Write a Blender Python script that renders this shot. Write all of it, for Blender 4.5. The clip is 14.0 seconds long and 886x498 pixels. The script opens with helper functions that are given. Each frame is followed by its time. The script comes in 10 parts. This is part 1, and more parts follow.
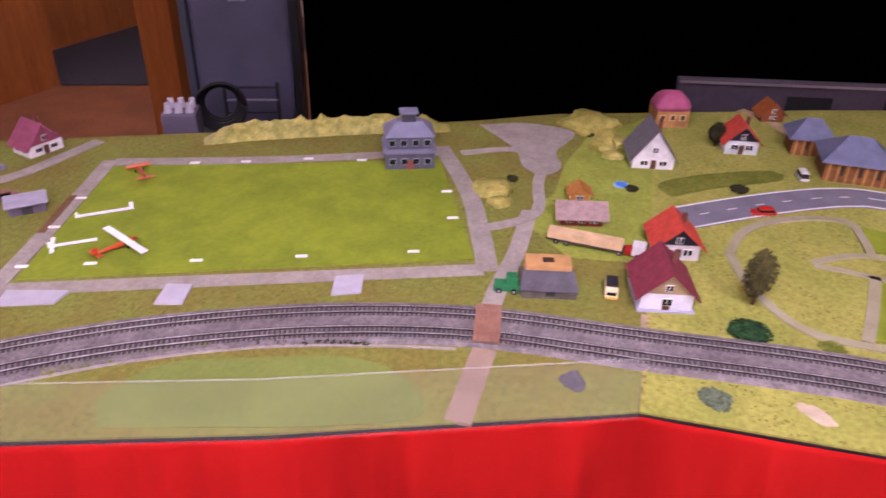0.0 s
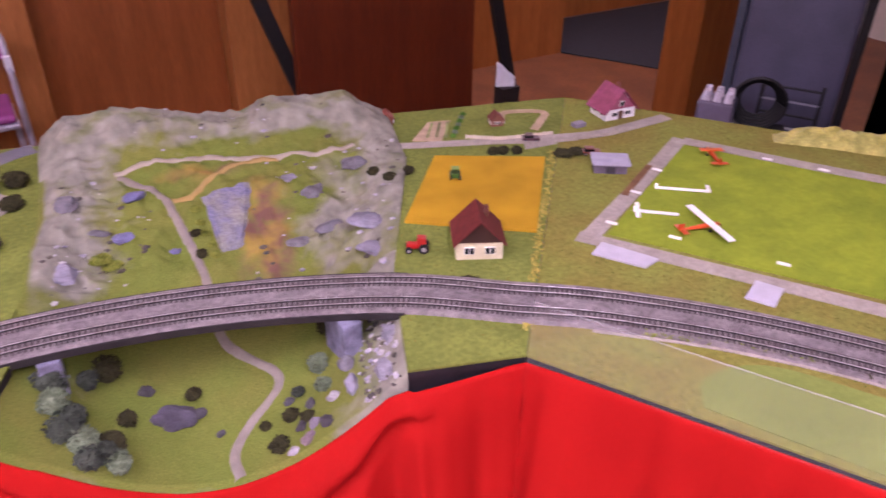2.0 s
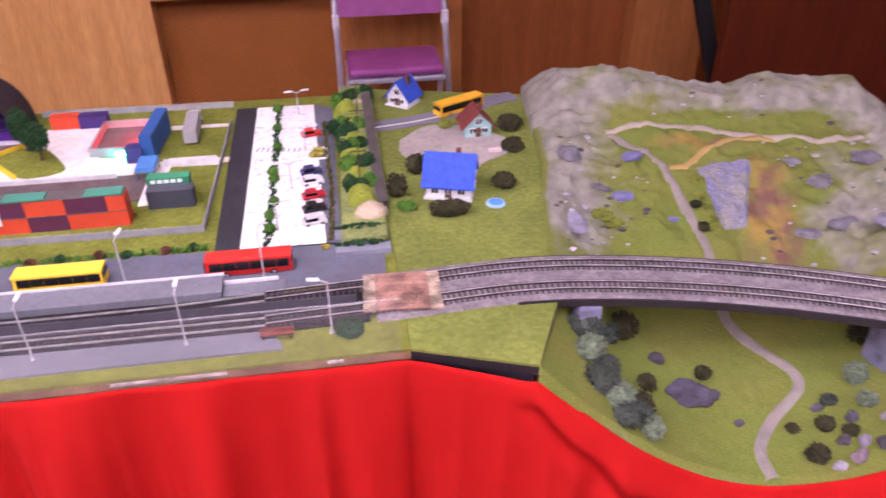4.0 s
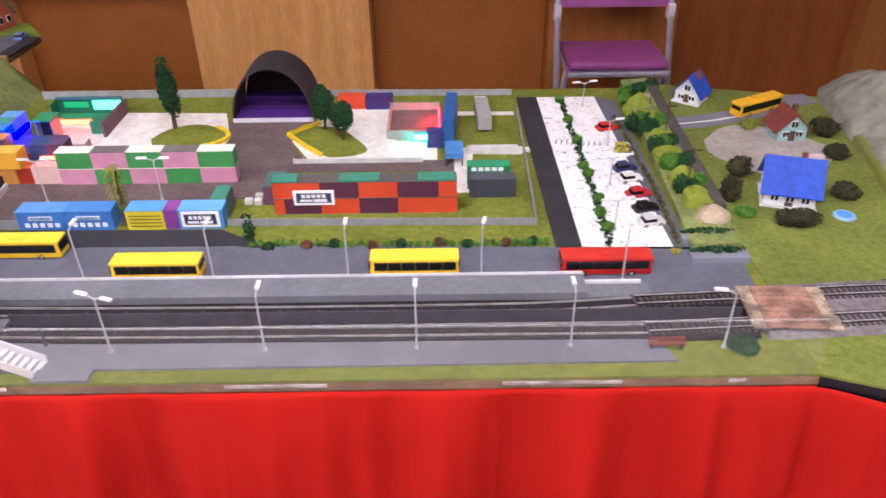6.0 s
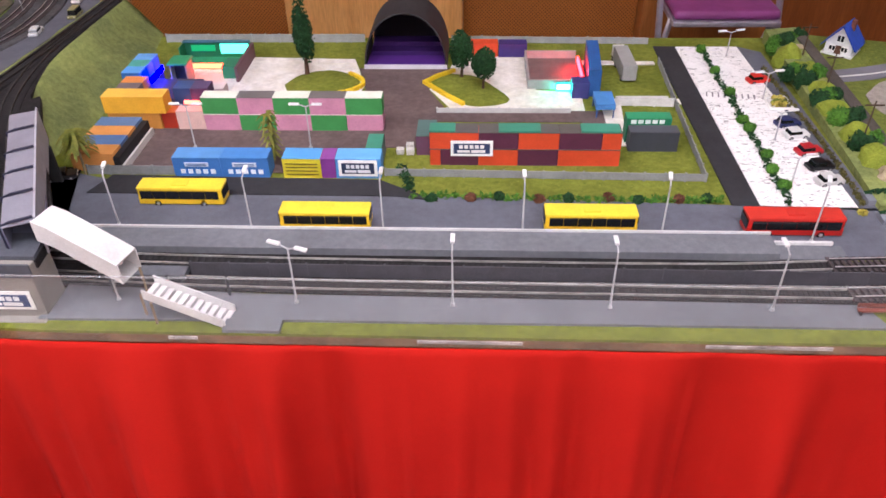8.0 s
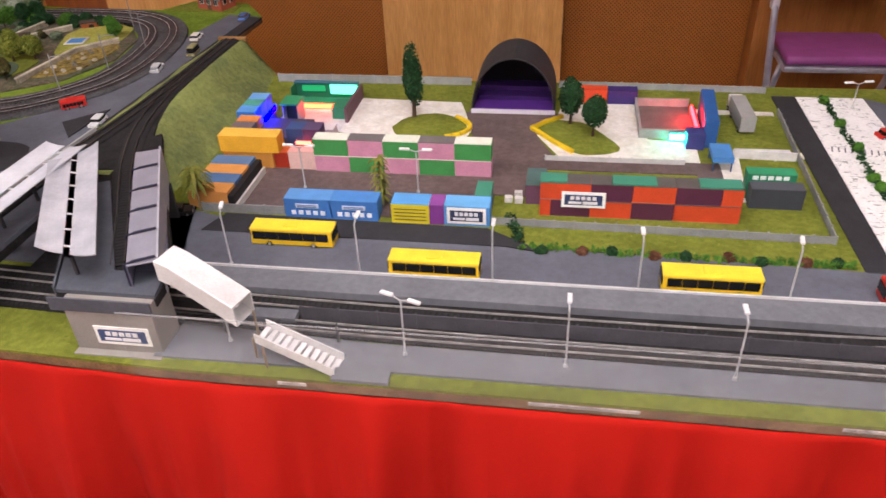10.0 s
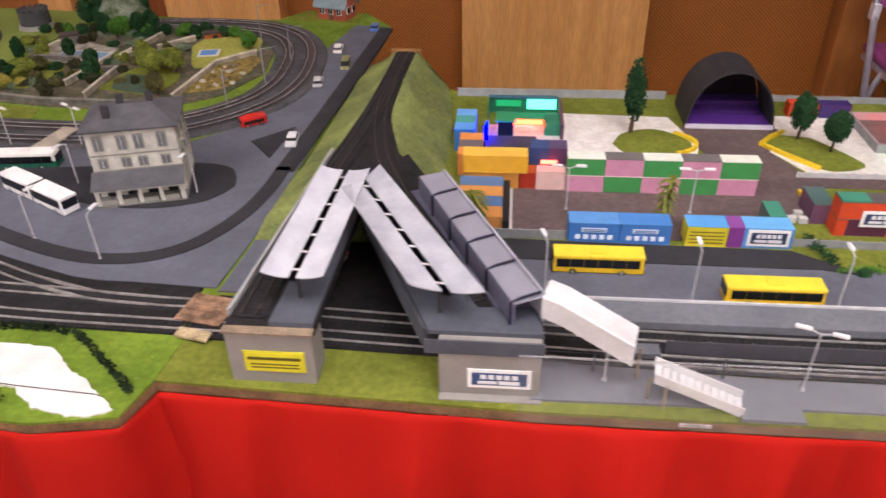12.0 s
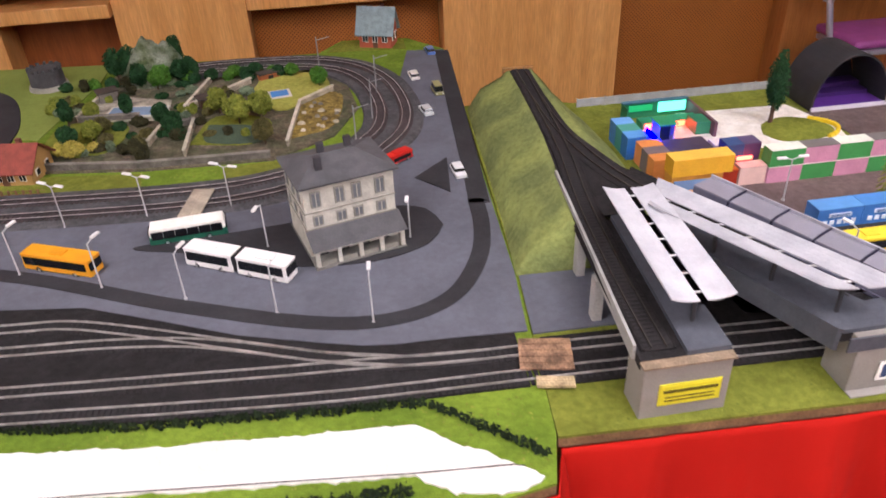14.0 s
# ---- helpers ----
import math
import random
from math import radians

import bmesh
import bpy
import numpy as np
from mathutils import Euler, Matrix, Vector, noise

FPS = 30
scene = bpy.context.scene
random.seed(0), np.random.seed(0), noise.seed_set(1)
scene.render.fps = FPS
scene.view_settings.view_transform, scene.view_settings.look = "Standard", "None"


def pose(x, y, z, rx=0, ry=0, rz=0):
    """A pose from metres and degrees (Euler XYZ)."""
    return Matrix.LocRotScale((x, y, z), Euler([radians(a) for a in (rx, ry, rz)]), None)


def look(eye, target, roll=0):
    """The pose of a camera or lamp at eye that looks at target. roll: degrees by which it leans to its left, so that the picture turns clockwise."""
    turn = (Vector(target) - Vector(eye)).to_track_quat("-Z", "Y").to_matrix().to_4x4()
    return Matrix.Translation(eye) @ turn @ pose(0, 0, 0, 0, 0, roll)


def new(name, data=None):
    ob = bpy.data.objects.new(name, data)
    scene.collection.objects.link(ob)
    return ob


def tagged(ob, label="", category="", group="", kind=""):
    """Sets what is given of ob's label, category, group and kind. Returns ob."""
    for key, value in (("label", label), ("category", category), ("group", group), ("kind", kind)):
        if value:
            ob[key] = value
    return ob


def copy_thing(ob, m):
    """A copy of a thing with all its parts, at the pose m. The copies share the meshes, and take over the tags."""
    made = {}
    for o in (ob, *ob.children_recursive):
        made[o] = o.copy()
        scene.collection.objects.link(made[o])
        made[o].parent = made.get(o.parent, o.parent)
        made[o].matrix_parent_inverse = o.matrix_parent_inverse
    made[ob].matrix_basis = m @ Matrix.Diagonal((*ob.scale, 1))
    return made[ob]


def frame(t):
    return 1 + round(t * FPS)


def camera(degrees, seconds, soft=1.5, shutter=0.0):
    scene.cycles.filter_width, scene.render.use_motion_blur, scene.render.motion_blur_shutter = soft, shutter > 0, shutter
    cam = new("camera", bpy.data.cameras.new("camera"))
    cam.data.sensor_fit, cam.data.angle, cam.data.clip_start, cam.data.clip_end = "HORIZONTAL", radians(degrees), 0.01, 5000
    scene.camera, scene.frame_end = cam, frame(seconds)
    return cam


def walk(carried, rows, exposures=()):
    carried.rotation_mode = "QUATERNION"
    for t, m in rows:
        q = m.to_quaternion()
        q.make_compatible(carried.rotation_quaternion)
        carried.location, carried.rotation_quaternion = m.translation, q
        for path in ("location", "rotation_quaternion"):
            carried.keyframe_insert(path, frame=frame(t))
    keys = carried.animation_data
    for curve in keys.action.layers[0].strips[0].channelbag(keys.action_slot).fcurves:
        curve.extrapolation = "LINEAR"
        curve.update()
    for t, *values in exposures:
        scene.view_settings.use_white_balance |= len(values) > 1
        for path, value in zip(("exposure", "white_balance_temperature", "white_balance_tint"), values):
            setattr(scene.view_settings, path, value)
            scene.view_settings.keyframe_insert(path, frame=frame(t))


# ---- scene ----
cam = camera(61.2, 14.0, soft=1.6, shutter=0.3)
PATH = [
    (0, (-0.084, 0.118, 1.553), (1.464, 0.854, 0.522), 1.5),
    (0.5, (-0.093, 0.217, 1.54), (1.341, 1.114, 0.473), 1.1),
    (1, (-0.158, 0.29, 1.543), (1.137, 1.408, 0.508), 1.0),
    (1.5, (-0.239, 0.36, 1.528), (0.867, 1.633, 0.454), 1.8),
    (2, (-0.299, 0.406, 1.525), (0.586, 1.847, 0.457), 0.7),
    (2.5, (-0.356, 0.43, 1.505), (0.329, 1.99, 0.457), -0.4),
    (3, (-0.49, 0.471, 1.489), (0.192, 2.042, 0.457), 2.4),
    (3.5, (-0.634, 0.52, 1.461), (-0.136, 2.143, 0.403), 2.3),
    (4, (-0.683, 0.598, 1.45), (-0.43, 2.259, 0.365), -0.4),
    (4.2, (-0.708, 0.629, 1.439), (-0.532, 2.259, 0.294), 0.3),
    (6.3, (-1.119, 0.711, 1.424), (-1.124, 2.385, 0.329), -0.5),
    (6.5, (-1.16, 0.725, 1.422), (-1.147, 2.388, 0.311), 0.6),
    (7, (-1.226, 0.709, 1.41), (-1.292, 2.308, 0.21), -0.3),
    (7.2, (-1.238, 0.707, 1.411), (-1.368, 2.302, 0.21), -1.7),
    (9.3, (-1.248, 0.738, 1.411), (-1.258, 2.34, 0.213), -0.3),
    (9.5, (-1.252, 0.739, 1.412), (-1.274, 2.354, 0.233), -0.5),
    (10, (-1.289, 0.746, 1.423), (-1.587, 2.37, 0.294), -2.8),
    (10.5, (-1.403, 0.71, 1.417), (-1.613, 2.336, 0.271), -2.7),
    (11, (-1.532, 0.68, 1.422), (-1.727, 2.311, 0.281), -2.5),
    (11.5, (-1.66, 0.736, 1.422), (-1.776, 2.383, 0.293), -2.4),
    (12, (-1.794, 0.751, 1.428), (-1.958, 2.4, 0.309), -1.2),
    (12.5, (-1.997, 0.704, 1.429), (-2.021, 2.356, 0.302), -0.8),
    (13, (-2.137, 0.681, 1.43), (-2.18, 2.344, 0.32), -3.2),
    (13.5, (-2.281, 0.751, 1.403), (-2.158, 2.404, 0.284), -3.5),
    (14, (-2.382, 0.816, 1.428), (-2.156, 2.479, 0.339), -2.5),
]
walk(cam, [(t, look(eye, target, roll)) for t, eye, target, roll in PATH],
     exposures=[(0.0, 0.26, 5950, 52), (2.0, 0.42, 5950, 56), (3.0, 0.56, 5900, 55), (4.2, 0.48, 5850, 50), (6.3, 0.23, 5850, 24), (9.0, 0.12, 6100, 23), (10.0, 0.06, 6300, 22), (12.5, 0.06, 6150, 22), (14.0, 0.20, 6100, 23)])

# ---- light: a closed hall with assumed, unseen ceiling panels ----
LAMP = 9.5
world = bpy.data.worlds.new("hall_air")
scene.world = world
world.use_nodes = True
world.node_tree.nodes["Background"].inputs[0].default_value = (0.9, 0.95, 1.0, 1)
world.node_tree.nodes["Background"].inputs[1].default_value = 0.12

T = 0.82          # top of the layout boards


# ---- materials ----
def lin(h):
    """Linear colour from a hex sRGB string."""
    v = [int(h[i:i + 2], 16) / 255 for i in (0, 2, 4)]
    return tuple(c / 12.92 if c <= 0.04045 else ((c + 0.055) / 1.055) ** 2.4 for c in v)


def mat(name, col, rough=0.6, col2=None, scale=30, var=0.15, fine=500, bump=0.15, metal=0.0, spec=0.4, dist=0.001, emit=None, power=0.0, alpha=1.0, island=0.0, mid=0.0):
    m = bpy.data.materials.new(name)
    m.use_nodes = True
    nt = m.node_tree
    n, l = nt.nodes, nt.links
    b = n["Principled BSDF"]
    b.inputs["Roughness"].default_value = rough
    b.inputs["Metallic"].default_value = metal
    b.inputs["Specular IOR Level"].default_value = spec
    c1 = lin(col) if isinstance(col, str) else col
    c2 = tuple(max(0, c * (1 - 2 * var)) for c in c1) if col2 is None else (lin(col2) if isinstance(col2, str) else col2)
    geo = n.new("ShaderNodeNewGeometry")
    big = n.new("ShaderNodeTexNoise")
    big.inputs["Scale"].default_value, big.inputs["Detail"].default_value = scale, 4
    small = n.new("ShaderNodeTexNoise")
    small.inputs["Scale"].default_value, small.inputs["Detail"].default_value = fine, 3
    l.new(geo.outputs["Position"], big.inputs["Vector"])
    l.new(geo.outputs["Position"], small.inputs["Vector"])
    ramp = n.new("ShaderNodeMapRange")
    ramp.inputs["From Min"].default_value, ramp.inputs["From Max"].default_value = 0.36, 0.64
    l.new(big.outputs["Fac"], ramp.inputs["Value"])
    mix = n.new("ShaderNodeMix")
    mix.data_type = "RGBA"
    mix.inputs["A"].default_value, mix.inputs["B"].default_value = (*c1, 1), (*c2, 1)
    l.new(ramp.outputs["Result"], mix.inputs["Factor"])
    r2 = n.new("ShaderNodeMapRange")
    r2.inputs["From Min"].default_value, r2.inputs["From Max"].default_value = 0.3, 0.7
    r2.inputs["To Min"].default_value, r2.inputs["To Max"].default_value = 1 - 1.5 * var, 1 + 1.2 * var
    l.new(small.outputs["Fac"], r2.inputs["Value"])
    mul = n.new("ShaderNodeVectorMath")
    mul.operation = "SCALE"
    l.new(mix.outputs["Result"], mul.inputs["Vector"])
    l.new(r2.outputs["Result"], mul.inputs["Scale"])
    out = mul.outputs["Vector"]
    if island:
        r3 = n.new("ShaderNodeMapRange")
        r3.inputs["To Min"].default_value, r3.inputs["To Max"].default_value = 1 - island, 1 + island
        l.new(geo.outputs["Random Per Island"], r3.inputs["Value"])
        mul2 = n.new("ShaderNodeVectorMath")
        mul2.operation = "SCALE"
        l.new(out, mul2.inputs["Vector"])
        l.new(r3.outputs["Result"], mul2.inputs["Scale"])
        out = mul2.outputs["Vector"]
    if mid:
        tm = n.new("ShaderNodeTexNoise")
        tm.inputs["Scale"].default_value, tm.inputs["Detail"].default_value = 110, 3
        l.new(geo.outputs["Position"], tm.inputs["Vector"])
        r4 = n.new("ShaderNodeMapRange")
        r4.inputs["From Min"].default_value, r4.inputs["From Max"].default_value = 0.32, 0.68
        r4.inputs["To Min"].default_value, r4.inputs["To Max"].default_value = 1 - mid * 1.2, 1 + mid
        l.new(tm.outputs["Fac"], r4.inputs["Value"])
        mul3 = n.new("ShaderNodeVectorMath")
        mul3.operation = "SCALE"
        l.new(out, mul3.inputs["Vector"])
        l.new(r4.outputs["Result"], mul3.inputs["Scale"])
        out = mul3.outputs["Vector"]
    l.new(out, b.inputs["Base Color"])
    if bump:
        bp = n.new("ShaderNodeBump")
        bp.inputs["Strength"].default_value, bp.inputs["Distance"].default_value = bump, dist
        l.new(small.outputs["Fac"], bp.inputs["Height"])
        l.new(bp.outputs["Normal"], b.inputs["Normal"])
    if emit:
        b.inputs["Emission Color"].default_value = (*(lin(emit) if isinstance(emit, str) else emit), 1)
        b.inputs["Emission Strength"].default_value = power
    return m


M = {
    "grass_airfield": mat("grass_airfield", "82883e", 0.95, "827a3a", 9, 0.22, 700, 0.6, spec=0.1, dist=0.002, mid=0.15),
    "grass_lawn": mat("grass_lawn", "8a9b2a", 0.95, "7b8c28", 14, 0.10, 900, 0.4, spec=0.1, mid=0.07),
    "grass_pale": mat("grass_pale", "7e8c46", 0.95, "748240", 8, 0.08, 900, 0.3, spec=0.1, mid=0.06),
    "grass_village": mat("grass_village", "a8a652", 0.95, "979c48", 10, 0.13, 700, 0.6, spec=0.1, dist=0.002, mid=0.15),
    "grass_farm": mat("grass_farm", "7b863e", 0.95, "6b7636", 12, 0.14, 700, 0.6, spec=0.1, dist=0.002, mid=0.15),
    "grass_park": mat("grass_park", "7b8233", 0.95, "69702a", 16, 0.18, 800, 0.6, spec=0.1, dist=0.002, mid=0.15),
    "grass_town": mat("grass_town", "758c2e", 0.95, "627a26", 14, 0.16, 800, 0.6, spec=0.1, dist=0.002, mid=0.15),
    "grass_bank": mat("grass_bank", "8a9456", 0.95, "6c764a", 11, 0.14, 700, 0.6, spec=0.1, dist=0.002, mid=0.15),
    "asphalt": mat("asphalt", "646670", 0.85, "5b5d66", 14, 0.08, 900, 0.2, spec=0.2, mid=0.06),
    "asphalt_dark": mat("asphalt_dark", "37373a", 0.9, "302f32", 14, 0.12, 900, 0.3, spec=0.2, mid=0.06),
    "gravel_path": mat("gravel_path", "a79f97", 0.95, "9a928a", 20, 0.16, 700, 0.5, spec=0.1, mid=0.10),
    "platform_grey": mat("platform_grey", "727479", 0.8, "686a6f", 12, 0.08, 900, 0.15, spec=0.2, mid=0.08),
    "ballast": mat("ballast", "8b8484", 0.95, "787072", 25, 0.25, 650, 0.8, spec=0.1, dist=0.002, mid=0.2),
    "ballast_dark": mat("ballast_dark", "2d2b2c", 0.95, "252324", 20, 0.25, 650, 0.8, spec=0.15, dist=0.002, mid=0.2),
    "sleeper": mat("sleeper", "4e4445", 0.85, "423a3b", 30, 0.2, 600, 0.2),
    "sleeper_dark": mat("sleeper_dark", "292728", 0.9, "232122", 30, 0.2, 600, 0.2),
    "rail": mat("rail", "d6d0d0", 0.35, "a39a96", 60, 0.15, 400, 0.05, metal=0.45),
    "paving_brown": mat("paving_brown", "6b5b58", 0.9, "5e504f", 18, 0.12, 900, 0.3, spec=0.15, mid=0.12),
    "crossing": mat("crossing", "a07460", 0.9, "8c6250", 40, 0.2, 600, 0.4),
    "sand_white": mat("sand_white", "e6e2da", 0.95, "d8d2c6", 40, 0.12, 700, 0.5, spec=0.1, mid=0.08),
    "paper_white": mat("paper_white", "e0ddd7", 0.85, "cfccc5", 30, 0.06, 500, 0.1),
    "cardboard": mat("cardboard", "8f8a84", 0.85, "837e78", 20, 0.08, 500, 0.1),
    "wood_edge": mat("wood_edge", "8a6a4a", 0.75, "6d5138", 25, 0.2, 300, 0.3),
    "black_edge": mat("black_edge", "17151a", 0.6, "242029", 20, 0.2, 300, 0.2),
    "rock": mat("rock", "9a9a8a", 0.9, "75746c", 22, 0.25, 300, 0.9, dist=0.004, mid=0.15),
    "board_white": mat("board_white", "d8d6d4", 0.55, "c4c2c0", 20, 0.05, 400, 0.05),
    "roof_white": mat("roof_white", "c6c7cc", 0.45, "b4b5bc", 30, 0.04, 400, 0.05),
    "hall_floor": mat("hall_floor", "7a4a2a", 0.5, "663c22", 4, 0.15, 60, 0.1),
    "hall_wall": mat("hall_wall", "cfc6b8", 0.8, "c2b8a8", 3, 0.05, 80, 0.05),
    "hall_ceiling": mat("hall_ceiling", "e8e4dc", 0.9, "dcd6cc", 3, 0.04, 80, 0.05),
    "black_cloth": mat("black_cloth", "050505", 0.98, "030303", 5, 0.2, 200, 0.1, spec=0.02),
}


def wood(name, col, col2, stretch=(6, 6, 0.6), rough=0.4):
    """Veneer with upright grain."""
    m = mat(name, col, rough, col2, 10, 0.1, 120, 0.06)
    nt = m.node_tree
    geo = next(n for n in nt.nodes if n.bl_idname == "ShaderNodeNewGeometry")
    for tex in [n for n in nt.nodes if n.bl_idname == "ShaderNodeTexNoise"]:
        mp = nt.nodes.new("ShaderNodeMapping")
        mp.inputs["Scale"].default_value = stretch
        nt.links.new(geo.outputs["Position"], mp.inputs["Vector"])
        nt.links.new(mp.outputs["Vector"], tex.inputs["Vector"])
        tex.inputs["Scale"].default_value = 4 if tex.inputs["Scale"].default_value < 50 else 30
    return m


M["wood_tan"] = wood("wood_tan", "dba463", "cc9452")
M["wood_amber_shaded"] = wood("wood_amber_shaded", "b0703a", "a06432")
M["wood_brown"] = wood("wood_brown", "945328", "854820")
M["wood_dark"] = wood("wood_dark", "622810", "56220e")
M["wood_orange"] = wood("wood_orange", "a5622c", "965624")


def perforated(name, col, hole):
    """Board with a grid of small round holes."""
    m = mat(name, col, 0.5, None, 5, 0.06, 60, 0.05)
    nt = m.node_tree
    b = nt.nodes["Principled BSDF"]
    base = b.inputs["Base Color"].links[0].from_socket
    geo = next(n for n in nt.nodes if n.bl_idname == "ShaderNodeNewGeometry")
    sep = nt.nodes.new("ShaderNodeSeparateXYZ")
    nt.links.new(geo.outputs["Position"], sep.inputs[0])
    waves = []
    for ax in ("X", "Z"):
        mu = nt.nodes.new("ShaderNodeMath")
        mu.operation = "MULTIPLY"
        mu.inputs[1].default_value = 2 * math.pi / 0.014
        si = nt.nodes.new("ShaderNodeMath")
        si.operation = "SINE"
        nt.links.new(sep.outputs[ax], mu.inputs[0])
        nt.links.new(mu.outputs[0], si.inputs[0])
        waves.append(si)
    pr = nt.nodes.new("ShaderNodeMath")
    pr.operation = "MULTIPLY"
    nt.links.new(waves[0].outputs[0], pr.inputs[0])
    nt.links.new(waves[1].outputs[0], pr.inputs[1])
    gt = nt.nodes.new("ShaderNodeMath")
    gt.operation = "GREATER_THAN"
    gt.inputs[1].default_value = 0.35
    nt.links.new(pr.outputs[0], gt.inputs[0])
    mx = nt.nodes.new("ShaderNodeMix")
    mx.data_type = "RGBA"
    nt.links.new(gt.outputs[0], mx.inputs["Factor"])
    nt.links.new(base, mx.inputs["A"])
    mx.inputs["B"].default_value = (*lin(hole), 1)
    nt.links.new(mx.outputs["Result"], b.inputs["Base Color"])
    return m


M["perforated"] = perforated("perforated_board", "a9662a", "6e3f18")
M["ballast_mid"] = mat("ballast_mid", "5a5a5c", 0.95, "4a4a4c", 18, 0.25, 600, 0.8, spec=0.12, dist=0.002, mid=0.2)
# slate grey with the shade of the canopies worked into the slab colour
M["platform_slate_shaded"] = mat("platform_slate_shaded", "50545d", 0.7, "484b53", 16, 0.1, 800, 0.2, mid=0.08)
M["hill_rock"] = mat("hill_rock", "858c7c", 0.9, "45522f", 30, 0.25, 300, 0.9, dist=0.004)
M["roof_white_shaded"] = mat("roof_white_shaded", "b4b5ba", 0.5, "a0a1a8", 30, 0.05, 400, 0.05)
M["rail_side"] = mat("rail_side", "383537", 0.7, "2d2b2d", 60, 0.2, 400, 0.1, metal=0.1)
M["rail_rust"] = mat("rail_rust", "4a4542", 0.6, "3a3633", 60, 0.2, 400, 0.05, metal=0.4)
M["rail_dark"] = mat("rail_dark", "cfccc8", 0.3, "a8a49e", 60, 0.15, 400, 0.05, metal=0.5)
M["red_cloth"] = mat("red_cloth", "ad180b", 0.85, "a31409", 6, 0.05, 900, 0.08, spec=0.15)


def plain(h, rough=0.5, var=0.05, **kw):
    key = f"paint_{h}_{rough}"
    if key not in M:
        M[key] = mat("paint_" + h, h, rough, None, 40, var, 500, 0.05, **kw)
    return M[key]


# ---- builders ----
def part(name, bm, material, parent=None, label="", smooth=False):
    """One bmesh as one mesh object, under a thing or a part."""
    me = bpy.data.meshes.new(name)
    bm.to_mesh(me)
    bm.free()
    if smooth:
        for p in me.polygons:
            p.use_smooth = True
    for one in (material if isinstance(material, (list, tuple)) else [material]):
        me.materials.append(one)
    ob = new(name, me)
    if parent is not None:
        ob.parent = parent
    if label:
        tagged(ob, label)
    return ob


def thing(name, label, category, m=None, group=""):
    ob = new(name)
    ob.empty_display_size = 0.02
    if m is not None:
        ob.matrix_world = m
        ob.matrix_basis = m
    return tagged(ob, label, category, group)


def structure(ob, label, category):
    return tagged(ob, label, category, kind="structure")


def box(bm, x0, x1, y0, y1, z0, z1, m=None, bevel=0.0, mi=0):
    vs = [bm.verts.new((x, y, z)) for x in (x0, x1) for y in (y0, y1) for z in (z0, z1)]
    if m is not None:
        for v in vs:
            v.co = m @ v.co
    fs = [bm.faces.new([vs[i] for i in f]) for f in ((0, 1, 3, 2), (4, 6, 7, 5), (0, 4, 5, 1), (2, 3, 7, 6), (0, 2, 6, 4), (1, 5, 7, 3))]
    for f in fs:
        f.material_index = mi
    if bevel:
        bmesh.ops.bevel(bm, geom=list({e for f in fs for e in f.edges}), offset=bevel, segments=2, affect="EDGES", profile=0.6)
    return vs


def boxed(*a, **k):
    bm = bmesh.new()
    box(bm, *a, **k)
    return bm


def prism(bm, pts, z0, z1, m=None):
    """Upright prism over an outline in plan; heights may be lists."""
    n = len(pts)
    zt = z1 if isinstance(z1, (list, tuple)) else [z1] * n
    zb = z0 if isinstance(z0, (list, tuple)) else [z0] * n
    lo = [bm.verts.new((p[0], p[1], z)) for p, z in zip(pts, zb)]
    hi = [bm.verts.new((p[0], p[1], z)) for p, z in zip(pts, zt)]
    if m is not None:
        for v in lo + hi:
            v.co = m @ v.co
    bm.faces.new(hi)
    bm.faces.new(lo[::-1])
    for i in range(n):
        j = (i + 1) % n
        bm.faces.new((lo[i], lo[j], hi[j], hi[i]))
    bmesh.ops.recalc_face_normals(bm, faces=bm.faces[:])
    return bm


def cyl(bm, p, q, r, r2=None, n=10):
    """Tapered round bar from p to q."""
    p, q = Vector(p), Vector(q)
    r2 = r if r2 is None else r2
    rot = (q - p).to_track_quat("Z", "Y").to_matrix()
    rings = []
    for c, rr in ((p, r), (q, r2)):
        rings.append([bm.verts.new(c + rot @ Vector((rr * math.cos(2 * math.pi * i / n), rr * math.sin(2 * math.pi * i / n), 0))) for i in range(n)])
    bm.faces.new(rings[0][::-1])
    bm.faces.new(rings[1])
    for i in range(n):
        j = (i + 1) % n
        bm.faces.new((rings[0][i], rings[0][j], rings[1][j], rings[1][i]))
    return bm


def smooth_line(pts, step=0.01):
    """Catmull-Rom line through plan points, at even steps."""
    P = [Vector(p) for p in pts]
    P = [P[0] * 2 - P[1], *P, P[-1] * 2 - P[-2]]
    out = []
    for i in range(1, len(P) - 2):
        a, b, c, d = P[i - 1:i + 3]
        k = max(2, int((c - b).length / step))
        for s in range(k):
            t = s / k
            out.append(0.5 * ((2 * b) + (c - a) * t + (2 * a - 5 * b + 4 * c - d) * t * t + (3 * b - a - 3 * c + d) * t ** 3))
    out.append(P[-2])
    return out


def normals(line):
    out = []
    for i in range(len(line)):
        d = line[min(i + 1, len(line) - 1)] - line[max(i - 1, 0)]
        out.append(Vector((-d.y, d.x)).normalized())
    return out


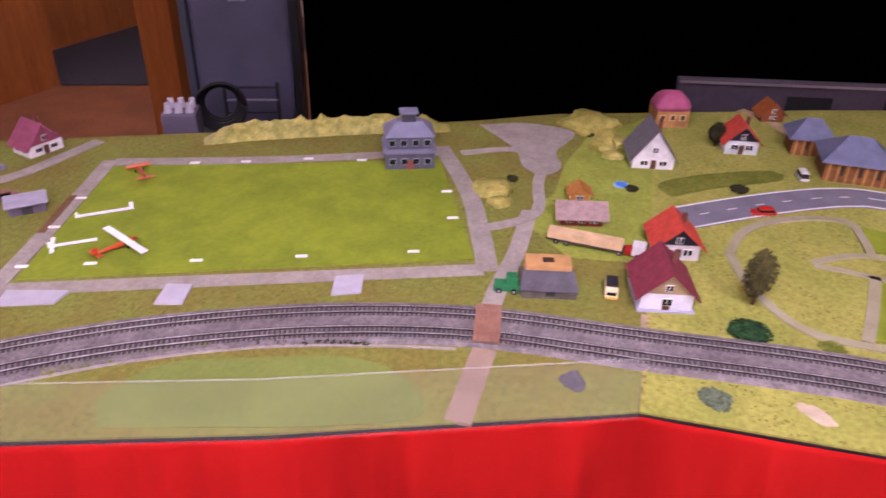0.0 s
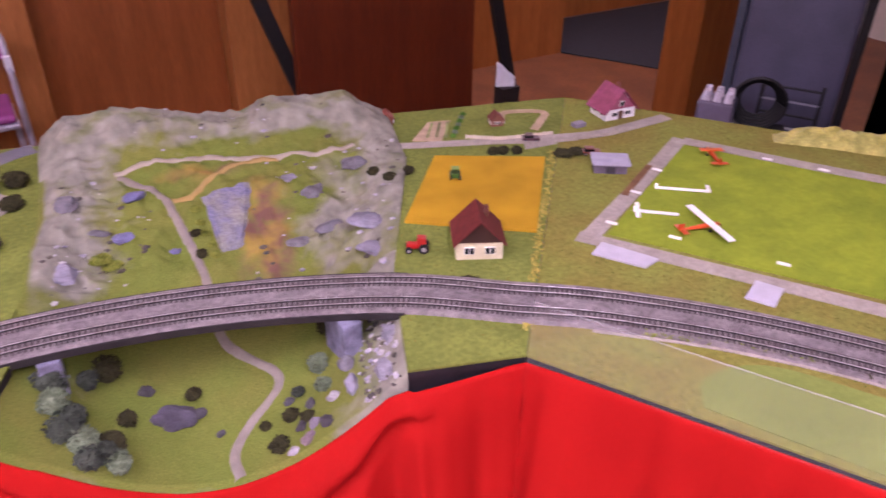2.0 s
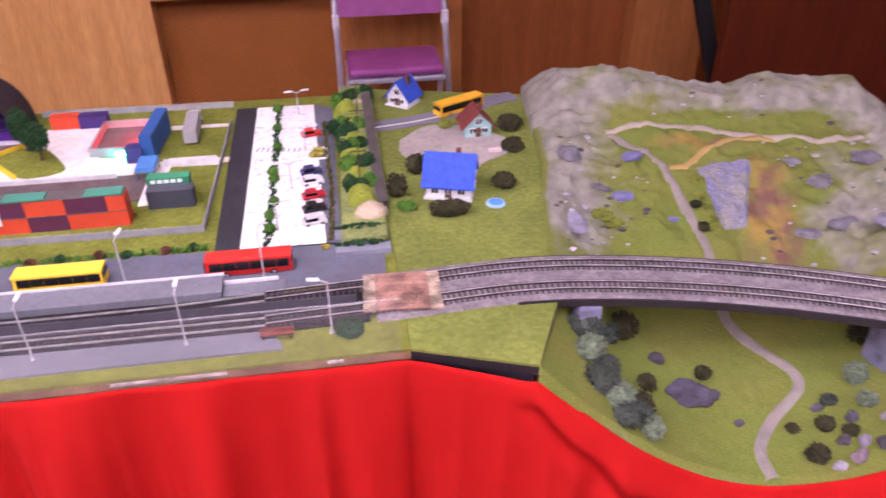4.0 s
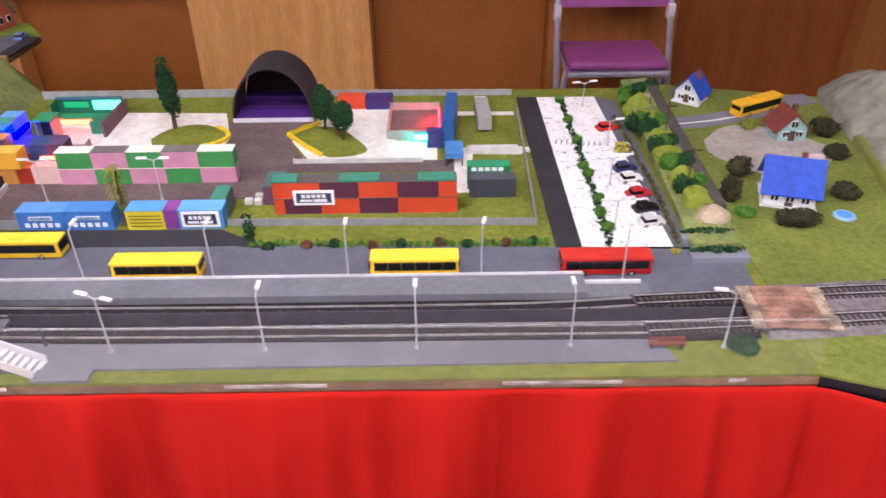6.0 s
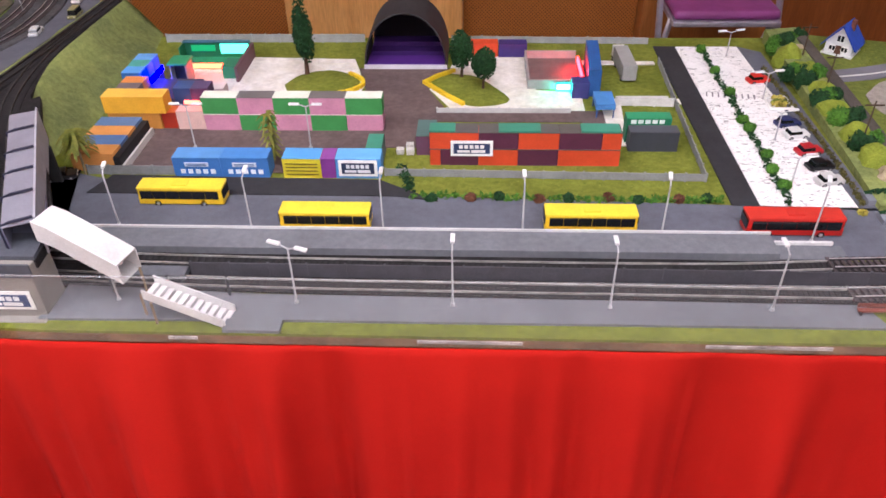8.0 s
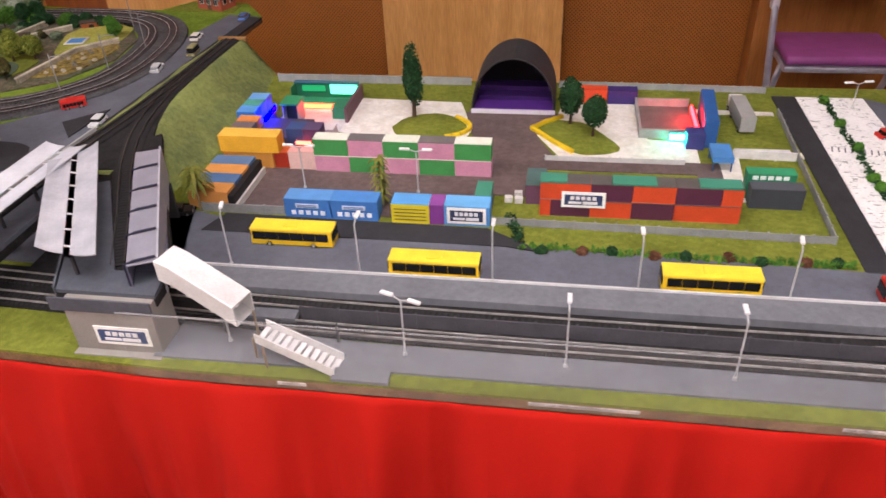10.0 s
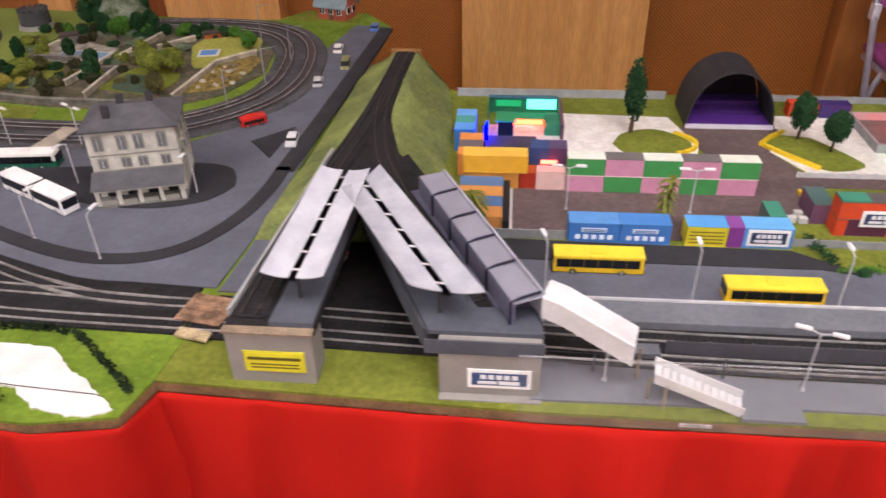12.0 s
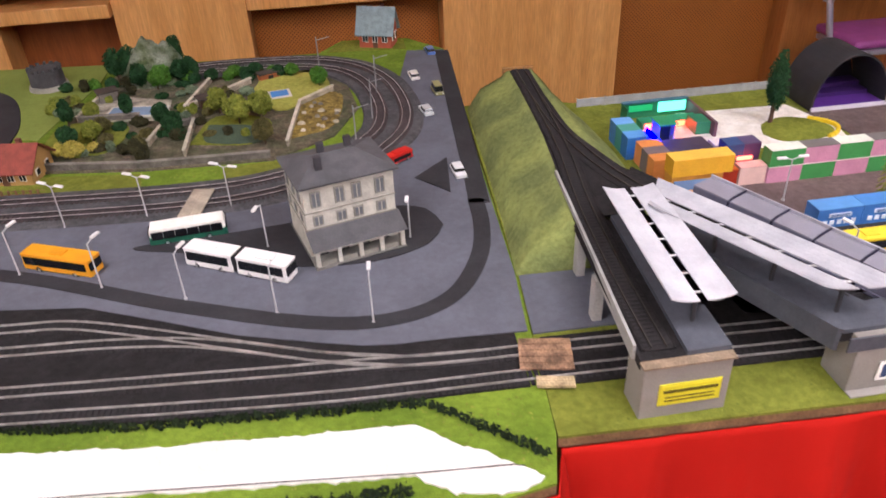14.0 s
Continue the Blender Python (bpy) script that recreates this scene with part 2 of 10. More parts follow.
def ribbon(bm, line, a, b, z0, z1, slope=0.0):
    """A raised strip along a plan line, between the side distances a and b (left is plus)."""
    ns = normals(line)
    rows = []
    for i, (p, nn) in enumerate(zip(line, ns)):
        zz = p.z if len(p) == 3 else 0.0
        q = Vector((p[0], p[1]))
        aa = a[i] if isinstance(a, list) else a
        bb = b[i] if isinstance(b, list) else b
        u, v = q + nn * (aa - slope), q + nn * (bb + slope)
        ut, vt = q + nn * aa, q + nn * bb
        rows.append([bm.verts.new((*u, zz + z0)), bm.verts.new((*ut, zz + z1)), bm.verts.new((*vt, zz + z1)), bm.verts.new((*v, zz + z0))])
    for r, s in zip(rows, rows[1:]):
        for k in range(4):
            j = (k + 1) % 4
            bm.faces.new((r[k], s[k], s[j], r[j]))
    bm.faces.new(rows[0])
    bm.faces.new(rows[-1][::-1])
    bmesh.ops.recalc_face_normals(bm, faces=bm.faces[:])
    return bm


def strip(name, pts, width, material, z=T, h=0.0015, parent=None, label="", category="", offset=0.0, step=0.015):
    bm = ribbon(bmesh.new(), smooth_line(pts, step), offset - width / 2, offset + width / 2, z - 0.004, z + h)
    ob = part(name, bm, material, parent)
    if category:
        structure(ob, label, category)
    return ob


def patch(name, pts, material, z=T, h=0.0012, label="", category="", smooth=False, parent=None):
    if smooth:
        line = smooth_line([*pts, pts[0]], 0.02)[:-1]
        pts = [(p.x, p.y) for p in line]
    ob = part(name, prism(bmesh.new(), pts, z - 0.004, z + h), material, parent)
    if category:
        structure(ob, label, category)
    return ob


# ---- the hall ----
def hall():
    f = part("floor", boxed(-5.2, 5.0, -3.0, 5.0, -0.1, 0.0), M["hall_floor"])
    structure(f, "brown parquet hall floor with dull varnish", "floor")
    # ceiling and outer walls are unseen, added to close the hall and bounce light
    c = part("ceiling", boxed(-5.2, 5.0, -3.0, 5.0, 2.8, 2.9), M["hall_ceiling"])
    structure(c, "plain off-white hall ceiling", "ceiling")
    for nm, b in (("wall_south", (-5.2, 5.0, -3.1, -3.0)), ("wall_west", (-5.3, -5.2, -3.0, 5.0)), ("wall_east", (5.0, 5.1, -3.0, 5.0)), ("wall_north", (-5.2, 5.0, 5.0, 5.1))):
        structure(part(nm, boxed(*b, 0, 2.8), M["hall_wall"]), "cream painted hall wall", "wall")
    # panelled window wall: tan piers, recessed perforated boards under a sill
    w = new("wall_panelling")
    structure(w, "wood panelled wall with tan piers and recessed brown perforated boards", "wall")
    # amber wood of two piers, with the shade on them mixed into its tone
    shade = M["wood_amber_shaded"]
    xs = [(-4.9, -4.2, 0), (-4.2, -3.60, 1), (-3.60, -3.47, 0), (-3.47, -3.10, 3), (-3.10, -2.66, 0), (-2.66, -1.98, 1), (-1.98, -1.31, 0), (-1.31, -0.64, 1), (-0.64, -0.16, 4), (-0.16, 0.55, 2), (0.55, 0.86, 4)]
    for x0, x1, k in xs:
        if k in (0, 4):
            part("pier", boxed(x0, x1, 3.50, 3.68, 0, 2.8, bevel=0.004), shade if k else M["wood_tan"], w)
        elif k == 3:
            part("niche_back", boxed(x0 + 0.002, x1 - 0.002, 3.64, 3.68, 0, 2.8), M["wood_brown"], w)
            part("sill", boxed(x0 + 0.002, x1 - 0.002, 3.47, 3.638, 0.755, 0.80, bevel=0.005), M["wood_tan"], w)
            part("shelf", boxed(x0 + 0.002, x1 - 0.002, 3.49, 3.638, 0.845, 0.875, bevel=0.004), M["wood_tan"], w)
        else:
            if k == 2:
                part("panel", boxed(x0 + 0.002, x1 - 0.002, 3.60, 3.64, 0, 2.8), M["wood_brown"], w)
                continue
            part("panel", boxed(x0 + 0.002, x1 - 0.002, 3.60, 3.64, 0, 0.74), M["perforated"], w)
            part("sill", boxed(x0 + 0.002, x1 - 0.002, 3.48, 3.68, 0.74, 0.78, bevel=0.005), M["wood_tan"], w)
            part("upper_panel", boxed(x0 + 0.002, x1 - 0.002, 3.64, 3.68, 0.78, 2.8), M["wood_brown"], w)
    d = part("dark_board", boxed(0.60, 1.34, 2.86, 2.90, 0, 2.1, bevel=0.004), M["wood_dark"])
    tagged(d, "tall dark red-brown wooden board standing on the floor", "board")
    s = new("wall_side")
    structure(s, "orange-brown wooden wall beside a doorway", "wall")
    part("pier", boxed(1.62, 1.80, 3.6, 3.8, 0, 2.8, bevel=0.004), M["wood_orange"], s)
    part("panel", boxed(1.80, 4.98, 4.80, 4.86, 0, 2.8), M["wood_orange"], s)
    part("panel", boxed(1.80, 2.88, 4.14, 4.20, 0, 2.8), M["wood_orange"], s)
    part("panel", boxed(0.72, 1.62, 4.0, 4.06, 0, 2.8), M["wood_orange"], s)
    part("pier", boxed(2.34, 2.64, 2.60, 2.80, 0, 2.8, bevel=0.004), M["wood_orange"], s)
    k = bmesh.new()
    pts = [Vector((1.80, 1.50)), Vector((2.15, 1.12)), Vector((2.6, 0.3)), Vector((2.9, -0.6)), Vector((3.0, -2.2))]
    line = smooth_line(pts, 0.04)
    ns = normals(line)
    rows = [[k.verts.new((*(p + nn * 0.018 * math.sin(i * 1.1)), z)) for z in (0.0, 2.78)] for i, (p, nn) in enumerate(zip(line, ns))]
    for r, q in zip(rows, rows[1:]):
        k.faces.new((r[0], q[0], q[1], r[1]))
    bmesh.ops.solidify(k, geom=k.faces[:], thickness=0.006)
    structure(part("backdrop_curtain", k, M["black_cloth"], smooth=True), "deep black curtain hanging behind the layout", "curtain")
    em = mat("lamp_diffuser", "ffffff", 0.6, None, 10, 0.0, 100, 0.0, emit=(1.0, 0.96, 0.90), power=LAMP)
    fr = plain("d8d8d8", 0.4)
    first = None
    # unseen panels placed to balance brightness; the last one brightens the doorway corner
    for x, y in ((-4.3, -1.3), (-3.6, 0.8), (-2.7, -1.3), (-1.4, 0.85), (-0.05, -0.2), (-0.35, -1.2), (2.55, 3.5)):
        if first is None:
            first = thing("ceiling_light_unseen", "assumed square white ceiling light panel out of view, switched on", "ceiling light", pose(x, y, 2.8), "ceiling lights")
            b = bmesh.new()
            for a in ((-0.62, 0.62, -0.62, -0.58), (-0.62, 0.62, 0.58, 0.62), (-0.62, -0.58, -0.58, 0.58), (0.58, 0.62, -0.58, 0.58)):
                box(b, *a, -0.06, 0.0)
            part("frame", b, fr, first)
            part("diffuser", boxed(-0.578, 0.578, -0.578, 0.578, -0.045, -0.02), em, first)
        else:
            copy_thing(first, pose(x, y, 2.8))


hall()

# ---- layout boards ----
M1 = [(-3.75, 1.36), (-2.51, 1.293), (-2.31, 1.280), (-2.212, 1.296), (-2.194, 1.36), (-2.165, 1.65), (-2.107, 2.665), (-2.19, 2.78), (-2.36, 2.80), (-2.42, 2.715), (-2.62, 2.715), (-2.94, 2.765), (-3.75, 2.86)]
M2 = [(-2.1935, 1.355), (-1.75, 1.336), (-0.6138, 1.336), (-0.6038, 2.24), (-1.9, 2.24), (-1.98, 2.28), (-2.125, 2.28), (-2.1643, 1.65)]
M3L = [(-0.613, 1.336), (-0.458, 1.279), (-0.40, 1.40), (-0.385, 1.51), (-0.31, 1.82), (-0.262, 2.176), (-0.603, 2.267)]
M3R = [(0.077, 1.109), (0.241, 1.052), (0.945, 1.832), (0.48, 1.962), (0.40, 1.70), (0.18, 1.343)]
M4 = [(0.2420, 1.0512), (0.474, 0.64), (0.75, 0.203), (0.99, 0.249), (1.95, 0.45), (1.81, 0.68), (1.65, 0.86), (1.24, 1.42), (0.9458, 1.8312)]
M5 = [(0.7502, 0.2020), (0.825, -0.124), (0.93, -0.62), (1.05, -1.2), (2.7, -1.1), (2.45, -0.4), (2.2, 0.05), (1.95, 0.4492), (0.99, 0.2482)]


def boards():
    for nm, pts, m, edge, lab in (
            ("ground_town", M1, "grass_town", "wood_edge", "flocked green model railway board of the town"),
            ("ground_station", M2, "grass_park", "wood_edge", "flocked olive green model railway board of the container park"),
            ("ground_hamlet", M3L, "grass_farm", "black_edge", "flocked green model railway board with blue houses"),
            ("ground_farm", M3R, "grass_farm", "black_edge", "flocked green model railway board of the farm"),
            ("ground_airfield", M4, "grass_airfield", "black_edge", "flocked olive and ochre model railway board of the airfield"),
            ("ground_village", M5, "grass_village", "black_edge", "flocked yellow-green model railway board of the village")):
        g = part(nm, prism(bmesh.new(), pts, T - 0.004, T), M[m])
        structure(g, lab, "ground")
        part("board_edge", prism(bmesh.new(), [(Vector(p) * 1.0)[:] for p in pts], T - 0.017, T - 0.004), M[edge], g, "bare edge of the board")


boards()


def fascia():
    """Black strips added for the dark gap under the front edges beside the valley."""
    for a, b in (((0.080, 1.112), (0.238, 1.057)), ((-0.608, 1.338), (-0.464, 1.284))):
        p, q = Vector((*a, T)), Vector((*b, T))
        m = Matrix.Translation(p) @ Matrix.Rotation(math.atan2((q - p).y, (q - p).x), 4, "Z")
        structure(part("gap_strip", boxed(0, (q - p).length, 0.001, 0.012, -0.075, -0.0172, m), M["black_edge"]), "black strip standing in for the dark gap under the board edge", "trim")


fascia()


def trestles():
    """Plain wooden trestle legs under the boards, behind the skirt."""
    wood_leg = plain("8f7350", 0.8, 0.15)
    first = None
    for x, y in ((-3.6, 1.55), (-3.6, 2.85), (-2.4, 1.5), (-2.3, 2.6), (-1.9, 1.5), (-1.9, 2.1), (-0.75, 1.5), (-0.75, 2.1), (-0.5, 1.45), (-0.4, 2.1), (0.5, 1.2), (0.75, 1.75), (0.8, 0.5), (1.55, 0.85), (1.0, -0.2), (2.1, -0.1), (1.15, -1.0), (2.4, -0.9)):
        if first is None:
            first = thing("trestle_leg", "plain pine trestle leg under the layout board", "leg", pose(x, y, 0), "trestle legs")
            part("post", boxed(-0.022, 0.022, -0.022, 0.022, 0.0, T - 0.0175), wood_leg, first)
            part("foot", boxed(-0.035, 0.035, -0.035, 0.035, 0.0, 0.012, bevel=0.003), plain("2c2a28", 0.8), first)
        else:
            copy_thing(first, pose(x, y, 0))


trestles()


def canyon_h(u, v):
    """Height of the valley board over the table; u across, v from front to back."""
    mid = np.interp(v, [0, 0.12, 0.27, 0.42, 0.6, 0.72, 0.8, 0.9, 1.0], [-0.158, -0.153, -0.130, -0.06, 0.005, 0.02, 0.030, 0.078, 0.055])
    rim = np.interp(v, [0, 0.22, 0.3, 0.45, 0.7, 0.88, 1.0], [-0.004, -0.004, -0.002, 0.02, 0.045, 0.075, 0.05])
    flat = np.interp(v, [0, 0.3, 0.5, 1.0], [0.5, 0.40, 0.22, 0.14])
    s = min(1.0, max(0.0, (min(u, 1 - u)) / flat))
    s = math.sin(s * math.pi / 2) ** 0.95
    h = rim * (1 - s) + mid * s
    edge = min(1.0, 13 * min(u, 1 - u))
    h *= 0.25 + 0.75 * edge if v > 0.3 else 1.0
    if v > 0.74:
        w = min(1.0, (v - 0.74) / 0.13)
        w = w * w * (3 - 2 * w)
        ridge = np.interp(u, [0, 0.03, 0.08, 0.2, 0.34, 0.43, 0.57, 0.62, 0.75, 0.86, 0.95, 1], [0.03, 0.06, 0.096, 0.100, 0.094, 0.066, 0.066, 0.088, 0.099, 0.094, 0.05, 0.02])
        h = h * (1 - w) + 0.94 * ridge * w * (1 - 0.35 * max(0.0, (v - 0.92) / 0.08))
    return h


def rockiness(u, v):
    """How far bare plaster rock takes over from flock: flanks, peaks, the gorge's east side."""
    side = min(1.0, max(0.0, abs(u - 0.5) * 2 - 0.45) / 0.35) * min(1.0, max(0.0, (v - 0.3) / 0.1))
    side *= min(1.0, max(0.0, (u - 0.002) / 0.02)) if v < 0.75 else 1.0
    top = 0.82 * min(1.0, max(0.0, (v - 0.76) / 0.06))
    east = 0.9 * math.exp(-((u - 0.82) / 0.15) ** 2 - ((v - 0.5) / 0.18) ** 2)
    gorge = max(0.0, (u - 0.78) / 0.2) * (v < 0.32)
    return min(1.0, max(side, top, east, gorge))


def canyon_xy(u, v):
    L = [(-0.458, 1.279), (-0.385, 1.51), (-0.31, 1.82), (-0.262, 2.176)]
    R = [(0.077, 1.109), (0.18, 1.343), (0.40, 1.70), (0.48, 1.962)]
    k = [0, 0.27, 0.6, 1.0]
    a = [np.interp(v, k, [p[i] for p in L]) for i in (0, 1)]
    b = [np.interp(v, k, [p[i] for p in R]) for i in (0, 1)]
    return a[0] + (b[0] - a[0]) * u, a[1] + (b[1] - a[1]) * u


def canyon_point(u, v):
    x, y = canyon_xy(u, v)
    h = canyon_h(u, v)
    rough = np.interp(v, [0, 0.3, 0.45, 1], [0.004, 0.008, 0.020, 0.016]) * min(1, 6 * min(u, 1 - u) + 0.05)
    n1 = noise.noise(Vector((x * 9, y * 9, 3.0))) + 0.5 * noise.noise(Vector((x * 24, y * 24, 7.0))) + 0.28 * noise.noise(Vector((x * 60, y * 60, 4.0)))
    # crevices cut down into the bare rock
    cut = abs(noise.noise(Vector((x * 17, y * 26, 1.5)))) ** 0.7 * 0.020 + abs(noise.noise(Vector((x * 45, y * 60, 8.2)))) ** 0.7 * 0.011
    return Vector((x, y, T + h + rough * n1 + rockiness(u, v) ** 1.5 * min(1.0, 10 * min(u, 1 - u)) * (0.010 - cut) * (0.6 if v > 0.8 else 1.0)))


def canyon():
    bm = bmesh.new()
    zone = bm.verts.layers.float_color.new("zone")
    nu, nv = 150, 180
    g = [[bm.verts.new(canyon_point(i / nu, j / nv)) for i in range(nu + 1)] for j in range(nv + 1)]
    for j in range(nv):
        for i in range(nu):
            bm.faces.new((g[j][i], g[j][i + 1], g[j + 1][i + 1], g[j + 1][i]))
    # skirt round the board
    ring = [g[0][i] for i in range(nu + 1)] + [g[j][nu] for j in range(1, nv + 1)] + [g[nv][i] for i in range(nu - 1, -1, -1)] + [g[j][0] for j in range(nv - 1, 0, -1)]
    low = [bm.verts.new((v.co.x, v.co.y, 0.60)) for v in ring]
    for a in range(len(ring)):
        b = (a + 1) % len(ring)
        bm.faces.new((ring[a], low[a], low[b], ring[b]))
    bmesh.ops.recalc_face_normals(bm, faces=bm.faces[:])
    for j in range(nv + 1):
        for i in range(nu + 1):
            u, v = i / nu, j / nv
            ochre = max(math.exp(-((u - 0.60 - 0.25 * (0.46 - v)) / 0.085) ** 2 - ((v - 0.48) / 0.15) ** 2), 0.75 * math.exp(-((u - 0.42) / 0.14) ** 2 - ((v - 0.68) / 0.04) ** 2))
            g[j][i][zone] = (rockiness(u, v), ochre, 0, 1)
    ob = part("ground_valley", bm, M["valley"], smooth=True)
    structure(ob, "sculpted green valley with grey rock flanks and twin peaks", "ground")


def valley_material():
    """Green flock on the flats, grey plaster rock on steep parts and the high flanks."""
    m = mat("valley", "6c7a34", 0.95, "757a38", 10, 0.2, 500, 0.8, spec=0.1, dist=0.003)
    nt = m.node_tree
    n, l = nt.nodes, nt.links
    b = n["Principled BSDF"]
    base = b.inputs["Base Color"].links[0].from_socket
    geo = next(x for x in n if x.bl_idname == "ShaderNodeNewGeometry")
    sep = n.new("ShaderNodeSeparateXYZ")
    l.new(geo.outputs["Normal"], sep.inputs[0])
    pos = n.new("ShaderNodeSeparateXYZ")
    l.new(geo.outputs["Position"], pos.inputs[0])
    tex = n.new("ShaderNodeTexNoise")
    tex.inputs["Scale"].default_value, tex.inputs["Detail"].default_value = 14, 6
    l.new(geo.outputs["Position"], tex.inputs["Vector"])
    at = n.new("ShaderNodeAttribute")
    at.attribute_name = "zone"
    chan = n.new("ShaderNodeSeparateColor")
    l.new(at.outputs["Color"], chan.inputs[0])
    st = n.new("ShaderNodeMapRange")
    st.inputs["From Min"].default_value, st.inputs["From Max"].default_value = 0.90, 0.60
    st.inputs["To Max"].default_value = 0.30
    l.new(sep.outputs["Z"], st.inputs["Value"])
    add = n.new("ShaderNodeMath")
    l.new(chan.outputs["Red"], add.inputs[0])
    l.new(st.outputs[0], add.inputs[1])
    half = n.new("ShaderNodeMath")
    half.operation = "MULTIPLY"
    half.inputs[1].default_value = 0.6
    l.new(add.outputs[0], half.inputs[0])
    add2 = n.new("ShaderNodeMath")
    l.new(half.outputs[0], add2.inputs[0])
    l.new(tex.outputs["Fac"], add2.inputs[1])
    cut = n.new("ShaderNodeMapRange")
    cut.inputs["From Min"].default_value, cut.inputs["From Max"].default_value = 0.72, 1.08
    l.new(add2.outputs[0], cut.inputs["Value"])
    rk = n.new("ShaderNodeMix")
    rk.data_type = "RGBA"
    rk.inputs["A"].default_value, rk.inputs["B"].default_value = (*lin("a19f91"), 1), (*lin("6e6d63"), 1)
    t2 = n.new("ShaderNodeTexNoise")
    t2.inputs["Scale"].default_value, t2.inputs["Detail"].default_value = 30, 5
    l.new(geo.outputs["Position"], t2.inputs["Vector"])
    con = n.new("ShaderNodeMapRange")
    con.inputs["From Min"].default_value, con.inputs["From Max"].default_value = 0.25, 0.75
    l.new(t2.outputs["Fac"], con.inputs["Value"])
    l.new(con.outputs[0], rk.inputs["Factor"])
    mx = n.new("ShaderNodeMix")
    mx.data_type = "RGBA"
    l.new(cut.outputs[0], mx.inputs["Factor"])
    oc = n.new("ShaderNodeMix")
    oc.data_type = "RGBA"
    om = n.new("ShaderNodeMath")
    om.operation = "MULTIPLY"
    l.new(chan.outputs["Green"], om.inputs[0])
    l.new(t2.outputs["Fac"], om.inputs[1])
    ocut = n.new("ShaderNodeMapRange")
    ocut.inputs["From Min"].default_value, ocut.inputs["From Max"].default_value = 0.13, 0.42
    l.new(om.outputs[0], ocut.inputs["Value"])
    l.new(ocut.outputs[0], oc.inputs["Factor"])
    l.new(base, oc.inputs["A"])
    ob2 = n.new("ShaderNodeMix")
    ob2.data_type = "RGBA"
    ob2.inputs["A"].default_value, ob2.inputs["B"].default_value = (*lin("77584c"), 1), (*lin("9a8340"), 1)
    osel = n.new("ShaderNodeMapRange")
    osel.inputs["From Min"].default_value, osel.inputs["From Max"].default_value = 0.42, 0.58
    l.new(tex.outputs["Fac"], osel.inputs["Value"])
    l.new(osel.outputs[0], ob2.inputs["Factor"])
    l.new(ob2.outputs["Result"], oc.inputs["B"])
    l.new(oc.outputs["Result"], mx.inputs["A"])
    t3 = n.new("ShaderNodeTexNoise")
    t3.inputs["Scale"].default_value, t3.inputs["Detail"].default_value, t3.inputs["Distortion"].default_value = 95, 3, 1.0
    l.new(geo.outputs["Position"], t3.inputs["Vector"])
    fl = n.new("ShaderNodeMapRange")
    fl.inputs["From Min"].default_value, fl.inputs["From Max"].default_value = 0.70, 0.77
    l.new(t3.outputs["Fac"], fl.inputs["Value"])
    pale = n.new("ShaderNodeMix")
    pale.data_type = "RGBA"
    l.new(fl.outputs[0], pale.inputs["Factor"])
    l.new(rk.outputs["Result"], pale.inputs["A"])
    pale.inputs["B"].default_value = (*lin("c4c2bc"), 1)
    l.new(pale.outputs["Result"], mx.inputs["B"])
    l.new(mx.outputs["Result"], b.inputs["Base Color"])
    return m


M["valley"] = valley_material()
canyon()


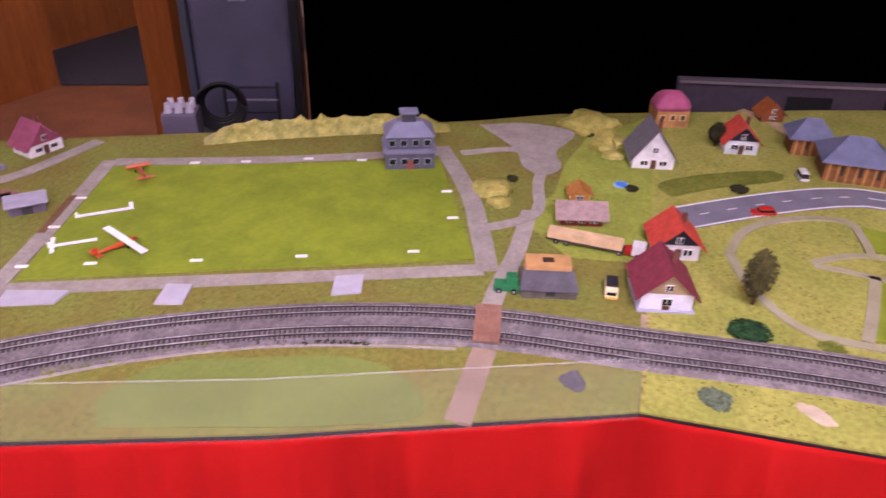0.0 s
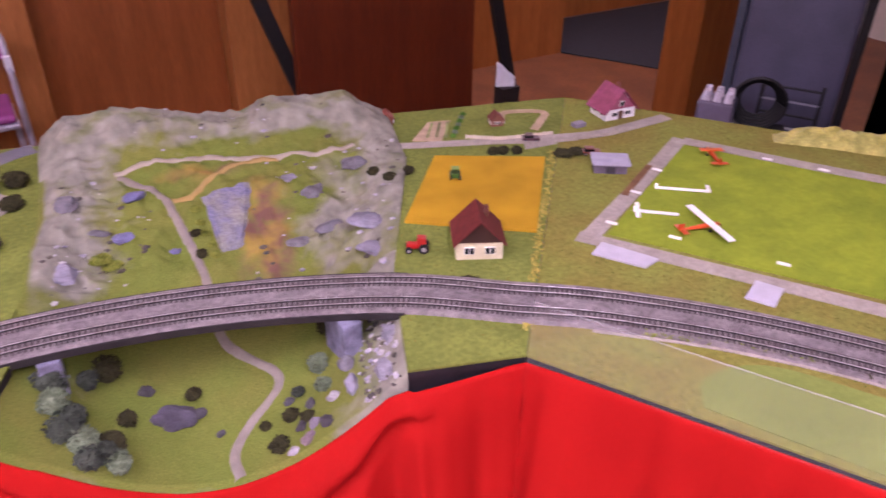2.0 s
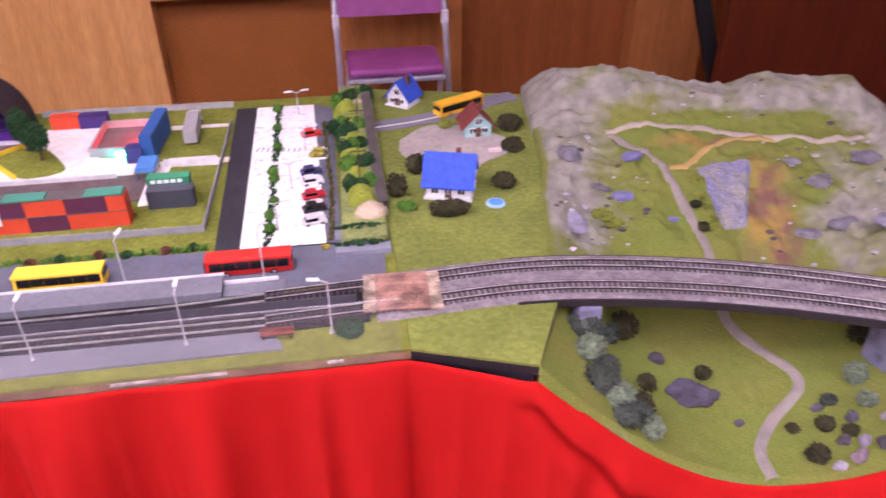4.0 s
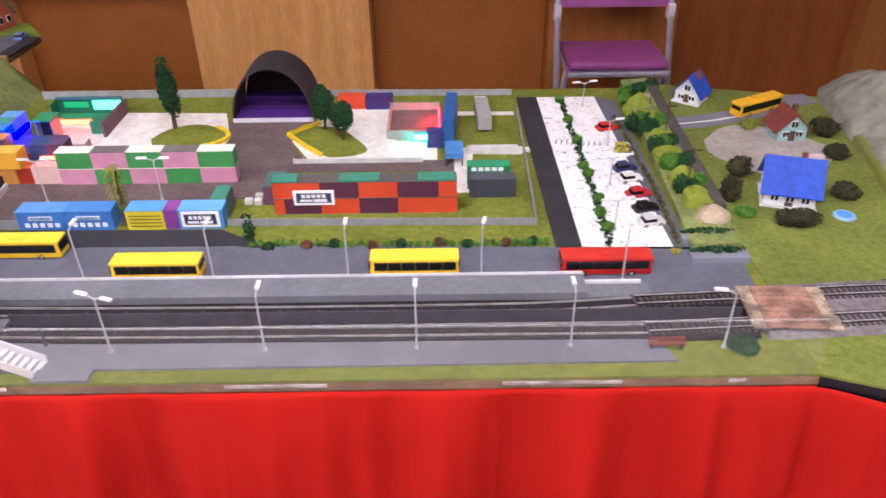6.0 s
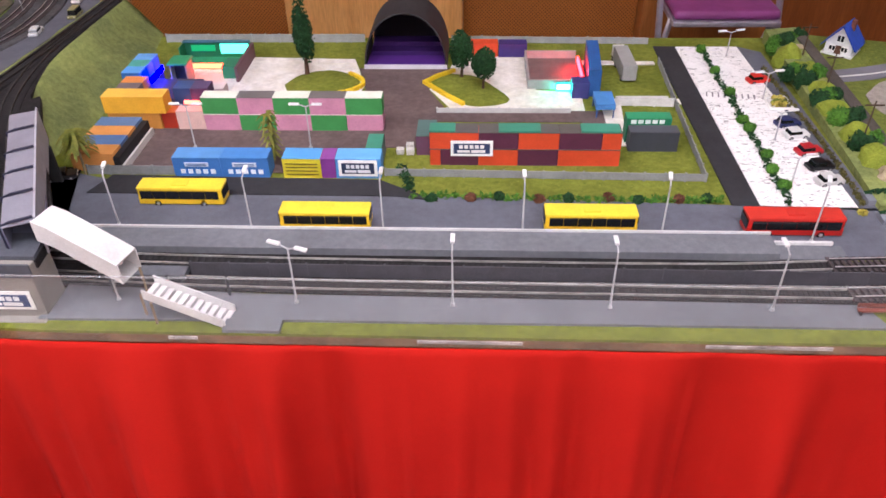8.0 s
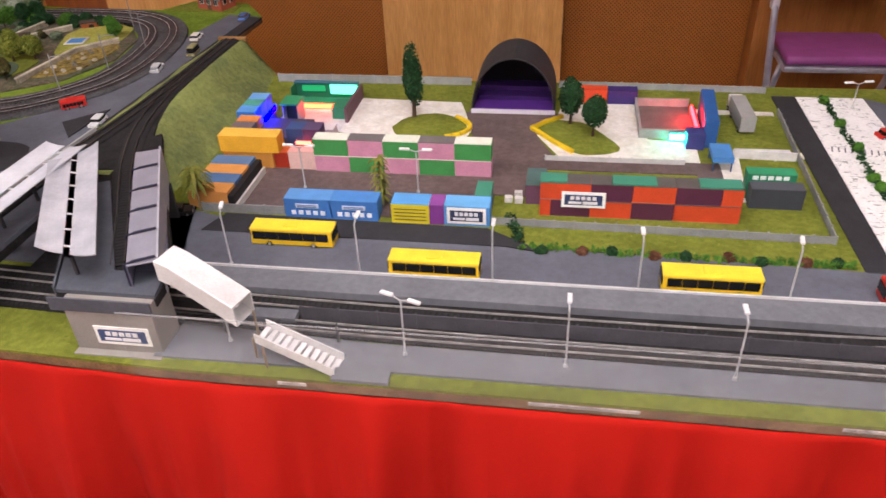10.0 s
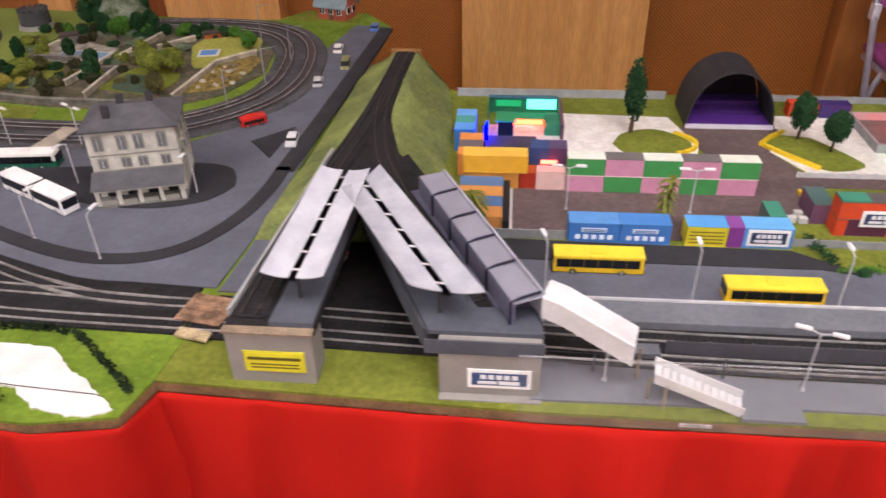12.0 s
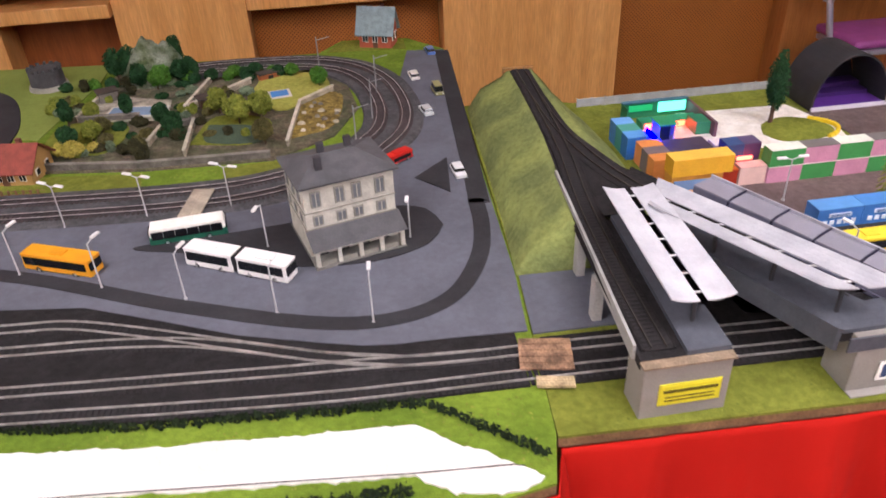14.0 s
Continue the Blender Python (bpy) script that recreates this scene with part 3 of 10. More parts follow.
def cloth():
    """Red table skirt that hangs from the front edges and dips with the valley."""
    front = [(-3.75, 1.36), (-2.51, 1.293), (-2.31, 1.279), (-2.212, 1.294), (-2.192, 1.3525), (-1.75, 1.334), (-0.617, 1.334), (-0.458, 1.277)]
    valley = [canyon_xy(i / 24, 0) for i in range(25)]
    pts = front + valley[1:] + [(0.241, 1.05), (0.474, 0.638), (0.75, 0.2), (0.825, -0.124), (0.93, -0.62), (1.05, -1.2)]
    line = []
    for a, b in zip(pts, pts[1:]):
        a, b = Vector(a), Vector(b)
        k = max(1, int((b - a).length / 0.006))
        line += [a.lerp(b, s / k) for s in range(k)]
    line.append(Vector(pts[-1]))
    ns = normals(line)
    bm = bmesh.new()
    rows = []
    dist = 0.0
    zs = [0.012 * k for k in range(24)] + [0.3, 0.36, 0.45, 0.6, 0.8, 1.0]
    for i, (p, nn) in enumerate(zip(line, ns)):
        dist += (line[i] - line[i - 1]).length if i else 0
        out = -nn if nn.y > 0 or nn.x > 0.5 else nn
        x = p.x
        top = T - (np.interp(p.x, [0.18, 0.27], [0.016, 0.008]) if p.x > -0.62 else 0.014)
        if -0.458 < p.x < 0.077 and p.y > 1.1:
            u = (p.x + 0.458) / 0.535
            top = T + canyon_h(u, 0) - 0.012
            top = min(top, T - 0.008)
        if p.x > 0.05 and p.y > 1.04:
            top -= 0.024 * max(0.0, 1 - abs(p.x - 0.085) / (0.13 if p.x > 0.085 else 0.035))
        if -0.62 < p.x < -0.40:
            top -= 0.010 * max(0.0, 1 - abs(p.x + 0.47) / 0.12)
        sag = 0.0
        if -0.50 < p.x < 0.12 and p.y > 1.08:
            sag = max(0.0, min(1.0, (p.x + 0.49) / 0.05, (0.12 - p.x) / 0.05))
        line_d = 0.035 + 0.050 * math.sin(math.pi * min(1.0, max(0.0, (p.x + 0.458) / 0.535)))
        r = []
        fold = noise.noise(Vector((dist * 6, 0.5, 1))) * 0.5 + noise.noise(Vector((dist * 14, 4.3, 1))) * 0.85 + noise.noise(Vector((dist * 31, 2.4, 5))) * 0.4 + 0.35 * (1 - 2 * abs(noise.noise(Vector((dist * 9 + 1.7, 7.1, 2))))) ** 3
        for s in zs:
            z = top * (1 - s) + 0.01 * s
            off = 0.0032 + 0.07 * s ** 0.8 + (0.0012 + 0.118 * s ** 0.72) * (fold + 0.15 * noise.noise(Vector((dist * 8, s * 3, 9))))
            d = top - z
            # lengths of cloth meet in a deep crease
            off += math.exp(-((p.x + 2.514 - 0.09 * d) / 0.022) ** 2) * min(1.0, d / 0.04) * 0.020 - math.exp(-((p.x + 2.492 - 0.09 * d) / 0.010) ** 2) * min(1.0, d / 0.03) * 0.034
            off += sag * (0.010 * math.exp(-((d - 0.72 * line_d) / (0.34 * line_d)) ** 2) - 0.012 * math.exp(-((d - 1.35 * line_d) / (0.3 * line_d)) ** 2))
            r.append((Vector((p.x + out.x * off, p.y + out.y * off, z)), Vector((p.x + out.x * (off - 0.0015), p.y + out.y * (off - 0.0015), z))))
        rows.append(r)
    skirt = thing("table_skirt", "bright red cloth skirt hanging in soft folds from the layout edge", "cloth")
    bm.free()
    # one length of cloth to each board
    cuts = [0] + [min(range(len(line)), key=lambda i: (line[i] - Vector(c)).length) for c in ((-2.503, 1.2925), (-1.35, 1.334), (0.36, 0.843), (0.86, -0.29))] + [len(line) - 1]
    for a, b in zip(cuts, cuts[1:]):
        bm = bmesh.new()
        face = [[bm.verts.new(p) for p, _ in r] for r in rows[a:b + 1]]
        lining = [[bm.verts.new(p) for _, p in r] for r in rows[a:b + 1]]
        for vs, turn in ((face, 1), (lining, -1)):
            for r, q in zip(vs, vs[1:]):
                for k in range(len(zs) - 1):
                    bm.faces.new((r[k], r[k + 1], q[k + 1], q[k])[::turn])
        for r, q, u, w in zip(face, face[1:], lining, lining[1:]):
            bm.faces.new((r[-1], u[-1], w[-1], q[-1]))
            bm.faces.new((r[0], q[0], w[0], u[0]))
        part("cloth_length", bm, M["red_cloth"], skirt, smooth=True)


cloth()


def tube(bm, pts, r, n=10):
    """Bent round tube through points."""
    P = [Vector(p) for p in pts]
    rings = []
    for i, p in enumerate(P):
        d = (P[min(i + 1, len(P) - 1)] - P[max(i - 1, 0)]).normalized()
        rot = d.to_track_quat("Z", "Y").to_matrix()
        if rings:
            a = prev @ Vector((1, 0, 0))
            b = d.cross(a).normalized()
            a = b.cross(d).normalized()
            rot = Matrix((a, b, d)).transposed()
        prev = rot
        rings.append([bm.verts.new(p + rot @ Vector((r * math.cos(2 * math.pi * k / n), r * math.sin(2 * math.pi * k / n), 0))) for k in range(n)])
    for a, b in zip(rings, rings[1:]):
        for k in range(n):
            bm.faces.new((a[k], a[(k + 1) % n], b[(k + 1) % n], b[k]))
    bm.faces.new(rings[0][::-1])
    bm.faces.new(rings[-1])
    return bm


# ---- tracks ----
def track(name, pts, label, bed=0.0, z=T, light=True, bed_h=0.006, group="tracks", dark=False, single=None, rail=None):
    """Sleepers and two rails along a plan line; bed is the half width of its ballast."""
    line = smooth_line(pts, 0.0075)
    ns = normals(line)
    t = thing(name, label, "track", group=group)
    if bed:
        part("ballast", ribbon(bmesh.new(), line, -bed, bed, z - 0.003, z + bed_h, 0.006), M["ballast" if light else "ballast_dark"], t)
    z0 = z + (bed_h if bed else 0.0035 if dark else 0.006)
    sl = bmesh.new()
    top = 0.0005 if dark else 0.0014
    one = boxed(-0.0021, 0.0021, -0.0148, 0.0148, -0.002, top)
    mesh = bpy.data.meshes.new("sleeper")
    one.to_mesh(mesh)
    one.free()
    mesh.materials.append(M["sleeper_dark" if dark else "sleeper"])
    made = 0
    for i in range(0, len(line)):
        d = Vector((ns[i].y, -ns[i].x))
        m = Matrix(((d.x, ns[i].x, 0, line[i].x), (d.y, ns[i].y, 0, line[i].y), (0, 0, 1, z0), (0, 0, 0, 1)))
        if single and made < 300 and single[0] < line[i].x < single[1]:
            ob = new("sleeper", mesh)
            ob.parent = t
            ob.matrix_basis = m
            made += 1
        else:
            box(sl, -0.0021, 0.0021, -0.0148, 0.0148, -0.002, top, m)
    if len(sl.verts):
        tagged(part("sleeper_bed", sl, M["sleeper_dark" if dark else "sleeper"], t), kind="stuff")
    else:
        sl.free()
    for s in (-1, 1):
        if dark:
            part("rail", ribbon(bmesh.new(), line, s * 0.00825 - 0.0008, s * 0.00825 + 0.0008, z0 + 0.0012, z0 + 0.0036), M[rail or "rail_dark"], t)
        else:
            r = part("rail", ribbon(bmesh.new(), line, s * 0.00825 - 0.0012, s * 0.00825 + 0.0012, z0 + 0.0012, z0 + 0.0033), M["rail_side"], t)
            part("rail_head", ribbon(bmesh.new(), line, s * 0.00825 - 0.0007, s * 0.00825 + 0.0007, z0 + 0.0034, z0 + 0.0040), M["rail"], r, "bright worn rail head")
    return t


MAIN = [(1.11, -1.15), (1.03, -0.55), (0.983, -0.124), (0.888, 0.244), (0.820, 0.49), (0.712, 0.712), (0.568, 0.915), (0.42, 1.07), (0.30, 1.165), (0.134, 1.289), (-0.118, 1.398), (-0.388, 1.457), (-0.62, 1.452), (-0.80, 1.443)]


def main_line():
    bm = ribbon(bmesh.new(), [p for p in smooth_line(MAIN, 0.015) if p.x > -0.668], -0.05, 0.05, T - 0.003, T + 0.006, 0.006)
    part("track_bed", bm, M["ballast"])
    structure(bpy.data.objects["track_bed"], "light grey gravel bed of the double track", "track bed")
    line = smooth_line(MAIN, 0.05)
    ns = normals(line)
    front, back = [p + n * 0.028 for p, n in zip(line, ns)], [p - n * 0.028 for p, n in zip(line, ns)]
    track("track", front, "curved railway track with brown sleepers and worn rails", single=(-0.8, 0.95))
    track("track", back, "curved railway track with brown sleepers and worn rails", single=(-0.8, 0.95))
    track("track", [front[-1], (-1.0, 1.416), (-1.5, 1.420), (-1.85, 1.434), (-2.1, 1.446), (-2.225, 1.450), (-2.421, 1.457), (-2.612, 1.474), (-2.80, 1.4935), (-3.1, 1.52), (-3.7, 1.575)], "straight station track on dark ballast", dark=True, single=(-2.6, -0.5))
    track("track", [back[-1], (-1.0, 1.461), (-1.5, 1.463), (-1.85, 1.475), (-2.1, 1.489), (-2.283, 1.4955), (-2.352, 1.504), (-2.421, 1.522), (-2.563, 1.580), (-2.684, 1.630), (-2.772, 1.660), (-2.855, 1.668), (-3.1, 1.69), (-3.7, 1.735)], "straight station track on dark ballast", dark=True, single=(-2.6, -0.5))
    track("track", [(-2.35, 1.504), (-2.446, 1.532), (-2.546, 1.570), (-2.617, 1.593), (-2.718, 1.609), (-2.84, 1.6185), (-3.1, 1.64), (-3.7, 1.68)], "siding track on dark ballast with worn rails", dark=True, single=(-3.2, -2.2))
    track("track", [(-2.25, 1.4945), (-2.312, 1.499), (-2.40, 1.5065), (-2.486, 1.512), (-2.58, 1.520), (-2.70, 1.530), (-2.817, 1.540), (-3.1, 1.562), (-3.7, 1.60)], "siding track on dark ballast with worn rails", dark=True, single=(-3.2, -2.2))


main_line()


# ---- plants ----
M["leaf_dark"] = mat("leaf_dark", "284a2a", 0.85, "1d3a20", 60, 0.2, 600, 0.2, spec=0.15, island=0.35)
M["leaf_mid"] = mat("leaf_mid", "4f7a2a", 0.8, "3f6a24", 60, 0.2, 600, 0.2, spec=0.15, island=0.35)
M["leaf_olive"] = mat("leaf_olive", "7d8434", 0.85, "66702a", 60, 0.2, 600, 0.2, spec=0.15, island=0.3)
M["leaf_brown"] = mat("leaf_brown", "3f3e28", 0.85, "302f20", 60, 0.2, 600, 0.2, spec=0.1, island=0.3)
M["leaf_moss"] = mat("leaf_moss", "5e5a34", 0.9, "48452a", 60, 0.2, 600, 0.2, spec=0.1, island=0.3)
M["leaf_hedge"] = mat("leaf_hedge", "26331f", 0.9, "1c2618", 60, 0.2, 600, 0.2, spec=0.1, island=0.3)
M["leaf_slate"] = mat("leaf_slate", "454c42", 0.9, "373e36", 60, 0.2, 600, 0.2, spec=0.1, island=0.3)
M["leaf_grey"] = mat("leaf_grey", "6f7d66", 0.9, "58654f", 60, 0.2, 600, 0.2, spec=0.1, island=0.3)
M["leaf_yellow"] = mat("leaf_yellow", "b0a24e", 0.9, "938a3c", 50, 0.2, 600, 0.2, spec=0.1, island=0.3)
M["leaf_rust"] = mat("leaf_rust", "6e4a38", 0.9, "533428", 60, 0.2, 600, 0.2, spec=0.1, island=0.4)
M["bark"] = mat("bark", "5a4534", 0.9, "463527", 60, 0.2, 500, 0.4)


def leaves(bm, c, r, n, size, rng, full=0.5):
    """n small leaf flakes scattered through an ellipsoid, with an uneven outline."""
    c = Vector(c)
    lumps = [Vector((rng.gauss(0, 1), rng.gauss(0, 1), rng.gauss(0, 1))).normalized() for _ in range(7)]
    for _ in range(n):
        d = Vector((rng.gauss(0, 1), rng.gauss(0, 1), rng.gauss(0, 1))).normalized()
        k = full + (1 - full) * rng.random() ** 0.6
        k *= 0.82 + 0.28 * max(d.dot(q) for q in lumps) ** 3
        p = c + Vector((d.x * r[0], d.y * r[1], d.z * r[2])) * k
        a = Vector((rng.gauss(0, 1), rng.gauss(0, 1), rng.gauss(0, 0.6))).normalized()
        b = a.orthogonal().normalized()
        s = size * (0.6 + 0.8 * rng.random())
        vs = [bm.verts.new(p + a * s), bm.verts.new(p - a * s * 0.5 + b * s * 0.8), bm.verts.new(p - a * s * 0.7 - b * s * 0.7)]
        bm.faces.new(vs)
    return bm


def core(bm, c, r, rng):
    """Lumpy dense heart of a crown, hidden under its leaves."""
    off = Vector((rng.random() * 9, rng.random() * 9, 0))
    made = bmesh.ops.create_icosphere(bm, subdivisions=2, radius=1)
    for v in made["verts"]:
        k = 1 + 0.3 * noise.noise(v.co * 2.2 + off)
        v.co = Vector((c[0] + v.co.x * r[0] * k, c[1] + v.co.y * r[1] * k, c[2] + v.co.z * r[2] * k))


def tree(x, y, h, r, leaf="leaf_dark", z=T, slim=1.0, label="", stem=0.25, seed=0, group="", taper=0.55):
    rng = random.Random(seed + int(1000 * abs(x * 7 + y * 3)))
    t = thing("tree", label or "small model tree with a dense leafy crown", "tree", pose(x, y, z), group)
    bm = bmesh.new()
    cyl(bm, (0, 0, 0), (0.002, 0, h * 0.55), 0.0035 * h / 0.1, 0.0015, 7)
    for k in range(4):
        a = k * 1.7 + rng.random()
        z0 = h * (stem + 0.1 + 0.08 * k)
        cyl(bm, (0.001, 0, z0), (r * 0.6 * math.cos(a), r * 0.6 * math.sin(a), z0 + h * 0.14), 0.0014, 0.0005, 5)
    part("trunk", bm, M["bark"], t)
    bm = leaves(bmesh.new(), (0, 0, h * (stem + 1) / 2), (r, r, h * (1 - stem) / 2 * slim), int(900 + 26000 * r), 0.0030, rng, 0.45)
    core(bm, (0, 0, h * (stem + 1) / 2), (r * 0.72, r * 0.72, h * (1 - stem) / 2 * slim * 0.76), rng)
    z0, z1 = h * stem, h
    for v in bm.verts:
        k = 1.12 - 0.5 * taper * max(0.0, min(1.0, (v.co.z - z0) / (z1 - z0)))
        v.co.x, v.co.y = v.co.x * k, v.co.y * k
    part("crown", bm, M[leaf], t)
    return t


def bush(x, y, r, h, leaf="leaf_dark", z=T, label="", name="bush", seed=0, ry=None, rot=0):
    rng = random.Random(seed + int(1000 * abs(x * 5 + y * 11)))
    t = thing(name, label or "low rounded model bush", "bush", pose(x, y, z, 0, 0, rot))
    bm = bmesh.new()
    for k in range(3):
        cyl(bm, (0, 0, -0.001), (r * 0.4 * math.cos(k * 2.1), r * 0.4 * math.sin(k * 2.1), h * 0.5), 0.0012, 0.0006, 5)
    part("stem", bm, M["bark"], t)
    fm = bmesh.new()
    core(fm, (0, 0, h * 0.40), (r * 0.78, (ry or r) * 0.78, h * 0.46), rng)
    part("foliage", leaves(fm, (0, 0, h * 0.45), (r, ry or r, h * 0.55), int(160 + 22000 * r), 0.0028, rng, 0.45), M[leaf], t)
    return t


def hedge(pts, w, h, leaf, label, z=T, dens=20000):
    rng = random.Random(int(abs(pts[0][0]) * 1000))
    line = smooth_line(pts, 0.007 if w < 0.013 and dens >= 8000 else 0.012)
    t = thing("hedge", label, "hedge")
    bm = bmesh.new()
    for i, p in enumerate(line):
        if i and i % 6 == 0 and dens >= 8000:
            part("clump", bm, M[leaf], t)
            bm = bmesh.new()
        leaves(bm, (p[0] + rng.gauss(0, w * 0.12), p[1] + rng.gauss(0, w * 0.12), z + h * 0.4), (w / 2, w / 2, h * (0.45 + 0.25 * rng.random())), max(14, int(dens * w * 0.12)), 0.0026, rng, 0.2)
    part("clump", bm, M[leaf], t)
    return t


def boulder(x, y, z, r, h, material, label, seed=0, name="boulder", flat=1.0, rot=0):
    bm = bmesh.new()
    bmesh.ops.create_icosphere(bm, subdivisions=3, radius=1)
    for v in bm.verts:
        k = 1 + 0.35 * noise.noise(v.co * 1.3 + Vector((x * 50 + seed, y * 50, 0))) + 0.12 * noise.noise(v.co * 4 + Vector((seed, 0, 0)))
        v.co = Vector((v.co.x * r * k, v.co.y * r * k * flat, max(-0.15, v.co.z) * h * k))
    ob = part(name, bm, material)
    ob.matrix_basis = pose(x, y, z, 0, 0, rot)
    return tagged(ob, label, "rock")


# ---- vehicles ----
GLASS = mat("vehicle_glass", "15171a", 0.15, None, 40, 0.05, 300, 0.0, spec=0.5)
TYRE = plain("1c1c1e", 0.8)


def wheel(parent, x, y, r, w=0.004):
    bm = cyl(bmesh.new(), (x, y - w / 2, r), (x, y + w / 2, r), r, n=14)
    tyre = part("wheel", bm, TYRE, parent)
    part("rim", cyl(bmesh.new(), (x, y - w / 2 - 0.0004, r), (x, y + w / 2 + 0.0004, r), r * 0.5, n=10), plain("9a9a9c", 0.4), tyre)


def bus(x, y, rot, col, roof=None, label="", length=0.134, h=0.034, z=T, low=None, window=True, group="", w=0.029, curve=0.0):
    """A city bus; its nose points along local +x."""
    t = thing("bus", label, "bus", pose(x, y, z, 0, 0, rot), group)
    L = length / 2
    part("body", boxed(-L, L, -w / 2, w / 2, 0.004, h * 0.5, bevel=0.0018), plain(low or col, 0.35), t)
    part("upper_body", boxed(-L + 0.001, L - 0.001, -w / 2 + 0.0006, w / 2 - 0.0006, h * 0.5 - 0.001, h - 0.003, bevel=0.001 + curve), plain(col, 0.35), t)
    part("roof", boxed(-L + curve, L - curve, -w / 2, w / 2, h - 0.0035, h, bevel=0.0016), plain(roof or col, 0.4), t)
    for s in (-1, 1):
        n = 6
        for k in range(n):
            a = -L + 0.004 + k * (length - 0.010) / n
            part("window", boxed(a + 0.0003, a + (length - 0.010) / n - 0.0003, s * w / 2 - 0.0008, s * w / 2 + 0.0004, h * 0.42, h - 0.0052), GLASS, t)
        if s == -1:
            for k in (0.14, 0.50, 0.84):
                part("door", boxed(-L + length * k - 0.005, -L + length * k + 0.005, s * w / 2 - 0.0004, s * w / 2 + 0.0003, 0.005, h * 0.42), plain(low or col, 0.45), t)
        for k in (-0.56, 0.52):
            wheel(t, k * L, s * (w / 2 - 0.002), 0.0052)
    part("windscreen", boxed(L - 0.0008, L + 0.0006, -w / 2 + 0.002, w / 2 - 0.002, h * 0.42, h - 0.005), GLASS, t)
    part("rear_window", boxed(-L - 0.0005, -L + 0.0008, -w / 2 + 0.003, w / 2 - 0.003, h * 0.55, h - 0.006), GLASS, t)
    part("roof_unit", boxed(-0.012, 0.010, -0.008, 0.008, h - 0.0005, h + 0.002, bevel=0.0006), plain(roof or col, 0.45), t)
    return t


def car(x, y, rot, col, label, length=0.048, z=T, tall=False, group="", name="car", cat="car"):
    t = thing(name, label, cat, pose(x, y, z, 0, 0, rot), group)
    L, w = length / 2, 0.020
    h = 0.022 if tall else 0.0165
    part("body", boxed(-L, L, -w / 2, w / 2, 0.003, 0.0095, bevel=0.0016), plain(col, 0.3), t)
    c0, c1 = (-L + 0.001, L - 0.006) if tall else (-L + 0.005, L - 0.014)
    bm = bmesh.new()
    prism(bm, [(c0, -w / 2 + 0.001), (c1, -w / 2 + 0.001), (c1, w / 2 - 0.001), (c0, w / 2 - 0.001)], 0.009, h - 0.002)
    for v in bm.verts:
        if v.co.z > 0.012:
            v.co.x *= 0.86
            v.co.y *= 0.86
    part("cabin", bm, GLASS, t, "dark glazed cabin")
    part("roof", boxed(c0 * 0.86, c1 * 0.86, -w / 2 * 0.82, w / 2 * 0.82, h - 0.0024, h, bevel=0.0008), plain(col, 0.3), t)
    for sx in (-0.6, 0.6):
        for sy in (-1, 1):
            wheel(t, sx * L, sy * (w / 2 - 0.0014), 0.0036, 0.003)
    for sy in (-1, 1):
        part("headlight", boxed(L - 0.0008, L + 0.0004, sy * 0.0065 - 0.0016, sy * 0.0065 + 0.0016, 0.006, 0.008), plain("e8e6da", 0.2), t)
    return t


# ---- street furniture ----
LAMP_STEEL = plain("b4b4b6", 0.45)


def street_lamp(x, y, rot=0, h=0.08, double=False, z=T, group="street lamps"):
    t = thing("street_lamp", "white model street lamp with two heads" if double else "white model street lamp with a slanted head", "street lamp", pose(x, y, z, 0, 0, rot), group)
    part("foot", cyl(bmesh.new(), (0, 0, 0), (0, 0, 0.004), 0.0032, 0.0022, 10), LAMP_STEEL, t)
    part("mast", cyl(bmesh.new(), (0, 0, 0.003), (0, 0, h), 0.0013, 0.0010, 8), LAMP_STEEL, t)
    for s in ((-1, 1) if double else (1,)):
        part("arm", cyl(bmesh.new(), (0, 0, h - 0.001), (0, s * 0.012, h + 0.003), 0.0010, 0.0010, 6), LAMP_STEEL, t)
        b = bmesh.new()
        box(b, -0.0026, 0.0026, s * 0.010, s * 0.026, h + 0.002, h + 0.005, bevel=0.0008)
        part("head", b, plain("e6e6e6", 0.4), t)
    return t


def fence(pts, h, label, z=T, col="8e9090", solid=True, spacing=0.03):
    t = thing("fence", label, "fence")
    m = plain(col, 0.7, 0.1)
    for a, b in zip(pts, pts[1:]):
        a, b = Vector((*a, z)), Vector((*b, z))
        d = (b - a)
        n = max(1, round(d.length / spacing))
        rot = math.atan2(d.y, d.x)
        for k in range(n):
            p, q = a + d * k / n, a + d * (k + 1) / n
            mm = Matrix.Translation(p) @ Matrix.Rotation(rot, 4, "Z")
            L = (q - p).length
            if solid:
                part("panel", boxed(0.0008, L - 0.0008, -0.0009, 0.0009, 0.001, h, mm), m, t)
            else:
                bm = bmesh.new()
                for zz in (h, h * 0.5):
                    box(bm, 0, L, -0.0004, 0.0004, zz - 0.0008, zz, mm)
                part("rail", bm, m, t)
            part("post", boxed(-0.0013, 0.0013, -0.0016, 0.0016, 0, h + 0.0015, mm), m, t)
    return t


def slab(name, x0, x1, y0, y1, z0, z1, material, label, category, bevel=0.0008, m=None):
    ob = part(name, boxed(x0, x1, y0, y1, z0, z1, m, bevel=bevel), material)
    return tagged(ob, label, category)


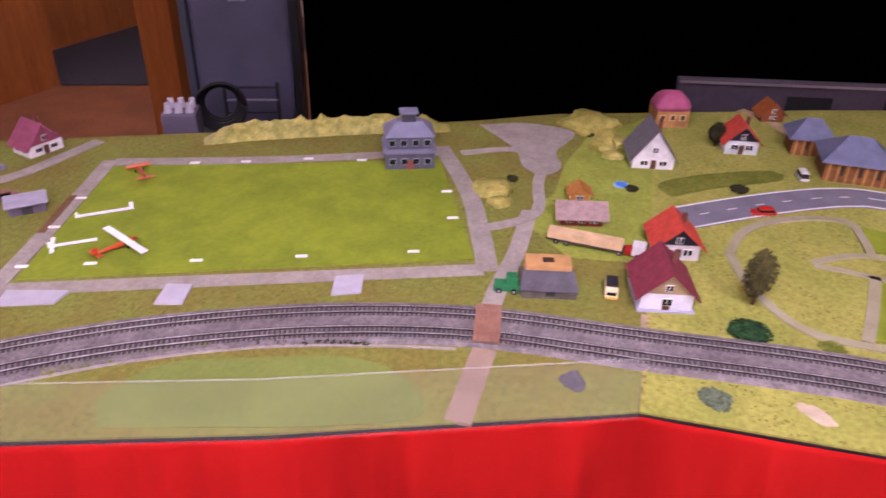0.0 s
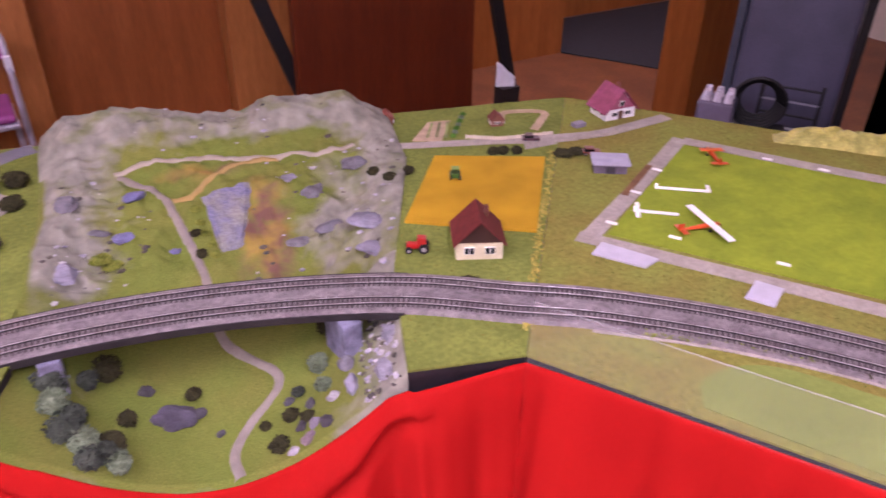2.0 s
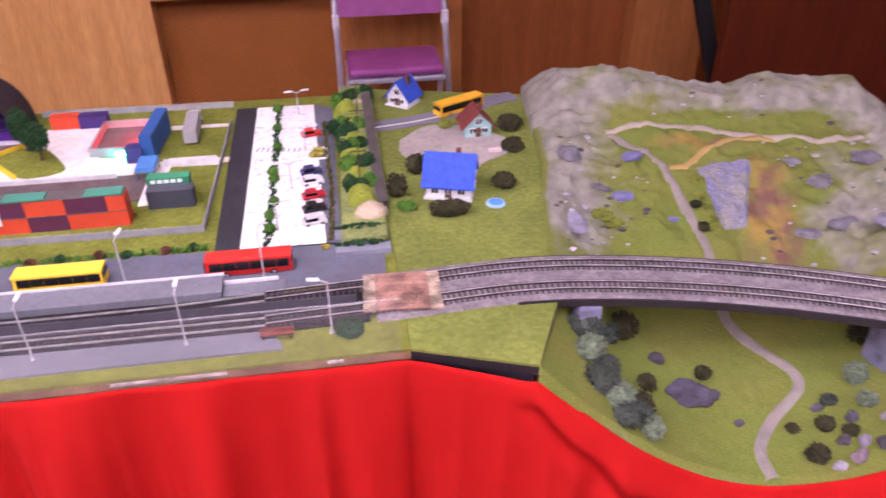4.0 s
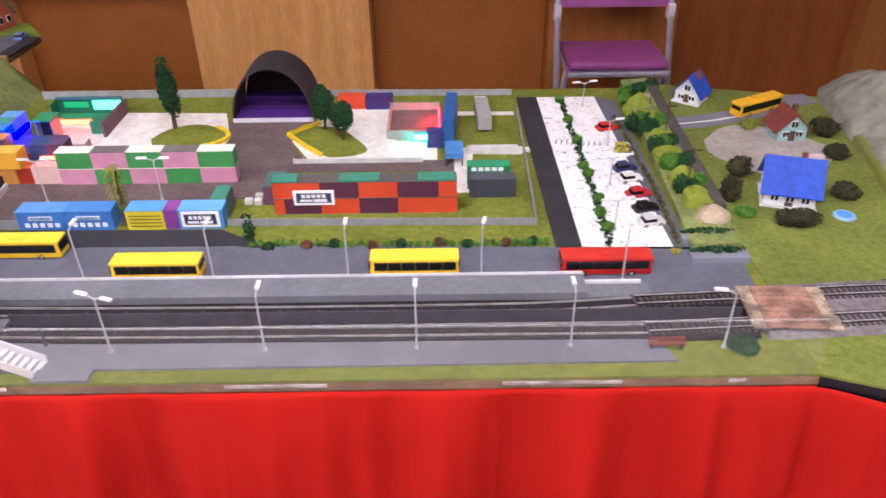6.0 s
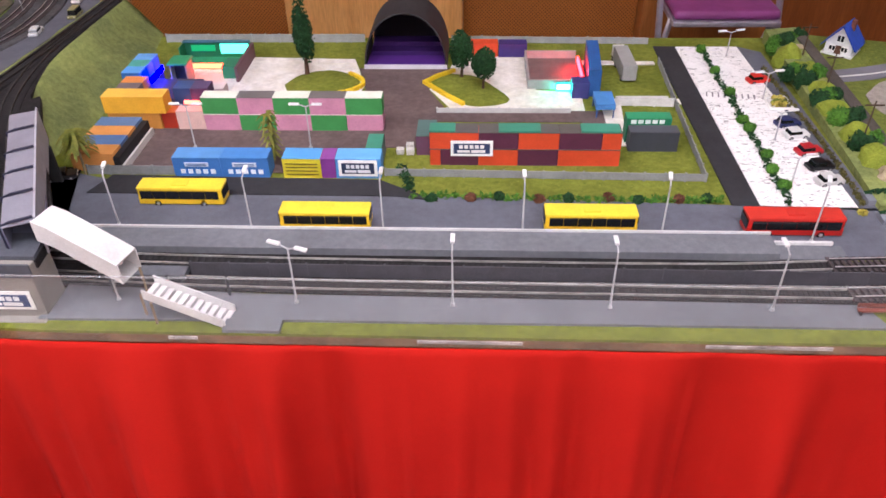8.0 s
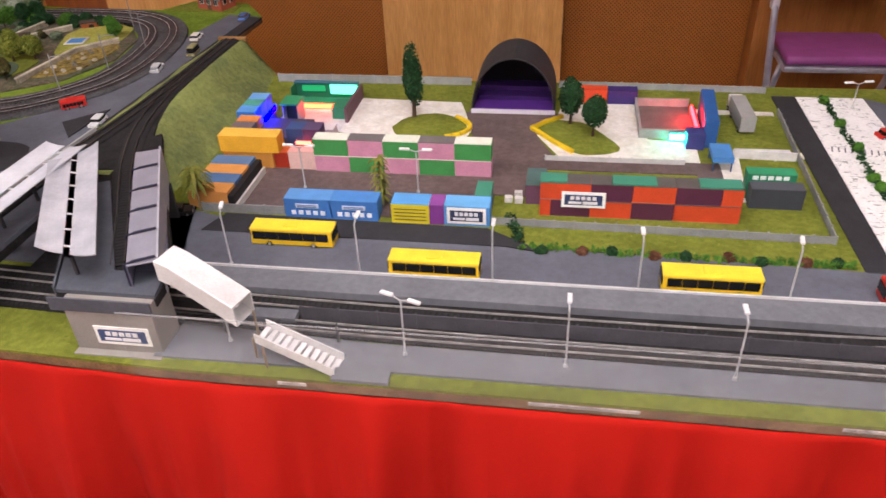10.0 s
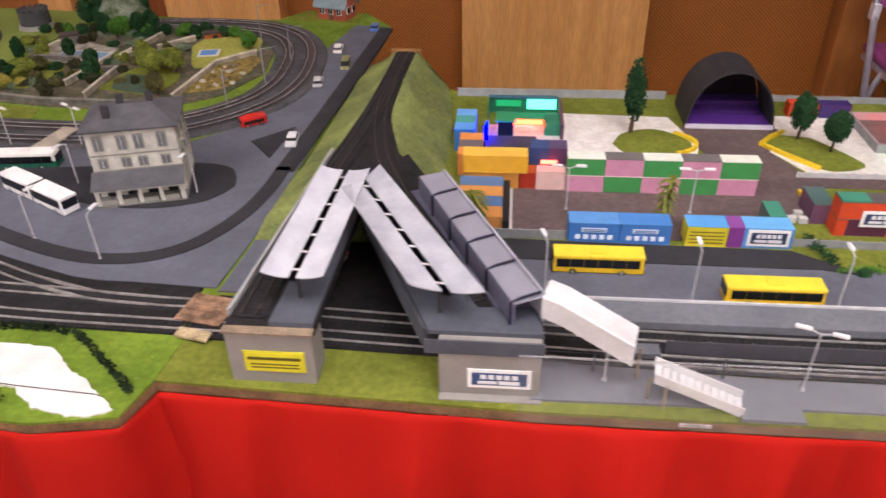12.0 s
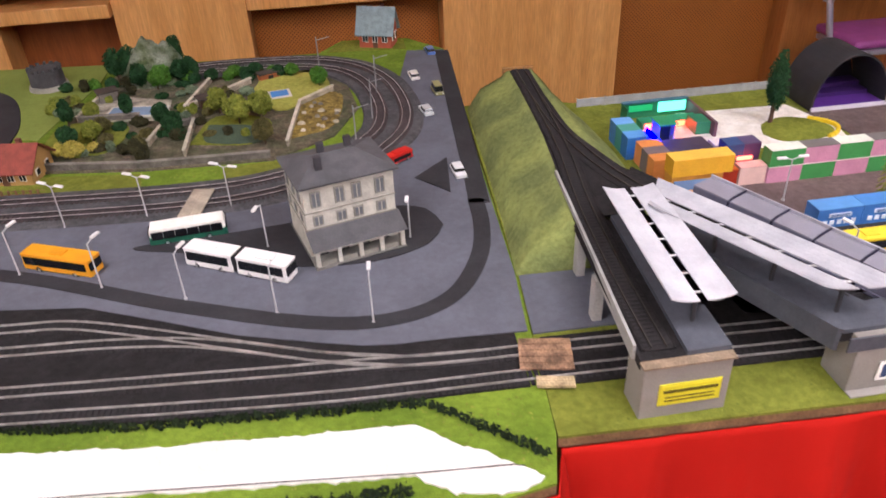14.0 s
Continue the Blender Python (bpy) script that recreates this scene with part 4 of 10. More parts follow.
# ---- houses ----
def house(x, y, rot, w, d, wall, ridge, wall_col, roof_col, label, along="depth", wins=2, over=0.008, gable=None, chimney=True, upper=1, base=None, door=True, name="house"):
    """A gabled model house; (x, y) is the middle of its front foot, local +y runs away from the front."""
    t = thing(name, label, "house", pose(x, y, T, 0, 0, rot))
    wm = plain(wall_col, 0.75, 0.08)
    rm = mat("roof_tiles", roof_col, 0.7, None, 80, 0.12, 600, 0.3)
    bm = bmesh.new()
    W = w / 2
    if along == "depth":
        prof = [(-W, 0.0), (W, 0.0), (W, wall), (0, ridge), (-W, wall)]
        lo = [bm.verts.new((px, 0, pz)) for px, pz in prof]
        hi = [bm.verts.new((px, d, pz)) for px, pz in prof]
    else:
        prof = [(0, 0.0), (d, 0.0), (d, wall), (d / 2, ridge), (0, wall)]
        lo = [bm.verts.new((-W, py, pz)) for py, pz in prof]
        hi = [bm.verts.new((W, py, pz)) for py, pz in prof]
    bm.faces.new(lo)
    bm.faces.new(hi[::-1])
    for i in range(5):
        j = (i + 1) % 5
        bm.faces.new((lo[i], hi[i], hi[j], lo[j]))
    bmesh.ops.recalc_face_normals(bm, faces=bm.faces[:])
    part("wall", bm, wm, t)
    th = 0.0025
    for s in (-1, 1):
        b = bmesh.new()
        half = (W if along == "depth" else d / 2)
        k = over / half
        run = half * (1 + k)
        drop = (ridge - wall) * (1 + k)
        e0, e1 = (-over, d + over) if along == "depth" else (-W - over, W + over)
        pts = []
        for e in (e0, e1):
            for a, zz in ((0.0, ridge + th), (run, ridge - drop + th), (run, ridge - drop), (0.0, ridge)):
                pts.append((s * a, e, zz + 0.0006) if along == "depth" else (e, d / 2 + s * a, zz + 0.0006))
        vs = [b.verts.new(p) for p in pts]
        for f in ((0, 1, 2, 3), (7, 6, 5, 4), (0, 4, 5, 1), (1, 5, 6, 2), (2, 6, 7, 3), (3, 7, 4, 0)):
            b.faces.new([vs[i] for i in f])
        bmesh.ops.recalc_face_normals(b, faces=b.faces[:])
        part("roof", b, rm, t)
    if gable and along == "depth":
        b = bmesh.new()
        vs = [b.verts.new(p) for p in ((-W * 0.98, -0.0012, wall + 0.001), (W * 0.98, -0.0012, wall + 0.001), (0, -0.0012, ridge - 0.002))]
        f = b.faces.new(vs)
        r = bmesh.ops.extrude_face_region(b, geom=[f])
        for v in r["geom"]:
            if isinstance(v, bmesh.types.BMVert):
                v.co.y += 0.001
        bmesh.ops.recalc_face_normals(b, faces=b.faces[:])
        part("gable_boarding", b, plain(gable, 0.8, 0.12), t)
    frame_m, pane_m = plain("f0eee8", 0.6), plain("23262c", 0.2)

    def window(cx, cz, ww, wh, side=0):
        if side == 0:
            f = part("window", boxed(cx - ww / 2, cx + ww / 2, -0.002, 0.0005, cz - wh / 2, cz + wh / 2), frame_m, t)
            for q in (-1, 1):
                part("pane", boxed(cx + q * ww / 4 - ww / 4 + 0.0009, cx + q * ww / 4 + ww / 4 - 0.0006, -0.0026, -0.0012, cz - wh / 2 + 0.001, cz + wh / 2 - 0.001), pane_m, f)
        else:
            X = side * W
            f = part("window", boxed(min(X, X + side * 0.002), max(X, X + side * 0.002), cx - ww / 2, cx + ww / 2, cz - wh / 2, cz + wh / 2), frame_m, t)
            part("pane", boxed(X + side * 0.0012 - 0.0008, X + side * 0.0012 + 0.0014 * 1, cx - ww / 2 + 0.001, cx + ww / 2 - 0.001, cz - wh / 2 + 0.001, cz + wh / 2 - 0.001), pane_m, f)

    for k in range(wins):
        window(-W + w * (k + 0.5) / wins * 0.9 + w * 0.05, wall * 0.56, min(0.017, w / wins * 0.5), wall * 0.42)
    if upper and along == "depth":
        window(0, wall + (ridge - wall) * 0.3, 0.013, 0.013)
    for s in (-1, 1):
        for k in range(2):
            window(d * (0.28 + 0.44 * k), wall * 0.56, 0.013, wall * 0.4, s)
    if door:
        part("door", boxed(-0.006, 0.006, -0.0018, 0.0004, 0.001, min(0.024, wall * 0.8)), plain("5a3a28", 0.6), t)
    if chimney:
        part("chimney", boxed(W * 0.35 - 0.004, W * 0.35 + 0.004, d * 0.6 - 0.004, d * 0.6 + 0.004, wall + (ridge - wall) * 0.4, ridge + 0.008), plain("7a4a3c", 0.85, 0.15), t)
    if base:
        part("plinth", boxed(-W - 0.004, W + 0.004, -0.006, d + 0.004, -0.001, 0.003), plain(base, 0.8), t)
    return t


def tube_line(pts, r):
    """A bent thin round bar through points."""
    bm = bmesh.new()
    for a, b in zip(pts, pts[1:]):
        cyl(bm, a, b, r, n=6)
    return bm


# ==== town board ====
def town():
    patch("ground_yard", [(-3.7, 1.80), (-3.1, 1.742), (-2.874, 1.717), (-2.759, 1.699), (-2.638, 1.641), (-2.547, 1.596), (-2.447, 1.561), (-2.391, 1.543), (-2.349, 1.537), (-2.292, 1.536), (-2.199, 1.530), (-2.203, 1.434), (-2.42, 1.441), (-2.63, 1.460), (-2.80, 1.480), (-3.7, 1.54)], M["ballast_dark"], h=0.003, label="dark ballast of the station yard", category="ground")
    patch("road", [(-3.7, 1.802), (-3.1, 1.744), (-2.874, 1.719), (-2.759, 1.701), (-2.638, 1.643), (-2.547, 1.598), (-2.447, 1.563), (-2.391, 1.545), (-2.349, 1.539), (-2.292, 1.538), (-2.1815, 1.532), (-2.167, 1.66), (-2.112, 2.655), (-2.20, 2.67), (-2.245, 2.45), (-2.235, 2.25), (-2.29, 2.06), (-2.40, 1.955), (-2.7, 1.945), (-3.0, 1.975), (-3.7, 2.0)], M["asphalt"], h=0.002, label="smooth grey road and bus yard of the town", category="road")
    strip("pavement", [(-3.7, 1.93), (-3.1, 1.86), (-2.88, 1.80), (-2.641, 1.682), (-2.45, 1.603), (-2.34, 1.590), (-2.26, 1.625), (-2.208, 1.71), (-2.186, 1.80), (-2.180, 1.88)], 0.026, M["asphalt_dark"], z=T + 0.002, label="dark pavement strip along the road", category="pavement")
    strip("pavement_side", [(-2.176, 1.865), (-2.158, 2.08), (-2.116, 2.645)], 0.034, M["asphalt_dark"], z=T + 0.002, label="dark pavement strip along the board edge", category="pavement")
    patch("pavement_station", [(-2.245, 1.81), (-2.265, 1.865), (-2.33, 1.885), (-2.45, 1.87), (-2.58, 1.855), (-2.72, 1.842), (-2.60, 1.80), (-2.48, 1.742), (-2.36, 1.73), (-2.275, 1.76)], M["asphalt_dark"], z=T + 0.002, h=0.002, smooth=True, label="dark rounded forecourt under the station house", category="pavement")
    patch("traffic_island", [(-2.268, 1.976), (-2.201, 2.042), (-2.216, 1.912)], M["asphalt_dark"], z=T + 0.002, h=0.002, label="dark triangular traffic island", category="pavement")
    # white beach-like strip
    rng = random.Random(4)
    edge = [(-3.7, 1.515), (-3.1, 1.468), (-2.788, 1.443), (-2.636, 1.422), (-2.534, 1.413), (-2.4, 1.404), (-2.342, 1.400), (-2.306, 1.369), (-2.254, 1.332), (-2.222, 1.304), (-2.25, 1.290), (-2.313, 1.298), (-2.351, 1.330), (-2.456, 1.341), (-2.586, 1.354), (-2.665, 1.363), (-3.1, 1.402), (-3.7, 1.43)]
    pts = []
    for a, b in zip(edge, edge[1:] + edge[:1]):
        k = max(1, int((Vector(b) - Vector(a)).length / 0.006))
        for s in range(k):
            p = Vector(a).lerp(Vector(b), s / k)
            pts.append((p.x + rng.gauss(0, 0.0007), p.y + rng.gauss(0, 0.0009) + 0.004 * noise.noise(Vector((p.x * 25, p.y * 25, 1)))))
    # thin dark bar added to draw a crack line in the white plaster
    w = thing("crack_line", "thin dark bar standing in for a crack across the white strip", "cable")
    part("wire", tube_line([(-3.2, 1.412, T + 0.0042), (-2.665, 1.365, T + 0.0042), (-2.456, 1.343, T + 0.0042), (-2.351, 1.3315, T + 0.0042), (-2.25, 1.324, T + 0.0042), (-2.238, 1.320, T + 0.0042)], 0.0006), plain("3c3a3c", 0.7), w)
    patch("ground_white", pts, M["paper_white"], h=0.0025, label="unfinished white plaster strip in the grass", category="ground")
    hedge([(-3.6, 1.552), (-3.0, 1.497), (-2.798, 1.475), (-2.704, 1.461), (-2.63, 1.453), (-2.537, 1.445), (-2.424, 1.434), (-2.36, 1.432), (-2.322, 1.424), (-2.267, 1.379), (-2.212, 1.332)], 0.010, 0.012, "leaf_hedge", "thin dark hedge along the station yard")
    hedge([(-2.9, 1.352), (-2.54, 1.317), (-2.36, 1.308)], 0.018, 0.014, "leaf_hedge", "dark low hedge near the board edge")
    # ring line
    ring = [(-3.7, 2.06), (-3.2, 2.025), (-2.95, 2.005), (-2.69, 1.985), (-2.53, 1.995), (-2.39, 2.06), (-2.31, 2.15), (-2.28, 2.23), (-2.275, 2.33), (-2.295, 2.46), (-2.35, 2.565), (-2.44, 2.625), (-2.55, 2.645), (-2.66, 2.650), (-2.76, 2.642)]
    structure(part("track_bed_ring", ribbon(bmesh.new(), smooth_line(ring, 0.02), -0.060, 0.060, T - 0.002, T + 0.005, 0.004), M["ballast_mid"]), "grey ballast bed of the curved branch line", "track bed")
    line = smooth_line(ring, 0.05)
    ns = normals(line)
    for s in (-0.026, 0.026):
        track("track", [p + n * s for p, n in zip(line, ns)], "curved branch track on grey ballast", single=(-3.2, -2.2))
    # scraps of white filler on the board's front edge
    for x0, x1 in ((-1.31, -1.19), (-0.985, -0.845), (-1.60, -1.565), (-0.72, -0.70)):
        slab("filler_strip", x0, x1, 1.3340, 1.3357, T - 0.010, T - 0.005, plain("c4bab2", 0.8, 0.3), "smeared white filler on the bare board edge", "filler", 0.001)
    # planked crossing
    c = thing("track_crossing", "pale wooden planks across the branch tracks", "crossing", pose(-2.637, 1.957, T + 0.0085, 0, 0, 80))
    for k in range(6):
        part("plank", boxed(-0.046, 0.046, -0.018 + k * 0.006, -0.0125 + k * 0.006, 0, 0.0024), plain("b9ad9a", 0.8, 0.15), c)
    # station house
    st = thing("station_house", "grey-white three-storey station house with a dark hip roof", "house", pose(-2.378, 1.752, T, 0, 0, 15.5))
    wm = mat("house_stone", "c9c6ba", 0.85, "b4b1a6", 60, 0.1, 500, 0.2)
    W, D, H = 0.068, 0.118, 0.119
    part("wall", boxed(-W, W, 0.022, D + 0.01, 0, H), wm, st)
    part("plinth", boxed(-W - 0.002, W + 0.002, -0.012, D + 0.012, -0.001, 0.006), plain("7c7a74", 0.85, 0.1), st)
    for zz in (0.050, 0.077):
        part("cornice", boxed(-W - 0.0015, W + 0.0015, 0.0205, D + 0.0115, zz, zz + 0.002), plain("8c897f", 0.8), st)
    b = bmesh.new()
    o = 0.007
    lo = [b.verts.new(p) for p in ((-W - o, 0.022 - o, H), (W + o, 0.022 - o, H), (W + o, D + 0.01 + o, H), (-W - o, D + 0.01 + o, H))]
    hi = [b.verts.new(p) for p in ((-0.030, 0.078, H + 0.020), (0.030, 0.078, H + 0.020))]
    lo2 = [b.verts.new((v.co.x, v.co.y, H + 0.003)) for v in lo]
    b.faces.new(lo[::-1])
    for i in range(4):
        b.faces.new((lo[i], lo[(i + 1) % 4], lo2[(i + 1) % 4], lo2[i]))
    for f in ((lo2[0], lo2[1], hi[1], hi[0]), (lo2[1], lo2[2], hi[1]), (lo2[2], lo2[3], hi[0], hi[1]), (lo2[3], lo2[0], hi[0])):
        b.faces.new(f)
    roof = part("roof", b, mat("slate", "58585c", 0.75, "4a4a4d", 40, 0.1, 500, 0.3), st, "dark slate hip roof")
    for cx, cy, cz in ((-0.034, 0.048, 0.140), (-0.018, 0.088, 0.142), (0.026, 0.096, 0.140)):
        part("chimney", boxed(cx - 0.005, cx + 0.005, cy - 0.004, cy + 0.004, cz - 0.016, cz + 0.010), plain("3c3a3e", 0.85, 0.1), roof)
    for row, (zz, hh) in enumerate(((0.098, 0.022), (0.064, 0.014))):
        for k in range(4):
            cx = -W + 0.020 + k * 0.0305 - (0.004 if k in (0, 2) else -0.004) * 0.6
            f = part("window", boxed(cx - 0.0075, cx + 0.0075, 0.0195, 0.0225, zz - hh / 2 - 0.001, zz + hh / 2 + 0.002), plain("8f8c83", 0.8), st)
            part("pane", boxed(cx - 0.0055, cx + 0.0055, 0.0185, 0.0205, zz - hh / 2 + 0.001, zz + hh / 2), plain("6a6d70", 0.3), f)
            part("sash", boxed(cx - 0.0006, cx + 0.0006, 0.0179, 0.0188, zz - hh / 2 + 0.001, zz + hh / 2), plain("b8b5aa", 0.7), f)
        for k in range(3):
            cy = 0.045 + k * 0.032
            for s in (-1, 1):
                f = part("window", boxed(s * W - 0.0012, s * W + 0.0012, cy - 0.0065, cy + 0.0065, zz - hh / 2, zz + hh / 2), plain("8f8c83", 0.8), st)
                part("pane", boxed(s * W - 0.002, s * W + 0.002, cy - 0.0045, cy + 0.0045, zz - hh / 2 + 0.002, zz + hh / 2 - 0.002), plain("5c5f63", 0.3), f)
    # arcade
    b = bmesh.new()
    vs = [b.verts.new(p) for p in ((-W - 0.004, -0.015, 0.034), (W + 0.004, -0.015, 0.034), (W + 0.004, 0.0215, 0.051), (-W - 0.004, 0.0215, 0.051))]
    f = b.faces.new(vs)
    bmesh.ops.solidify(b, geom=[f], thickness=0.003)
    part("arcade_roof", b, plain("77777a", 0.8, 0.1), st, "grey lean-to roof")
    for k in range(5):
        cx = -W + 0.003 + k * (2 * W - 0.006) / 4
        part("arcade_pillar", boxed(cx - 0.003, cx + 0.003, -0.010, -0.005, 0.005, 0.034), wm, st)
    part("arcade_lintel", boxed(-W, W, -0.0105, -0.0045, 0.029, 0.034), wm, st)
    for k in range(4):
        cx = -W + 0.0185 + k * 0.0318
        # near-black panel put in for the shade inside the arcade opening
        part("arcade_opening", boxed(cx - 0.008, cx + 0.008, 0.0205, 0.0228, 0.006, 0.028), plain("1c1c1e", 0.5), st)
        part("parapet", boxed(cx - 0.011, cx + 0.011, -0.009, -0.006, 0.005, 0.013), plain("8a887f", 0.85), st)
    # buses and cars
    bus(-2.811, 1.808, -24, "e8a020", label="orange city bus standing on the grey bus yard", length=0.116, h=0.031)
    bus(-2.637, 1.862, 6, "f0efe8", low="1f5c48", label="white and green round-nosed coach", length=0.116, h=0.031, curve=0.003)
    a = bus(-2.590, 1.772, -28, "f2f0ee", label="front half of a white articulated bus", length=0.080, h=0.033)
    a2 = bus(-2.512, 1.729, -29, "f2f0ee", label="white articulated bus with a black bellows joint", length=0.082, h=0.033)
    part("bellows", boxed(-0.050, -0.041, -0.012, 0.012, 0.006, 0.031), plain("1a1a1c", 0.8), a2, "black rubber bellows")
    bus(-2.287, 2.052, 35, "c8281e", label="small red delivery van on the road", length=0.050, h=0.020, w=0.021)
    car(-2.208, 2.263, 100, "c9ccce", "silver saloon car on the town road")
    car(-2.207, 2.475, 95, "e4e2dc", "white saloon car on the town road")
    car(-2.168, 2.369, 275, "8b8a5c", "olive estate car on the town road", tall=True)
    car(-2.191, 1.978, 275, "d4d6d8", "silver saloon car beside the traffic island")
    car(-2.146, 2.640, 95, "5876b8", "blue car at the end of the road")
    for x, y, r in ((-2.873, 1.804, -25), (-2.745, 1.745, -25), (-2.623, 1.693, -25), (-2.497, 1.634, -20), (-2.372, 1.588, -5), (-2.300, 1.783, 170), (-2.515, 1.803, 160)):
        street_lamp(x, y, r, 0.076)
    for x, y in ((-2.843, 1.936), (-2.714, 1.938), (-2.580, 1.944), (-2.99, 1.945)):
        street_lamp(x, y, 60, 0.076, True)
    for x, y in ((-2.30, 2.39), (-2.32, 2.25), (-2.42, 2.555), (-2.36, 2.12)):
        t = thing("catenary_mast", "thin grey overhead line mast beside the curved track", "mast", pose(x, y, T + 0.004), "overhead masts")
        part("pole", cyl(bmesh.new(), (0, 0, 0), (0, 0, 0.085), 0.0015, 0.0012, 6), plain("8a8c8e", 0.5), t)
        part("bracket", cyl(bmesh.new(), (0, 0, 0.078), (0.03, 0.012, 0.080), 0.0009, n=6), plain("8a8c8e", 0.5), t)
    # green strip and zoo hill inside the ring
    M["zoo_ochre"] = mat("zoo_ochre", "9a8648", 0.95, "6a5a36", 60, 0.3, 300, 0.9, spec=0.1, dist=0.004, mid=0.3)
    for outline in ([(-3.7, 2.07), (-3.0, 2.05), (-2.879, 2.046), (-2.738, 2.020), (-2.754, 2.106), (-2.907, 2.13), (-3.7, 2.21)], [(-2.605, 2.030), (-2.50, 2.030), (-2.44, 2.055), (-2.50, 2.105), (-2.605, 2.095)]):
        patch("ground_meadow", outline, M["grass_park"], h=0.002, label="mossy green strip beside the branch line", category="ground")
    patch("ground_lot", [(-3.7, 2.72), (-3.36, 2.686), (-3.234, 2.668), (-3.119, 2.576), (-3.062, 2.445), (-3.042, 2.333), (-3.065, 2.235), (-3.2, 2.20), (-3.7, 2.20)], M["asphalt_dark"], z=T + 0.002, h=0.002, smooth=True, label="dark kerb road round the paved lot", category="road")
    patch("ground_lot_middle", [(-3.7, 2.655), (-3.334, 2.632), (-3.24, 2.607), (-3.142, 2.436), (-3.135, 2.327), (-3.16, 2.24), (-3.7, 2.24)], mat("asphalt_lilac", "85838e", 0.85, "7a7883", 20, 0.08, 800, 0.2), z=T + 0.004, h=0.002, label="pale lilac-grey paved lot beside the zoo", category="pavement")
    patch("ground_zoo", [(-2.985, 2.17), (-2.96, 2.155), (-2.75, 2.118), (-2.515, 2.108), (-2.40, 2.19), (-2.345, 2.32), (-2.36, 2.46), (-2.44, 2.58), (-2.60, 2.66), (-2.9, 2.72), (-2.93, 2.5)], mat("zoo_earth", "6c6050", 0.95, "4a5036", 22, 0.28, 420, 0.8, dist=0.003, mid=0.3), h=0.003, label="brown earth and moss of the zoo grounds", category="ground")
    patch("ground_lawn_tower", [(-3.7, 2.5), (-3.10, 2.42), (-3.045, 2.33), (-2.99, 2.31), (-2.935, 2.62), (-2.935, 2.758), (-3.7, 2.845)], M["grass_pale"], h=0.002, label="bright green lawn by the round tower", category="ground")
    for k, (pts, m) in enumerate((([(-2.571, 2.483), (-2.539, 2.58), (-2.427, 2.565), (-2.402, 2.435), (-2.468, 2.365), (-2.517, 2.345)], "grass_village"), ([(-2.49, 2.19), (-2.40, 2.24), (-2.375, 2.40), (-2.42, 2.42), (-2.47, 2.36)], "zoo_ochre"), ([(-2.68, 2.21), (-2.55, 2.19), (-2.53, 2.30), (-2.64, 2.34)], "grass_park"), ([(-2.97, 2.24), (-2.84, 2.21), (-2.82, 2.34), (-2.95, 2.37)], "grass_park"))):
        patch("ground_enclosure", pts, M[m], z=T + 0.003, h=0.002, smooth=True, label="flocked enclosure of the zoo", category="ground")
    for x, y, w, d, r in ((-2.512, 2.435, 0.038, 0.034, 10), (-2.812, 2.408, 0.115, 0.044, -8)):
        t = thing("pool", "small blue water basin with a pale rim", "pool", pose(x, y, T + 0.003, 0, 0, r))
        part("rim", boxed(-w / 2 - 0.006, w / 2 + 0.006, -d / 2 - 0.006, d / 2 + 0.006, 0, 0.004), plain("c8c6bc", 0.8), t)
        part("water", boxed(-w / 2, w / 2, -d / 2, d / 2, 0.002, 0.0048), plain("4f90d0" if w < 0.05 else "86a4c6", 0.1), t)
    for a, b in (((-2.927, 2.383), (-2.898, 2.546)), ((-2.709, 2.390), (-2.672, 2.56)), ((-2.703, 2.395), (-2.579, 2.529)), ((-2.490, 2.159), (-2.466, 2.361)), ((-2.466, 2.361), (-2.394, 2.433)), ((-2.758, 2.224), (-2.743, 2.302)), ((-2.682, 2.316), (-2.682, 2.16)), ((-2.743, 2.302), (-2.682, 2.316)), ((-2.927, 2.383), (-2.80, 2.372)), ((-2.96, 2.164), (-2.758, 2.128)), ((-2.758, 2.128), (-2.521, 2.119))):
        slant = abs(b[1] - a[1]) > 0.6 * abs(b[0] - a[0])
        t = thing("garden_wall", "cream stone wall with a pale coping in the zoo" if slant else "low dull grey stone wall of the zoo", "wall")
        a3, b3 = Vector((*a, T + 0.003)), Vector((*b, T + 0.003))
        mm = Matrix.Translation(a3) @ Matrix.Rotation(math.atan2(b3.y - a3.y, b3.x - a3.x), 4, "Z")
        part("course", boxed(0, (b3 - a3).length, -0.0018, 0.0018, 0, 0.012, mm), plain("b5ab96" if slant else "6f6a62", 0.9, 0.25), t)
        part("coping", boxed(-0.001, (b3 - a3).length + 0.001, -0.0032, 0.0032, 0.012, 0.0145, mm), plain("d8d0bc" if slant else "8d8880", 0.8, 0.2), t)
    patch("pavement_terrace", [(-2.918, 2.376), (-2.742, 2.350), (-2.748, 2.462), (-2.902, 2.53)], plain("b4ad9c", 0.85, 0.3), z=T + 0.003, h=0.0015, label="pale stone terrace round the zoo pool", category="pavement")
    patch("ground_pasture", [(-2.651, 2.296), (-2.562, 2.270), (-2.544, 2.191), (-2.647, 2.211)], mat("grass_cool", "4a5c46", 0.95, "3f5040", 14, 0.2, 600, 0.5), z=T + 0.004, h=0.002, smooth=True, label="cool dark green pasture of the zoo", category="ground")
